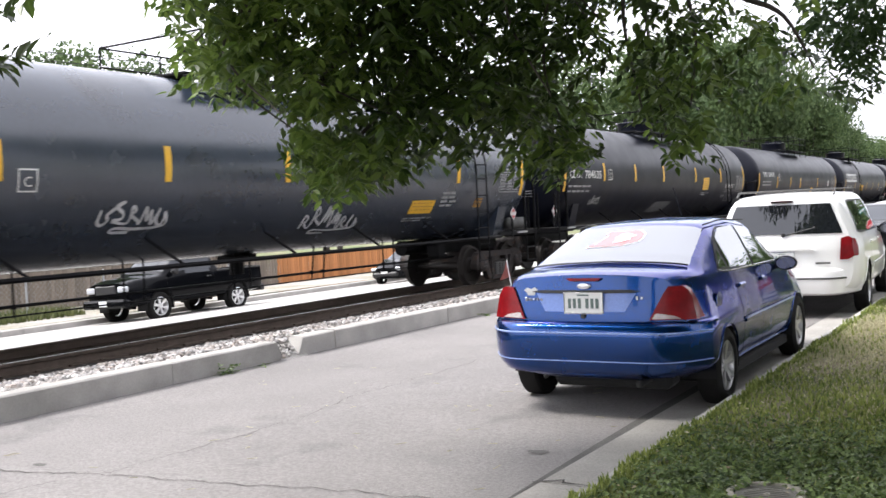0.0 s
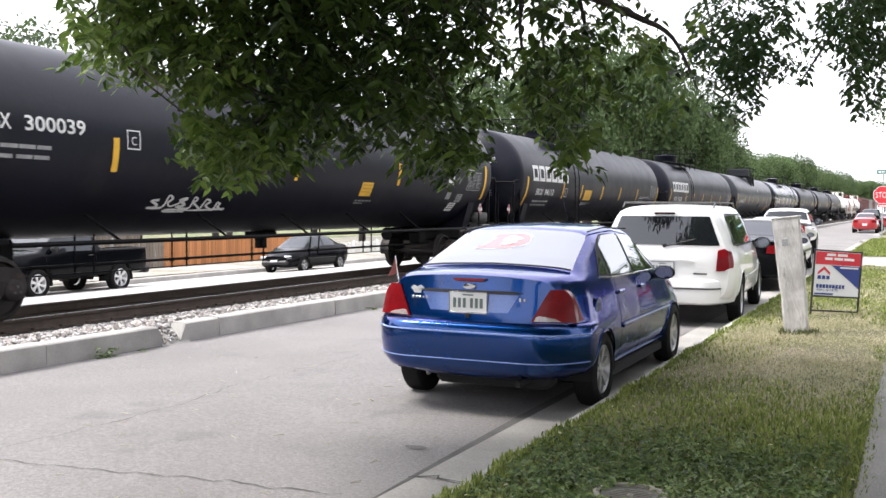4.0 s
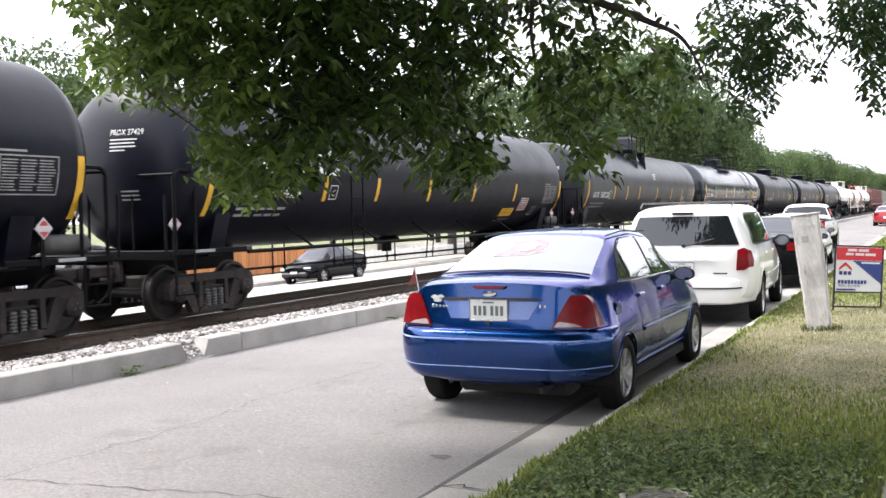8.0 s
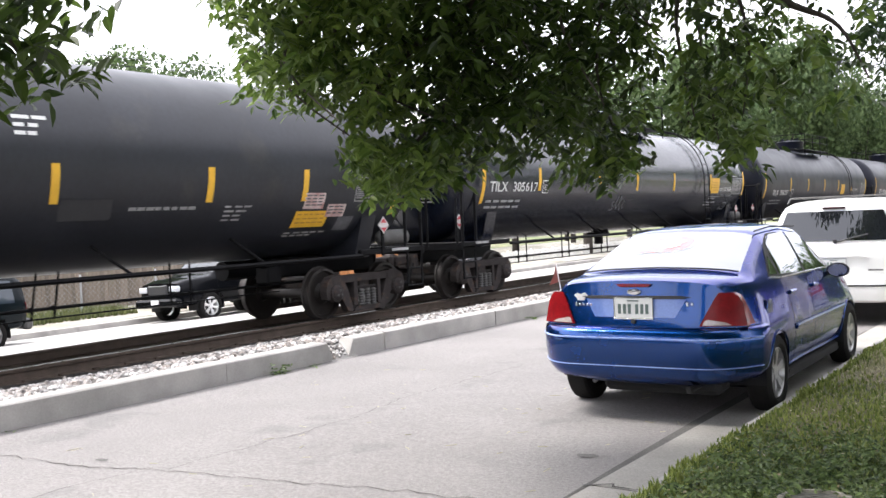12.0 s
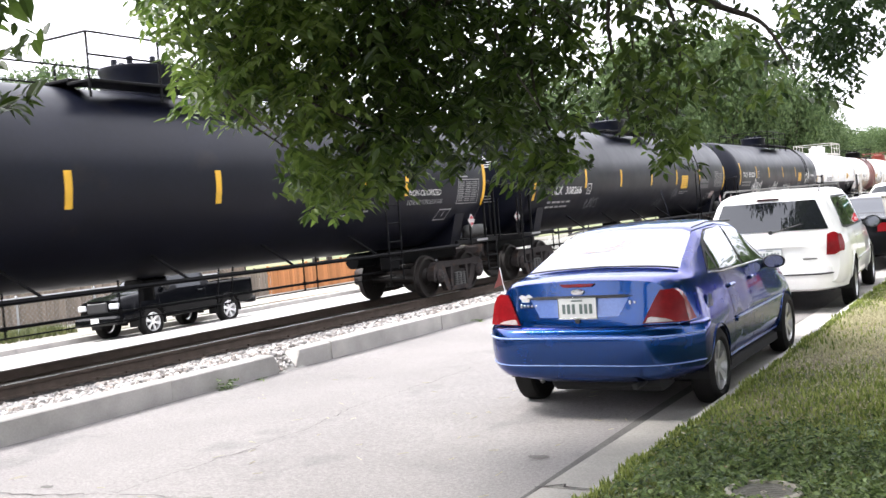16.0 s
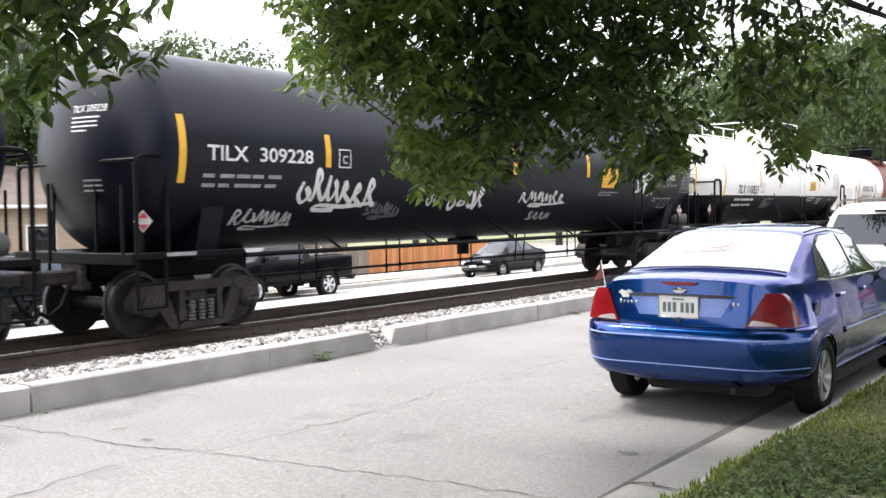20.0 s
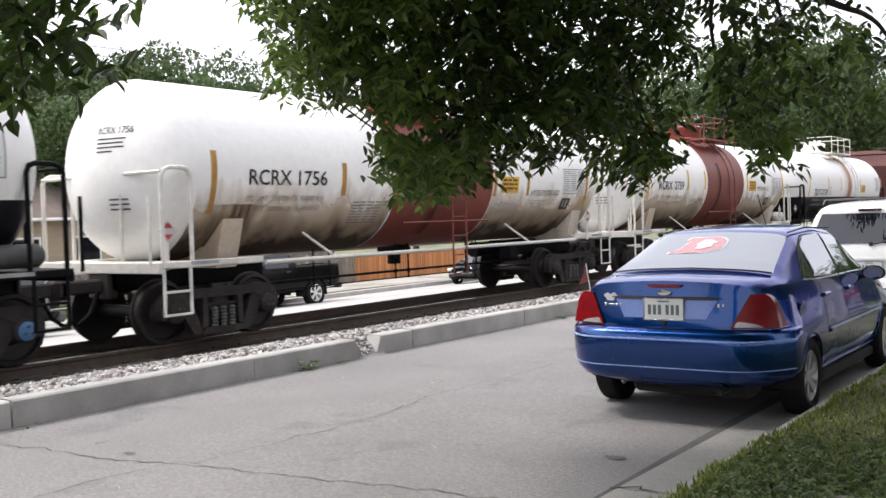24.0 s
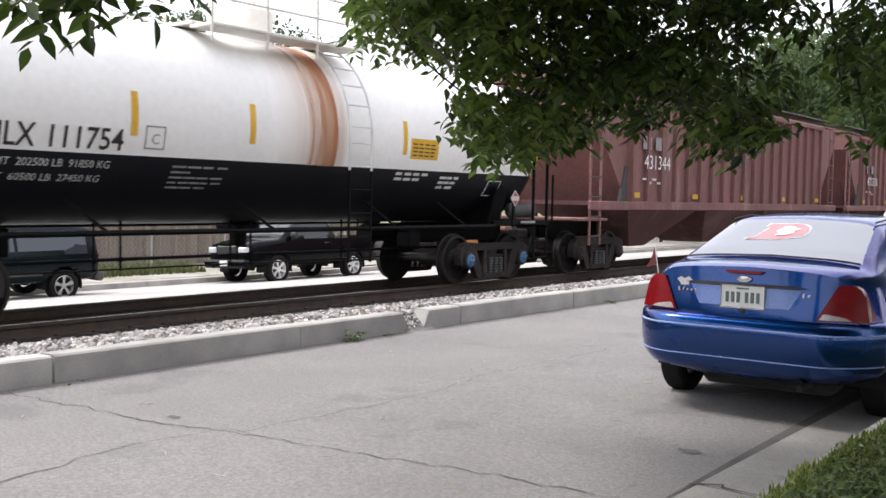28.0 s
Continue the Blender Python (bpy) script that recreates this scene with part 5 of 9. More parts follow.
def graded_dirt_film(name, pale, dark, z_top, z_low):
    """A film of tan dirt, its colour darkened by height towards the lower rim and torn into nothing at its upper one.
    """
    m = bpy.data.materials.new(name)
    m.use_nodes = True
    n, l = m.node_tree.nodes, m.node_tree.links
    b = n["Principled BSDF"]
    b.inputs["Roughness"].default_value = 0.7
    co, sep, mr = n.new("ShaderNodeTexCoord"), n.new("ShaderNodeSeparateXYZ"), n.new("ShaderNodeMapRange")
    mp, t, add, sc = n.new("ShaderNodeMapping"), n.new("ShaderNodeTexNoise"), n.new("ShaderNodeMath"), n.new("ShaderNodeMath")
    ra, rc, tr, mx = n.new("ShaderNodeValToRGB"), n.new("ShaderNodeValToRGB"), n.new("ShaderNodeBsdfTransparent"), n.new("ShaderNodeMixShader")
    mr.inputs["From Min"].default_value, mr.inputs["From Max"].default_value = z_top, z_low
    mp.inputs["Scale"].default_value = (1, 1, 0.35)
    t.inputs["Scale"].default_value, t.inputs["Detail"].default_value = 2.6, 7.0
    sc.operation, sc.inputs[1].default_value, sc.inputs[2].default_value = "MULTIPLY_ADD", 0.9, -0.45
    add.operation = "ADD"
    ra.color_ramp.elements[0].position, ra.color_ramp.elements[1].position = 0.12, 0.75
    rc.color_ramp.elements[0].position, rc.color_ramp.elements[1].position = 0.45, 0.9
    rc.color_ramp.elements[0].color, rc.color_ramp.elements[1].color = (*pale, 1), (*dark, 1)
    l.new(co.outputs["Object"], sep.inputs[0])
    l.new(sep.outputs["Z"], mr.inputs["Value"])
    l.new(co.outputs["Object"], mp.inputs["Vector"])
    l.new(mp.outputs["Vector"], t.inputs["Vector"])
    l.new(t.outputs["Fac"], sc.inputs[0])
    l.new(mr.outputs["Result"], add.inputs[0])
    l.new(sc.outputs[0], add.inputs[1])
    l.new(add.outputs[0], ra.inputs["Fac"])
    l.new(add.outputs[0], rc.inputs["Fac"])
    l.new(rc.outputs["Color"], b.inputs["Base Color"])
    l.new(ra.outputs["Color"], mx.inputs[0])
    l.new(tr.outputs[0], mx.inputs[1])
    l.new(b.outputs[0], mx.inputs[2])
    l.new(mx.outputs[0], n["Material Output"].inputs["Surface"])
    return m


def streak_film(name, y0, y1, pale, dark):
    """Rust washed down in upright streaks: faint at one side, thick and dark towards the other."""
    m = bpy.data.materials.new(name)
    m.use_nodes = True
    n, l = m.node_tree.nodes, m.node_tree.links
    b = n["Principled BSDF"]
    b.inputs["Roughness"].default_value = 0.65
    co, sep, mr = n.new("ShaderNodeTexCoord"), n.new("ShaderNodeSeparateXYZ"), n.new("ShaderNodeMapRange")
    env, mp, t, tone, add, cut = n.new("ShaderNodeValToRGB"), n.new("ShaderNodeMapping"), n.new("ShaderNodeTexNoise"), n.new("ShaderNodeValToRGB"), n.new("ShaderNodeMath"), n.new("ShaderNodeMath")
    tr, mx = n.new("ShaderNodeBsdfTransparent"), n.new("ShaderNodeMixShader")
    mr.inputs["From Min"].default_value, mr.inputs["From Max"].default_value = y0, y1
    el = env.color_ramp.elements
    el[0].position, el[0].color = 0.0, (0, 0, 0, 1)
    el[1].position, el[1].color = 1.0, (0, 0, 0, 1)
    for q, a in ((0.25, 0.16), (0.42, 0.3), (0.48, 0.72), (0.54, 0.45), (0.62, 0.85), (0.8, 0.95), (0.86, 0.4)):
        el.new(q).color = (a, a, a, 1)
    mp.inputs["Scale"].default_value = (0.25, 7.0, 0.3)
    t.inputs["Scale"].default_value, t.inputs["Detail"].default_value = 1.6, 6.0
    tone.color_ramp.elements[0].position, tone.color_ramp.elements[1].position = 0.36, 0.68
    tone.color_ramp.elements[0].color, tone.color_ramp.elements[1].color = (*dark, 1), (*pale, 1)
    add.operation, add.inputs[1].default_value, add.inputs[2].default_value = "MULTIPLY_ADD", -1.5, 1.55
    cut.operation, cut.use_clamp = "MULTIPLY", True
    l.new(co.outputs["Object"], sep.inputs[0])
    l.new(sep.outputs["Y"], mr.inputs["Value"])
    l.new(mr.outputs["Result"], env.inputs["Fac"])
    l.new(co.outputs["Object"], mp.inputs["Vector"])
    l.new(mp.outputs["Vector"], t.inputs["Vector"])
    l.new(t.outputs["Fac"], tone.inputs["Fac"])
    l.new(t.outputs["Fac"], add.inputs[0])
    l.new(env.outputs["Color"], cut.inputs[0])
    l.new(add.outputs[0], cut.inputs[1])
    l.new(tone.outputs["Color"], b.inputs["Base Color"])
    l.new(cut.outputs[0], mx.inputs[0])
    l.new(tr.outputs[0], mx.inputs[1])
    l.new(b.outputs[0], mx.inputs[2])
    l.new(mx.outputs[0], n["Material Output"].inputs["Surface"])
    return m


HALF_LAST = (G[14] - G[13]) / 2
RUST_RUN = streak_film("rust_run", 7.05 - HALF_LAST, 8.55 - HALF_LAST, (0.66, 0.40, 0.22), (0.36, 0.12, 0.045))
SPILL = streak_film("brown_spill", 1.3 - 7.5, 2.75 - 7.5, (0.34, 0.22, 0.12), (0.06, 0.035, 0.02))
RED_GRIME = streak_film("grime_run", -0.55, -0.12, (0.07, 0.03, 0.025), (0.012, 0.009, 0.009))
BELLY_DIRT_GRADED = graded_dirt_film("belly_dirt", (0.64, 0.50, 0.35), (0.06, 0.034, 0.02), 2.45, 1.25)
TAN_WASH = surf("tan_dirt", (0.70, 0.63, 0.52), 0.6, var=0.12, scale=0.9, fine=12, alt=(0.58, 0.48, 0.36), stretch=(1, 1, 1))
white_black_tank(G[10], G[11], "110833", False)
acid_tank(G[11], G[12], "1756")
acid_tank(G[12], G[13], "2759")
white_black_tank(G[13], G[14], "111754", True)

GREY_HOPPER = surf("weathered_grey_hopper", (0.36, 0.36, 0.34), 0.75, var=0.2, scale=0.9, fine=14, stretch=(1, 1, 0.3))
RIB_GREY = Build().prism([(-0.05, 1.62), (0.05, 1.62), (0.05, 4.05), (-0.05, 4.05)], 0, 0.10).mesh("rib", GREY_HOPPER)
RIB_MESH = Build().prism([(-0.05, 1.62), (0.05, 1.62), (0.05, 4.05), (-0.05, 4.05)], 0, 0.10).mesh("rib", HOPPER)


def hopper_car(start, end, number, grey=False):
    paint = GREY_HOPPER if grey else HOPPER
    L, h = end - start, (end - start) / 2
    car = thing("hopper_car", "weathered grey covered hopper car with vertical ribs" if grey else "faded oxide-red covered hopper car with vertical ribs", "hopper car", group="freight train")
    MOVING.append((car, (start + end) / 2))
    body = Build().prism([(-1.55, 1.5), (-1.55, 4.05), (-1.35, 4.2), (1.35, 4.2), (1.55, 4.05), (1.55, 1.5)], -h + 2.4, h - 2.4, "y")
    # sloped end sheets under an overhanging roof
    for s in (-1, 1):
        ya, yb = s * (h - 2.4), s * (h - 0.75)
        body.add([(-1.5, ya, 1.6), (1.5, ya, 1.6), (-1.5, yb, 3.6), (1.5, yb, 3.6), (-1.5, yb, 4.15), (1.5, yb, 4.15), (-1.5, ya, 4.15), (1.5, ya, 4.15)],
                 [(0, 1, 3, 2), (2, 3, 5, 4), (4, 5, 7, 6), (0, 2, 4, 6), (1, 3, 5, 7)])
    part("body", body, paint, car)
    part("roof", Build().prism([(-1.5, 4.2), (1.5, 4.2), (0.9, 4.38), (-0.9, 4.38)], -h + 0.7, h - 0.7, "y"), paint, car)
    part("roof_walkway", Build().box((1.05, 0, 4.46), (0.5, L - 1.6, 0.04), 0.01).box((-1.05, 0, 4.46), (0.5, L - 1.6, 0.04), 0.01), GREY_STEEL, car)
    n = 19
    for s in (-1, 1):
        for k in range(n):
            y = -h + 2.5 + (L - 5.0) * k / (n - 1)
            part("rib", RIB_GREY if grey else RIB_MESH, None, car, at=pose(s * 1.55, y, 0) @ pose(0, 0, 0, 0, 0, 0 if s > 0 else 180))
        part("side_sill", Build().box((s * 1.56, 0, 1.5), (0.12, L - 1.4, 0.2), 0.02), paint, car)
        part("top_chord", Build().box((s * 1.58, 0, 4.1), (0.12, L - 4.6, 0.14), 0.02), paint, car)
    for k in range(3):
        y = -4.4 + 4.4 * k
        part("discharge_hopper", Build().add([(-1.4, y - 2.1, 1.5), (1.4, y - 2.1, 1.5), (1.4, y + 2.1, 1.5), (-1.4, y + 2.1, 1.5), (-0.6, y - 0.4, 0.5), (0.6, y - 0.4, 0.5), (0.6, y + 0.4, 0.5), (-0.6, y + 0.4, 0.5)],
                                             [(0, 1, 5, 4), (1, 2, 6, 5), (2, 3, 7, 6), (3, 0, 4, 7), (4, 5, 6, 7)]), paint, car)
    for s in (-1, 1):
        part("end_platform", Build().box((0, s * (h - 1.1), 1.2), (3.0, 1.0, 0.06), 0.01), paint, car)
        for x in (-1.5, 1.5):
            lad = Build()
            for y in (h - 0.8, h - 1.25):
                lad.box((x, s * y, 2.4), (0.05, 0.05, 3.5), 0.01)
            part("ladder", lad, paint, car)
            for k in range(8):
                part("rung", Build().box((x + 0.02, s * (h - 1.02), 0.85 + 0.42 * k), (0.03, 0.5, 0.03)), GREY_STEEL, car)
            part("corner_post", Build().prism([(s * (h - 2.4), 1.5), (s * (h - 2.05), 1.5), (s * (h - 2.3), 2.4), (s * (h - 2.4), 2.4)], x - 0.04, x + 0.04), GREY_STEEL, car)
        part("stub_sill", Build().box((0, s * (h - 2.0), 0.95), (0.5, 2.8, 0.36), 0.03), BLACK_STEEL, car)
        coupler(car, s * h, s)
        add_truck(car, s * (h - 2.05))
    # stencils on the side
    def flat(vs, fs, y, z, m, name="lettering"):
        me = bpy.data.meshes.new(name)
        me.from_pydata([(1.656, y + u, z + v) for u, v in vs], [], fs)
        part(name, me, m, car)
    flat(*lettering(number, 0.32)[:2], -h + 3.0, 2.35, STENCIL)
    part("mark_shapes", Build().box((1.61, -h + 3.22, 2.95), (0.006, 0.42, 0.3)).box((1.61, -h + 3.85, 2.95), (0.006, 0.42, 0.3)), STENCIL_DIM, car)
    for k in range(4):
        part("small_print", Build().box((1.61, -h + 3.1 + 0.25 * k, 2.12 - 0.08 * (k % 2)), (0.006, 0.2, 0.05)), STENCIL, car)
    for k in range(5):
        part("reflector", Build().box((1.6, -h + 2.75 + k * (L - 5.5) / 4, 1.75), (0.008, 0.32, 0.12)), YELLOW, car, "yellow reflector")
    return car


for k in range(5):
    hopper_car(G[14] + 18.4 * k, G[14] + 18.4 * (k + 1), ("431344", "470218", "435506", "473390", "430127")[k], k in (2, 4))

# ---- parked vehicles ----
# paler copy of the body blue: highlights on edges, put in as colour
EDGE_HIGHLIGHT = surf("edge_highlight_blue", (0.25, 0.34, 0.62), 0.3, var=0.05, scale=2, coat=0.6)
BLUE_PAINT = surf("metallic_blue_paint", (0.003, 0.04, 0.178), 0.24, metal=0.85, var=0.06, scale=2, fine=900, coat=0.85, grain=0.05, spec=0.3)
BLUE_PAINT.node_tree.nodes["Principled BSDF"].inputs["Specular Tint"].default_value = (0.09, 0.30, 0.66, 1)
WHITE_PAINT = surf("white_car_paint", (0.80, 0.80, 0.78), 0.35, var=0.05, scale=2, coat=0.8, grain=0.01)
BLACK_PAINT = surf("black_car_paint", (0.003, 0.0034, 0.0045), 0.15, var=0.1, scale=2, grain=0.01, spec=0.12)
NAVY_PAINT = surf("dark_green_blue_paint", (0.0035, 0.007, 0.009), 0.2, var=0.1, scale=2, grain=0.01, spec=0.15)
RED_PAINT = surf("red_car_paint", (0.38, 0.02, 0.025), 0.3, var=0.05, scale=2, coat=0.9, grain=0.01)
TYRE = surf("tyre_rubber", (0.013, 0.0125, 0.012), 0.8, var=0.2, scale=8, bump=0.1, fine=80, spec=0.15)
ALLOY = surf("dusty_alloy", (0.50, 0.50, 0.50), 0.35, metal=0.8, var=0.15, scale=6)
CHROME_RIM = surf("polished_rim", (0.80, 0.80, 0.80), 0.3, metal=0.5, var=0.1, scale=6)
CHROME = plain("chrome", (0.75, 0.75, 0.76), 0.12, 1.0)
TRIM = surf("black_plastic_trim", (0.018, 0.018, 0.019), 0.55, var=0.15, scale=6)
WELL = plain("dark_wheel_well", (0.012, 0.012, 0.012), 0.95)
TAIL_RED = surf("red_lamp_lens", (0.19, 0.006, 0.009), 0.2, var=0.25, scale=10, spec=0.2)
DARK_LENS = surf("dark_lens", (0.03, 0.006, 0.007), 0.2, var=0.1, scale=10)
TAIL_CLEAR = surf("clear_lamp_lens", (0.42, 0.36, 0.34), 0.15, var=0.2, scale=30, coat=1.0)
HEAD_LENS = surf("headlamp_lens", (0.55, 0.57, 0.6), 0.1, var=0.2, scale=20, coat=1.0)
PLATE_WHITE = plain("plate_white", (0.70, 0.71, 0.70), 0.45)
PLATE_INK = plain("plate_green_ink", (0.10, 0.14, 0.13), 0.5)


def smooth_line(pts, rounds):
    for _ in range(rounds):
        pts = [pts[0]] + [tuple((a + 2 * b + c) / 4 for a, b, c in zip(pts[i - 1], pts[i], pts[i + 1])) for i in range(1, len(pts) - 1)] + [pts[-1]]
    return pts


class Vehicle:
    """A car body lofted from cross-sections (y, zb, wb, zm, wm, zt, wt, zr, wr): sill, widest line, belt and roof edge, from the tail at y = 0."""

    SPANS = (2, 5, 5, 6, 3, 4)

    def __init__(self, name, label, category, rows, paint, m, wheels, wheel_r, arch=0.06, bow_back=0.16, bow_front=0.3, lean=0.1, lean_from=0.7, crown=0.03, group="", axle_w=None, step=0.06, rim_spokes=5, rim_mat=None):
        self.ob = thing(name, label, category, m, group)
        self.rows, self.paint, self.L = rows, paint, rows[-1][0]
        self.bb, self.bf, self.lean, self.lean_from = bow_back, bow_front, lean, lean_from
        self.wmax = max(r[4] for r in rows)
        n = int(self.L / step) + 1
        ys = [self.L * k / n for k in range(n + 1)]
        cols = list(zip(*rows))
        params = [[float(np.interp(y, cols[0], c)) for c in cols[1:]] for y in ys]
        params = smooth_line([tuple(p) for p in params], 2)
        self.ys, self.sections, self.marks = ys, [], []
        for p in params:
            zb, wb, zm, wm, zt, wt, zr, wr = p
            key = [(0, zb), (wb, zb), (wm, zm), (wt, zt), (wr, zr), (wr * 0.62, zr + crown * 0.65), (0, zr + crown)]
            line = []
            for (a, b), c in zip(zip(key, key[1:]), self.SPANS):
                line += [(a[0] + (b[0] - a[0]) * k / c, a[1] + (b[1] - a[1]) * k / c) for k in range(c)]
            line.append(key[-1])
            self.sections.append(smooth_line(line, 2))
        self.span_of = [j for j, c in enumerate(self.SPANS) for _ in range(c)]
        self.wheels, self.wr = wheels, wheel_r
        self.arch_r = wheel_r + arch
        self.axle_w = axle_w or self.wmax - 0.015
        self.regions = []
        self.spokes, self.rim_mat = rim_spokes, rim_mat or ALLOY

    def bend(self, x, y, z):
        """Rounds the plan of the tail and of the nose, and leans the tail."""
        q = min(1.0, abs(x) / self.wmax)
        if y < 0.7:
            y += (self.bb * q ** 3 + self.lean * max(0, z - self.lean_from)) * (1 - y / 0.7)
        k = self.L - y
        if k < 1.0:
            y -= self.bf * q ** 2.4 * (1 - k / 1.0)
        return x, y, z

    def region(self, name, mat, test, label=""):
        self.regions.append((name, mat, test, label))

    def make(self, tail=True, cut_top=None):
        groups = {}
        n, m = len(self.ys), len(self.sections[0])
        for i in range(n - 1):
            ym = (self.ys[i] + self.ys[i + 1]) / 2
            for j in range(m - 1):
                a, b, c, d = (self.sections[i][j], self.sections[i][j + 1], self.sections[i + 1][j + 1], self.sections[i + 1][j])
                zc = (a[1] + b[1] + c[1] + d[1]) / 4
                xc = (a[0] + b[0] + c[0] + d[0]) / 4
                sp = self.span_of[j]
                if sp in (0, 1, 2) and xc > 0.5 * self.wmax and any(math.hypot(ym - w, zc - self.wr) < self.arch_r for w in self.wheels):
                    continue
                if cut_top and cut_top(sp, ym, xc, zc):
                    continue
                for s in (1, -1):
                    key = ("body", self.paint, "")
                    for name, mat, test, label in self.regions:
                        if test(sp, ym, xc, zc, s):
                            key = (name + (":r" if s > 0 and name.startswith("side") else ""), mat, label)
                            break
                    quad = [self.bend(s * p[0], y, p[1]) for p, y in ((a, self.ys[i]), (b, self.ys[i]), (c, self.ys[i + 1]), (d, self.ys[i + 1]))]
                    groups.setdefault(key, Build()).add(quad, [(0, 1, 2, 3)] if s > 0 else [(3, 2, 1, 0)])
        # tail and nose
        body = groups[("body", self.paint, "")]
        for i, y in ((0, 0.0), (n - 1, self.L)):
            sec = self.sections[i]
            k = 14
            vs = [self.bend(p[0] * (2 * q / k - 1), y, p[1]) for p in sec for q in range(k + 1)]
            body.add(vs, [(r * (k + 1) + q, r * (k + 1) + q + 1, (r + 1) * (k + 1) + q + 1, (r + 1) * (k + 1) + q) for r in range(len(sec) - 1) for q in range(k)])
        for (name, mat, label), b in groups.items():
            me = b.mesh(name.split(":")[0], mat)
            bm = bmesh.new()
            bm.from_mesh(me)
            bmesh.ops.remove_doubles(bm, verts=bm.verts, dist=0.0008)
            bmesh.ops.recalc_face_normals(bm, faces=bm.faces)
            bm.to_mesh(me)
            bm.free()
            me.polygons.foreach_set("use_smooth", [True] * len(me.polygons))
            me.set_sharp_from_angle(angle=radians(38))
            part(name.split(":")[0], me, mat, self.ob, label)
        self.lips()
        for w in self.wheels:
            for s in (-1, 1):
                self.wheel(w, s)
        return self

    def lips(self):
        for w in self.wheels:
            for s in (-1, 1):
                b = Build()
                lo = math.degrees(math.asin(max(-0.9, (self.rows[3][1] - self.wr) / self.arch_r)))
                pts = []
                for k in range(21):
                    a = radians(lo + (180 - 2 * lo) * k / 20)
                    y, z = w + self.arch_r * 1.02 * math.cos(a), self.wr + self.arch_r * 1.02 * math.sin(a)
                    x = self.side_x(y, z)
                    pts.append(self.bend(s * (x + 0.004), y, z))
                b.pipe(pts, 0.006, 6)
                part("wheel_arch", b, self.paint, self.ob)
                part("wheel_well", Build().lathe([(s * (self.wmax - 0.03), self.arch_r), (s * (self.wmax - 0.42), self.arch_r), (s * (self.wmax - 0.42), 0.01)], 20, "x", (0, w, self.wr), (-10, 190)), WELL, self.ob)

    def side_x(self, y, z):
        """Half-width of the body at a place of its flank."""
        i = max(0, min(len(self.ys) - 2, int(y / (self.ys[1] - self.ys[0]))))
        f = min(1.0, max(0.0, (y - self.ys[i]) / (self.ys[i + 1] - self.ys[i])))
        out = []
        for sec in (self.sections[i], self.sections[i + 1]):
            best = 0.0
            for a, b in zip(sec, sec[1:]):
                if (a[1] - z) * (b[1] - z) <= 0 and abs(a[1] - b[1]) > 1e-6:
                    best = max(best, a[0] + (b[0] - a[0]) * (z - a[1]) / (b[1] - a[1]))
            out.append(best or self.wmax * 0.9)
        return out[0] + (out[1] - out[0]) * f

    def wheel(self, y, s):
        r, x, wd = self.wr, self.axle_w, 0.18 if self.wr < 0.36 else 0.26
        prof = [(-wd, r * 0.62), (-wd, r * 0.9), (-wd * 0.9, r * 0.98), (-wd * 0.75, r), (-wd * 0.25, r), (-wd * 0.1, r * 0.98), (0, r * 0.9), (0.004, r * 0.75), (-0.012, r * 0.66), (-0.02, r * 0.62), (-wd, r * 0.62)]
        w = part("wheel", Build().lathe([(s * (x + a), q) for a, q in prof], 32, "x", (0, y, r)), TYRE, self.ob, smooth=35)
        rim = Build().lathe([(s * (x - 0.015), r * 0.655), (s * (x - 0.008), r * 0.62), (s * (x - 0.05), r * 0.575), (s * (x - 0.14), r * 0.56)], 28, "x", (0, y, r))
        rim.lathe([(s * (x - 0.06), r * 0.2), (s * (x - 0.025), r * 0.17), (s * (x - 0.02), 0.001)], 14, "x", (0, y, r))
        for k in range(self.spokes):
            a = 2 * math.pi * k / self.spokes + 0.3
            ca, sa = math.cos(a), math.sin(a)
            for o in (-0.22, 0.22):
                a2 = a + o * 0.5
                rim.add([(s * (x - d), y + rr * math.cos(aa), r + rr * math.sin(aa)) for d, rr, aa in ((0.03, r * 0.15, a2 - 0.25), (0.03, r * 0.15, a2 + 0.25), (0.018, r * 0.6, a2 + 0.09), (0.018, r * 0.6, a2 - 0.09),
                                                                                                (0.06, r * 0.15, a2 - 0.25), (0.06, r * 0.15, a2 + 0.25), (0.06, r * 0.6, a2 + 0.09), (0.06, r * 0.6, a2 - 0.09))],
                        [(0, 1, 2, 3), (0, 3, 7, 4), (1, 5, 6, 2), (3, 2, 6, 7), (4, 7, 6, 5)])
        part("rim", rim, self.rim_mat, w, "spoked alloy rim", smooth=35)
        part("brake_disc", Build().lathe([(s * (x - 0.1), r * 0.5), (s * (x - 0.1), 0.001)], 18, "x", (0, y, r)), WELL, w)

    def on_tail(self, x, z, e=0.006):
        p = self.bend(x, 0.0, z)
        return (p[0], p[1] - e, p[2])

    def tail_shape(self, name, poly, mat, e=0.008, thick=0.02, label="", parent=None, grid=10):
        """A panel that follows the tail: poly of (x, z) is convex."""
        b = Build()
        xs = [p[0] for p in poly]
        lo, hi = min(xs), max(xs)
        cols = []
        for k in range(grid + 1):
            x = lo + (hi - lo) * k / grid
            zs = []
            for (x0, z0), (x1, z1) in zip(poly, poly[1:] + poly[:1]):
                if (x0 - x) * (x1 - x) <= 0 and abs(x1 - x0) > 1e-9:
                    zs.append(z0 + (z1 - z0) * (x - x0) / (x1 - x0))
                elif abs(x0 - x) < 1e-9:
                    zs.append(z0)
            cols.append((x, min(zs), max(zs)))
        vs = []
        for x, z0, z1 in cols:
            zs = [z0 + (z1 - z0) * k / 4 for k in range(5)]
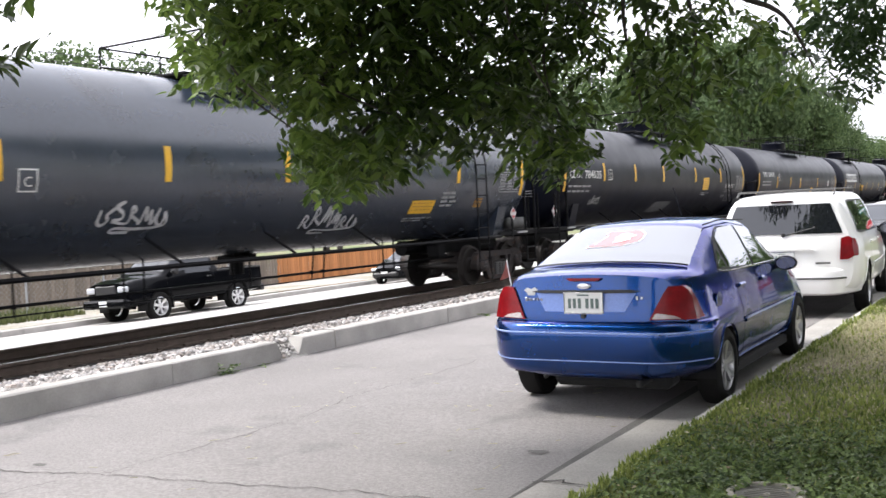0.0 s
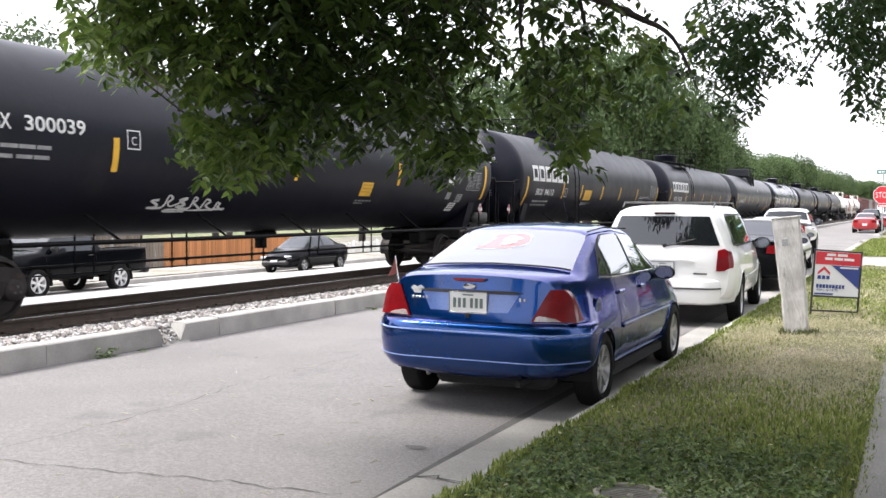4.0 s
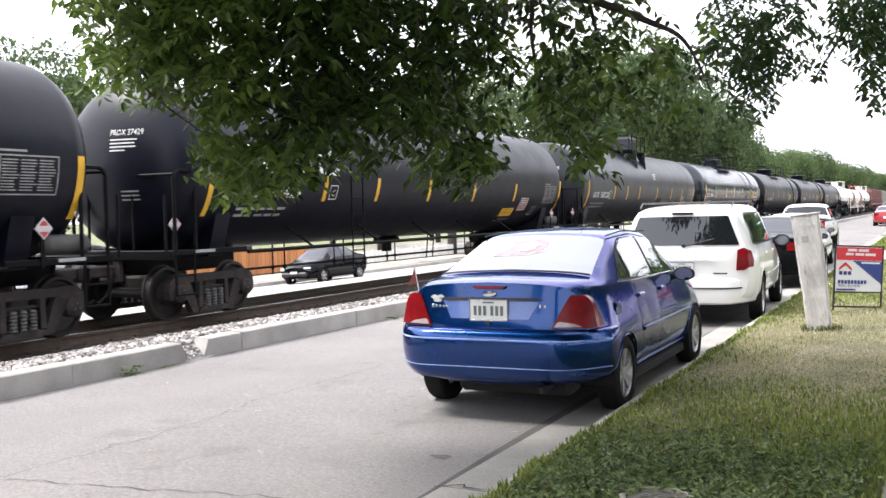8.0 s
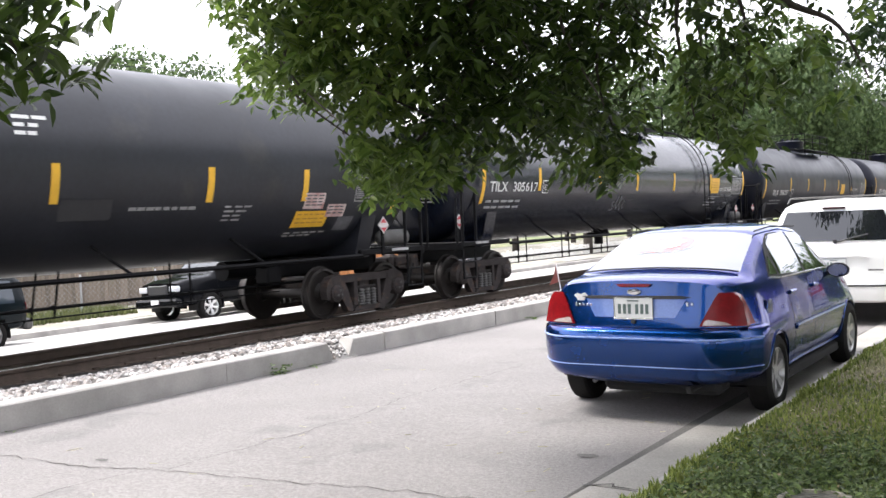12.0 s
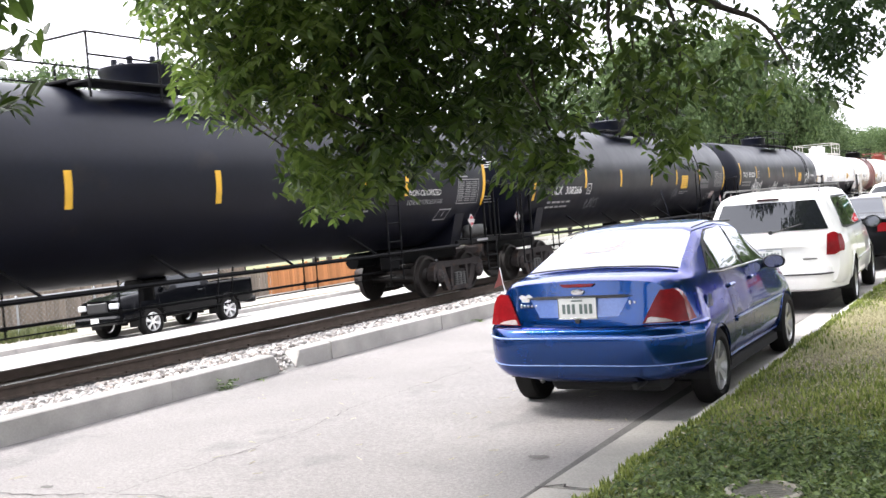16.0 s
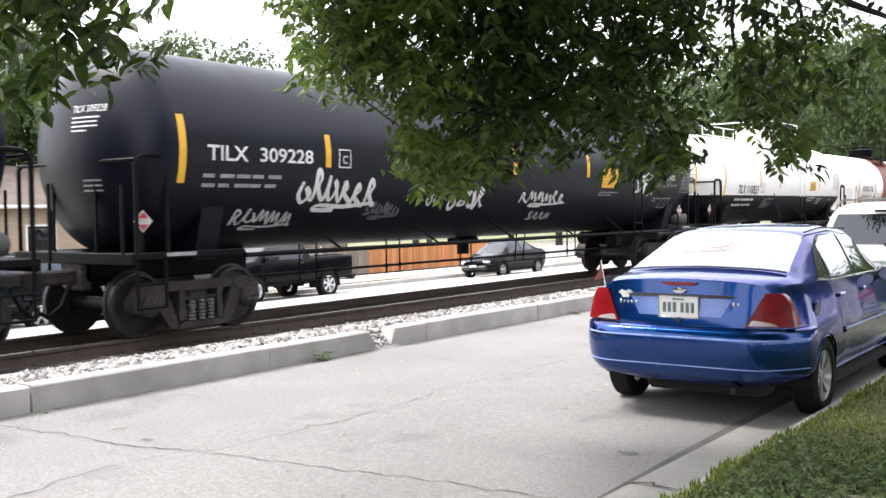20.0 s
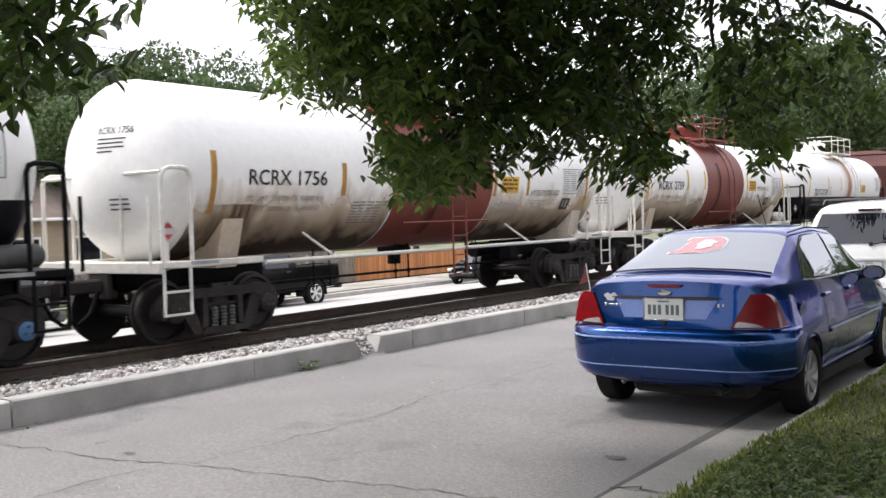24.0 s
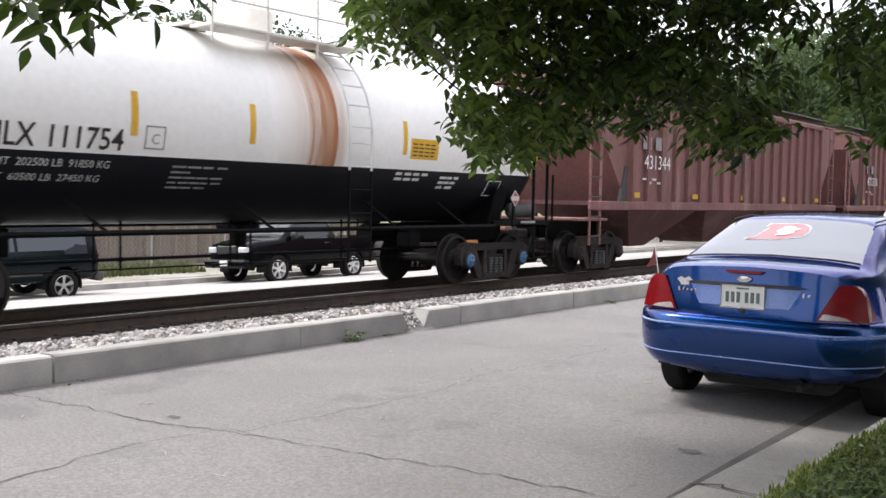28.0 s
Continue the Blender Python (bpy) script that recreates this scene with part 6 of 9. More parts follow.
            vs += [self.on_tail(x, z, e) for z in zs] + [self.on_tail(x, z, -thick) for z in (z0, z1)]
        fs = []
        for k in range(grid):
            a, c = 7 * k, 7 * (k + 1)
            fs += [(a + r, c + r, c + r + 1, a + r + 1) for r in range(4)]
            fs += [(a + 5, c + 5, c, a), (a + 4, c + 4, c + 6, a + 6)]
        fs += [(0, 1, 2, 3, 4, 6, 5), tuple(7 * grid + i for i in (0, 1, 2, 3, 4, 6, 5))]
        return part(name, b.add(vs, fs), mat, parent or self.ob, label, smooth=40)

    def side_shape(self, name, poly, mat, s, e, parent=None, grid=14):
        """A panel that follows the flank: poly of (y, z) is convex."""
        lo, hi = min(p[0] for p in poly), max(p[0] for p in poly)
        vs, rows = [], 6
        for k in range(grid + 1):
            y = lo + (hi - lo) * k / grid
            zs = []
            for (y0, z0), (y1, z1) in zip(poly, poly[1:] + poly[:1]):
                if (y0 - y) * (y1 - y) <= 1e-12 and abs(y1 - y0) > 1e-9:
                    zs.append(z0 + (z1 - z0) * (y - y0) / (y1 - y0))
                elif abs(y0 - y) < 1e-9:
                    zs.append(z0)
            for r in range(rows + 1):
                z = min(zs) + (max(zs) - min(zs)) * r / rows
                vs.append(self.bend(s * (self.side_x(y, z) + e), y, z))
        w = rows + 1
        return part(name, Build().add(vs, [(k * w + r, k * w + r + 1, (k + 1) * w + r + 1, (k + 1) * w + r) for k in range(grid) for r in range(rows)]), mat, parent or self.ob, smooth=60)

    def side_strip(self, name, y0, y1, z, h, mat, e=0.012, label="", sides=(-1, 1), n=14):
        for s in sides:
            vs = []
            for k in range(n + 1):
                y = y0 + (y1 - y0) * k / n
                for dz in (-h / 2, h / 2):
                    x = self.side_x(y, z + dz)
                    vs += [self.bend(s * (x + e), y, z + dz), self.bend(s * (x - 0.01), y, z + dz)]
            fs = []
            for k in range(n):
                a, c = 4 * k, 4 * k + 4
                fs += [(a, c, c + 2, a + 2), (a, a + 1, c + 1, c), (a + 2, c + 2, c + 3, a + 3)]
            fs += [(0, 2, 3, 1), (4 * n, 4 * n + 1, 4 * n + 3, 4 * n + 2)]
            part(name, Build().add(vs, fs), mat, self.ob, label, smooth=40)

    def plate(self, z, y_off=0.0, bars=True, frame_mat=CHROME):
        p = self.on_tail(0, z, 0.012 + y_off)
        pl = part("number_plate", Build().box((0, p[1], z), (0.305, 0.008, 0.152), 0.003), PLATE_WHITE, self.ob, "white plate with green characters")
        if bars:
            b = Build()
            for k, x in enumerate((-0.11, -0.07, -0.03, 0.03, 0.07, 0.11)):
                part("plate_mark", Build().box((x, p[1] - 0.005, z - 0.004), (0.024, 0.004, 0.074), 0.001), PLATE_INK, pl)
            part("plate_strip", Build().box((0, p[1] - 0.006, z + 0.058), (0.09, 0.004, 0.01)), PLATE_INK, pl)
        f = Build()
        for c, s in (((0, 0, 0.079), (0.318, 0.012, 0.008)), ((0, 0, -0.079), (0.318, 0.012, 0.012)), ((-0.155, 0, 0), (0.008, 0.012, 0.15)), ((0.155, 0, 0), (0.008, 0.012, 0.15))):
            f.box((c[0], p[1] - 0.002, z + c[2]), s, 0.003)
        part("plate_frame", f, frame_mat, pl)

    def mirror(self, y, z, mat, size=(0.2, 0.09, 0.14), out=0.12):
        for s in (-1, 1):
            x = self.side_x(y, z) + out
            m = part("wing_mirror", Build().lathe([(-0.02, size[0] * 0.48), (0.0, size[0] * 0.5), (0.05, size[0] * 0.44), (0.09, size[0] * 0.25), (0.1, 0.002)], 18, "y", (0, 0, 0)), mat, self.ob, smooth=45,
                     at=pose(s * x, y, z) @ Matrix.Diagonal((1.0, 1.0, size[2] / size[0], 1.0)))
            part("mirror_glass", Build().lathe([(-0.022, size[0] * 0.42), (-0.022, 0.002)], 18, "y"), MIRROR_GLASS, m)
            part("mirror_arm", Build().box((s * (x - out * 0.55), y + 0.02, z - 0.03), (out * 0.9, 0.05, 0.045), 0.01), mat, self.ob)

    def seats(self, ys, mat, z=0.5, head=True, w=0.36):
        for y in ys:
            for s in (-1, 1):
                st = part("seat", Build().box((s * w, y, z), (0.46, 0.46, 0.2), 0.06).box((s * w, y - 0.27, z + 0.35), (0.46, 0.14, 0.6), 0.05), mat, self.ob)
                if head:
                    part("headrest", Build().box((s * w, y - 0.3, z + 0.74), (0.24, 0.09, 0.15), 0.035), mat, st)

    def door_lines(self, ys, z0, z1, mat=WELL):
        for y in ys:
            for s in (-1, 1):
                vs, n = [], 10
                for k in range(n + 1):
                    z = z0 + (z1 - z0) * k / n
                    x = self.side_x(y, z) + 0.0025
                    vs += [self.bend(s * x, y - 0.004, z), self.bend(s * x, y + 0.004, z)]
                part("door_seam", Build().add(vs, [(2 * k, 2 * k + 1, 2 * k + 3, 2 * k + 2) for k in range(n)]), mat, self.ob)

    def handles(self, ys, z, mat):
        for y in ys:
            for s in (-1, 1):
                x = self.side_x(y, z)
                part("door_handle", Build().box((s * (x + 0.012), y, z), (0.03, 0.2, 0.035), 0.012), mat, self.ob)


# paler than the body paint: the boot face's pale reflection as colour
RECESS_BLUE = surf("recess_reflection_blue", (0.10, 0.17, 0.42), 0.35, metal=0.4, var=0.05, scale=2, coat=0.8)
REAR_GLASS = gloss_pane("rear_glass", (0.03, 0.035, 0.045), 0.3)
EMBLEM_RED = gloss_pane("emblem_orange_red", (0.62, 0.045, 0.025), 0.22)
EMBLEM_WHITE = gloss_pane("emblem_white", (0.75, 0.75, 0.75), 0.25)
SIDE_GLASS = gloss_pane("side_glass", (0.012, 0.015, 0.014), 0.18)
VAN_GLASS = gloss_pane("privacy_pane", (0.010, 0.011, 0.014), 0.07)
MIRROR_GLASS = plain("door_mirror_glass", (0.16, 0.17, 0.19), 0.05, 1.0)
PENNANT = surf("faded_pennant_cloth", (0.15, 0.035, 0.03), 0.8, var=0.2, scale=20)


def blue_sedan():
    rows = [(0.00, 0.32, 0.66, 0.64, 0.76, 0.985, 0.66, 1.04, 0.57), (0.10, 0.27, 0.72, 0.62, 0.82, 1.005, 0.71, 1.06, 0.62), (0.32, 0.25, 0.80, 0.61, 0.865, 1.015, 0.745, 1.072, 0.665),
            (0.50, 0.24, 0.82, 0.60, 0.872, 1.01, 0.765, 1.08, 0.675), (1.28, 0.21, 0.81, 0.60, 0.865, 1.00, 0.78, 1.385, 0.565), (1.60, 0.21, 0.80, 0.60, 0.855, 0.985, 0.78, 1.41, 0.56),
            (2.0, 0.21, 0.80, 0.60, 0.855, 0.97, 0.78, 1.42, 0.565), (2.55, 0.21, 0.80, 0.58, 0.852, 0.955, 0.78, 1.385, 0.56), (3.30, 0.22, 0.80, 0.58, 0.845, 0.93, 0.76, 0.965, 0.66),
            (3.9, 0.22, 0.79, 0.56, 0.83, 0.84, 0.72, 0.87, 0.6), (4.25, 0.24, 0.76, 0.52, 0.78, 0.72, 0.66, 0.755, 0.52), (4.42, 0.28, 0.66, 0.48, 0.68, 0.6, 0.56, 0.64, 0.4)]
    c = Vehicle("blue_sedan", "metallic blue compact sedan with an emblem on its rear window", "car", rows, BLUE_PAINT, SEDAN_AT, (0.81, 3.45), 0.30, arch=0.025, bow_back=0.2, lean=0.16, lean_from=0.74, crown=0.032, step=0.05, rim_spokes=6, axle_w=0.85)
    c.region("rear_window", REAR_GLASS, lambda sp, y, x, z, s: sp in (4, 5) and 0.55 < y < 1.23)
    c.region("windshield", SIDE_GLASS, lambda sp, y, x, z, s: sp in (4, 5) and 2.62 < y < 3.28)
    c.make()
    # side glass: rear and front door panes and the corner pane
    for s in (-1, 1):
        c.side_shape("window_surround", [(0.93, 1.03), (1.28, 1.30), (1.55, 1.365), (2.45, 1.35), (3.02, 1.0), (2.9, 0.985)], TRIM, s, 0.004)
        c.side_shape("side_window", [(1.22, 1.035), (1.30, 1.275), (1.55, 1.35), (1.98, 1.36), (1.98, 1.01)], SIDE_GLASS, s, 0.008)
        c.side_shape("side_window", [(2.05, 1.008), (2.05, 1.358), (2.42, 1.335), (2.92, 1.005), (2.9, 0.995)], SIDE_GLASS, s, 0.008)
        c.side_shape("corner_window", [(0.98, 1.045), (1.18, 1.19), (1.18, 1.04)], SIDE_GLASS, s, 0.008, grid=6)
    # bumper: full skirt, top ledge, crease lines drawn as pale painted highlights
    def bumper_y(x, w):
        return 0.36 * max(0.0, (abs(x) / w - 0.5) / 0.5) ** 2.6
    zs = [(0.325, 0.0, 0.77), (0.34, 0.055, 0.83), (0.40, 0.085, 0.872), (0.50, 0.10, 0.888), (0.62, 0.105, 0.892), (0.69, 0.095, 0.888), (0.712, 0.07, 0.876), (0.722, 0.03, 0.86), (0.725, -0.03, 0.84)]
    b, n = Build(), 32
    vs = []
    for z, out, w in zs:
        for k in range(n + 1):
            x = w * math.sin((2 * k / n - 1) * math.pi / 2)
            if k == 0:
                vs.append((x * 0.995, 0.475, z))
            vs.append((x, 0.02 - out + bumper_y(x, w), z))
        vs.append((w * 0.995, 0.475, z))
    m = n + 3
    b.add(vs, [(r * m + k, r * m + k + 1, (r + 1) * m + k + 1, (r + 1) * m + k) for r in range(len(zs) - 1) for k in range(m - 1)])
    bump = part("rear_bumper", b, BLUE_PAINT, c.ob, smooth=50)
    for z, w, r in ((0.645, 0.893, 0.007), (0.435, 0.884, 0.004)):
        pts = []
        for k in range(n + 1):
            x = w * math.sin((2 * k / n - 1) * math.pi / 2)
            out = float(np.interp(z, [q[0] for q in zs], [q[1] for q in zs]))
            pts.append((x, 0.02 - out - 0.002 + bumper_y(x, w), z))
        part("bumper_line", Build().pipe(pts, r, 5), EDGE_HIGHLIGHT, bump, smooth=60)
    # tail lamps: tall red lens with a pale reversing light at the foot
    for s in (-1, 1):
        red = [(s * 0.50, 0.735), (s * 0.62, 0.975), (s * 0.74, 0.975), (s * 0.80, 0.87), (s * 0.815, 0.735)]
        lamp = c.tail_shape("tail_lamp", red, TAIL_RED, e=0.014, thick=0.06)
        c.tail_shape("reversing_light", [(s * 0.52, 0.742), (s * 0.545, 0.785), (s * 0.67, 0.765), (s * 0.72, 0.742)], TAIL_CLEAR, e=0.018, thick=0.0, parent=lamp)
        c.side_shape("lamp_side", [(0.0, 0.735), (0.0, 0.965), (0.10, 0.945), (0.19, 0.86), (0.22, 0.735)], TAIL_RED, s, 0.010, lamp, grid=6)
    # boot lid recess, brake light, emblem, lock, badges
    c.tail_shape("plate_recess", [(-0.34, 0.795), (-0.40, 0.93), (0.40, 0.93), (0.34, 0.795)], RECESS_BLUE, e=0.003, thick=0.0)
    c.tail_shape("boot_grip", [(-0.43, 0.934), (-0.44, 0.944), (-0.43, 0.956), (0.43, 0.956), (0.44, 0.944), (0.43, 0.934)], TRIM, e=0.014, thick=0.0)
    c.tail_shape("brake_light", [(-0.13, 1.024), (-0.14, 1.044), (0.14, 1.044), (0.13, 1.024)], TAIL_RED, e=0.026, thick=0.02)
    e = c.on_tail(0.0, 0.985, 0.014)
    part("emblem", Build().lathe([(0, 0.055), (-0.008, 0.05), (-0.01, 0.001)], 20, "y"), CHROME, c.ob, "chrome oval emblem", at=pose(*e) @ Matrix.Diagonal((1, 1, 0.42, 1)))
    k = c.on_tail(0.0, 0.765, 0.008)
    part("boot_lock", Build().lathe([(0, 0.02), (-0.008, 0.018), (-0.009, 0.001)], 14, "y", k), TRIM, c.ob)
    for x0, z0, m in ((-0.49, 0.885, 5), (0.41, 0.895, 2)):
        for j in range(m):
            q = c.on_tail(x0 + 0.034 * j, z0, 0.010)
            part("badge_bar", Build().box(q, (0.017, 0.004, 0.02 if j else 0.032), 0.002), CHROME, c.ob)
    q = c.on_tail(-0.45, 0.955, 0.010)
    part("sticker", Build().prism([(q[0] - 0.06, 0.955), (q[0] - 0.03, 0.975), (q[0], 0.962), (q[0] + 0.03, 0.978), (q[0] + 0.06, 0.955), (q[0] + 0.035, 0.935), (q[0] + 0.03, 0.915), (q[0] - 0.03, 0.915), (q[0] - 0.035, 0.935)], q[1] - 0.002, q[1] + 0.002, "y"), STENCIL, c.ob, "small white mountain sticker")
    c.plate(0.862)
    # emblem decal lying on the rear glass: an orange-red letter shape with a white inlay
    def on_glass(u, v, e):
        y = 0.62 + v * 0.6
        i = min(range(len(c.ys)), key=lambda q: abs(c.ys[q] - y))
        i = i if c.ys[i] <= y else i - 1
        f = (y - c.ys[i]) / (c.ys[i + 1] - c.ys[i])
        zz = []
        for sec in (c.sections[i], c.sections[i + 1]):
            top = [p for p in sec if p[1] > 1.0][::-1]
            xs = [p[0] for p in top]
            zz.append(float(np.interp(abs(u), xs, [p[1] for p in top])))
        return (u, y - e * 0.4, zz[0] + (zz[1] - zz[0]) * f + e)

    def decal(name, rows, mat, e):
        """rows: (v, u0, u1) from the foot up."""
        vs, w = [], 9
        for v, lo, hi in [rows[0]] + [tuple(p + (q - p) * k / 3 for p, q in zip(r0, r1)) for r0, r1 in zip(rows, rows[1:]) for k in (1, 2, 3)]:
            vs += [on_glass(lo + (hi - lo) * k / (w - 1), v, e) for k in range(w)]
        b = Build().add(vs, [(r * w + k, r * w + k + 1, (r + 1) * w + k + 1, (r + 1) * w + k) for r in range(len(vs) // w - 1) for k in range(w - 1)])
        return part(name, b, mat, c.ob, "orange-red and white decal")
    red = [(0.37, -0.30, 0.0), (0.445, -0.29, 0.05), (0.45, -0.245, 0.07), (0.52, -0.225, 0.115), (0.62, -0.205, 0.13), (0.74, -0.18, 0.12), (0.745, -0.215, 0.12), (0.80, -0.205, 0.10), (0.85, -0.195, 0.05)]
    decal("emblem_border", [(v + (0.02 if k > 4 else -0.02), lo - 0.016, hi + 0.016) for k, (v, lo, hi) in enumerate(red)], EMBLEM_WHITE, 0.002)
    decal("window_emblem", red, EMBLEM_RED, 0.004)
    decal("emblem_inlay", [(0.47, -0.10, -0.03), (0.55, -0.085, 0.04), (0.62, -0.11, 0.03), (0.68, -0.085, 0.075), (0.76, -0.07, -0.01)], EMBLEM_WHITE, 0.007)
    seal = [on_glass(u, -0.12, 0.004) for u in [0.64 * q / 8 for q in range(-8, 9)]]
    part("window_seal", Build().pipe(seal, 0.007, 5), TRIM, c.ob, "black rubber window seal")
    # a small pennant on a thin staff at the far rear wing
    part("pennant_staff", Build().rod((-1.02, 0.90, 0.72), (-1.09, 0.90, 1.15), 0.005, 6), PAPER, c.ob)
    part("pennant", Build().prism([(-1.092, 1.145), (-1.055, 1.0), (-1.165, 0.965), (-1.115, 1.06)], 0.897, 0.903, "y"), PENNANT, c.ob, "small faded red pennant")
    c.mirror(2.82, 0.965, TRIM, (0.21, 0.1, 0.14), 0.12)
    c.side_strip("side_moulding", 1.35, 3.2, 0.60, 0.045, BLUE_PAINT, 0.016)
    c.side_strip("moulding_edge", 1.35, 3.2, 0.612, 0.014, EDGE_HIGHLIGHT, 0.021, "painted highlight along the side moulding")
    c.side_strip("sill_strip", 1.3, 3.2, 0.29, 0.022, EDGE_HIGHLIGHT, 0.012, "painted highlight along the sill")
    for s in (-1, 1):
        pts = []
        for q in range(15):
            y = 0.95 + 2.0 * q / 14
            z = 1.028 - 0.018 * (y - 0.95) / 0.3 if y < 1.25 else 1.01 - 0.02 * (y - 1.25) / 1.7
            pts.append(c.bend(s * (c.side_x(y, z) + 0.008), y, z))
        part("window_trim", Build().pipe(pts, 0.008, 6), CHROME, c.ob, "bright waistline strip")
    c.door_lines((1.32, 2.02, 3.12), 0.3, 0.98)
    c.handles((1.42, 2.2), 0.88, BLUE_PAINT)
    f = Build().lathe([(0, 0.085), (0.004, 0.08), (0.004, 0.001)], 18, "x")
    part("fuel_flap", f, BLUE_PAINT, c.ob, at=pose(c.side_x(0.70, 0.80) + 0.002, 0.70, 0.80))
    # pan enlarged and boxes added by the axle to block light underneath
    part("floor_pan", Build().box((0, 2.35, 0.205), (1.56, 3.0, 0.1), 0.02).box((0, 0.52, 0.33), (1.3, 0.64, 0.1), 0.03), WELL, c.ob)
    part("rear_axle", Build().rod((-0.72, 0.81, 0.29), (0.72, 0.81, 0.29), 0.04, 8).box((0.0, 0.75, 0.24), (0.5, 0.3, 0.12), 0.03).box((0.1, 0.36, 0.255), (0.95, 0.26, 0.13), 0.04), WELL, c.ob)
    part("exhaust", Build().rod((0.42, -0.02, 0.27), (0.42, 0.6, 0.27), 0.022, 10), WELL, c.ob)
    for x in (-0.6, 0.6):
        part("roof_gutter", Build().pipe([(x * 0.93, 1.25, 1.385), (x * 0.935, 1.7, 1.415), (x * 0.93, 2.5, 1.395)], 0.007, 5), TRIM, c.ob)
    part("aerial", Build().rod((0.0, 2.5, 1.41), (0.0, 2.25, 1.72), 0.004, 5), TRIM, c.ob)
    return c


SEDAN_AT = pose(-3.08, 6.97, 0, 0, 0, 0.5)
blue_sedan()


def minivan():
    rows = [(0.0, 0.36, 0.78, 0.62, 0.86, 1.02, 0.84, 1.51, 0.62), (0.12, 0.32, 0.84, 0.62, 0.92, 1.02, 0.89, 1.57, 0.66), (0.5, 0.28, 0.91, 0.62, 0.965, 1.02, 0.935, 1.60, 0.68), (1.2, 0.27, 0.92, 0.62, 0.97, 1.01, 0.935, 1.62, 0.69), (2.6, 0.27, 0.92, 0.62, 0.97, 1.0, 0.93, 1.62, 0.69),
            (3.1, 0.27, 0.92, 0.60, 0.955, 0.99, 0.91, 1.55, 0.67), (4.15, 0.28, 0.91, 0.58, 0.94, 0.97, 0.85, 1.02, 0.74), (4.75, 0.30, 0.86, 0.52, 0.88, 0.8, 0.76, 0.84, 0.6), (4.95, 0.36, 0.7, 0.5, 0.72, 0.68, 0.62, 0.72, 0.46)]
    c = Vehicle("minivan", "white minivan with roof rails and privacy glass, parked at the kerb", "car", rows, WHITE_PAINT, pose(-3.11, 13.52, 0, 0, 0, 3.2), (0.98, 3.9), 0.335, bow_back=0.14, lean=0.24, lean_from=0.95, crown=0.035)
    c.region("windshield", VAN_GLASS, lambda sp, y, x, z, s: sp in (4, 5) and 3.1 < y < 4.05)
    c.make()
    for s in (-1, 1):
        c.side_shape("window_surround", [(0.30, 1.10), (0.42, 1.44), (0.62, 1.52), (2.9, 1.52), (3.6, 1.10), (3.4, 1.06), (0.4, 1.08)], TRIM, s, 0.004)
        for poly in ([(0.36, 1.12), (0.46, 1.42), (0.64, 1.49), (1.32, 1.495), (1.32, 1.095)], [(1.37, 1.095), (1.37, 1.495), (2.42, 1.495), (2.42, 1.08)], [(2.47, 1.08), (2.47, 1.495), (2.86, 1.49), (3.48, 1.10), (3.36, 1.08)]):
            c.side_shape("side_window", poly, VAN_GLASS, s, 0.009)
    c.tail_shape("rear_window", [(-0.74, 1.10), (-0.64, 1.485), (0.64, 1.485), (0.74, 1.10)], VAN_GLASS, e=0.012, thick=0.02, label="dark tinted rear window")
    for s in (-1, 1):
        lamp = c.tail_shape("tail_lamp", [(s * 0.70, 0.76), (s * 0.71, 1.03), (s * 0.80, 1.06), (s * 0.86, 1.02), (s * 0.87, 0.80), (s * 0.80, 0.76)], TAIL_RED, e=0.018, thick=0.05)
        c.side_shape("lamp_side", [(0.0, 0.80), (0.0, 1.03), (0.1, 1.02), (0.15, 0.9), (0.12, 0.8)], TAIL_RED, s, 0.012, lamp, grid=6)
    c.tail_shape("tailgate_grip", [(-0.42, 0.885), (-0.40, 0.915), (0.40, 0.915), (0.42, 0.885)], WHITE_PAINT, e=0.03, thick=0.01)
    c.plate(0.79)
    zs = [(0.30, 0.0, 0.84), (0.33, 0.08, 0.90), (0.45, 0.115, 0.935), (0.56, 0.11, 0.935), (0.62, 0.10, 0.93), (0.65, 0.04, 0.91), (0.655, -0.02, 0.89)]
    b, n, vs = Build(), 24, []
    for z, out, w in zs:
        for k in range(n + 1):
            x = w * math.sin((2 * k / n - 1) * math.pi / 2)
            q = abs(x) / w
            vs.append((x, -out + 0.02 + 0.7 * max(0.0, q - 0.6) ** 2 / 0.2, z))
    b.add(vs, [(r * (n + 1) + k, r * (n + 1) + k + 1, (r + 1) * (n + 1) + k + 1, (r + 1) * (n + 1) + k) for r in range(len(zs) - 1) for k in range(n)])
    part("rear_bumper", b, WHITE_PAINT, c.ob, smooth=45)
    part("bumper_line", Build().pipe([(x, -0.098 + 0.7 * max(0.0, abs(x) / 0.935 - 0.6) ** 2 / 0.2, 0.525) for x in [0.8 * q / 10 for q in range(-10, 11)]], 0.012, 5), TRIM, c.ob)
    for s in (-1, 1):
        part("roof_rail", Build().pipe([(s * 0.62, 0.35, 1.60), (s * 0.62, 0.5, 1.67), (s * 0.62, 2.7, 1.68), (s * 0.62, 2.85, 1.60)], 0.012, 8), GREY_STEEL, c.ob)
    for y in (0.7, 1.9):
        part("roof_bar", Build().rod((-0.62, y, 1.675), (0.62, y, 1.675), 0.01, 8), GREY_STEEL, c.ob)
    p = c.on_tail(0.0, 1.525, 0.012)
    part("brake_light", Build().box((0, p[1], 1.525), (0.28, 0.03, 0.03), 0.008), DARK_LENS, c.ob)
    q = c.on_tail(0.1, 1.12, 0.03)
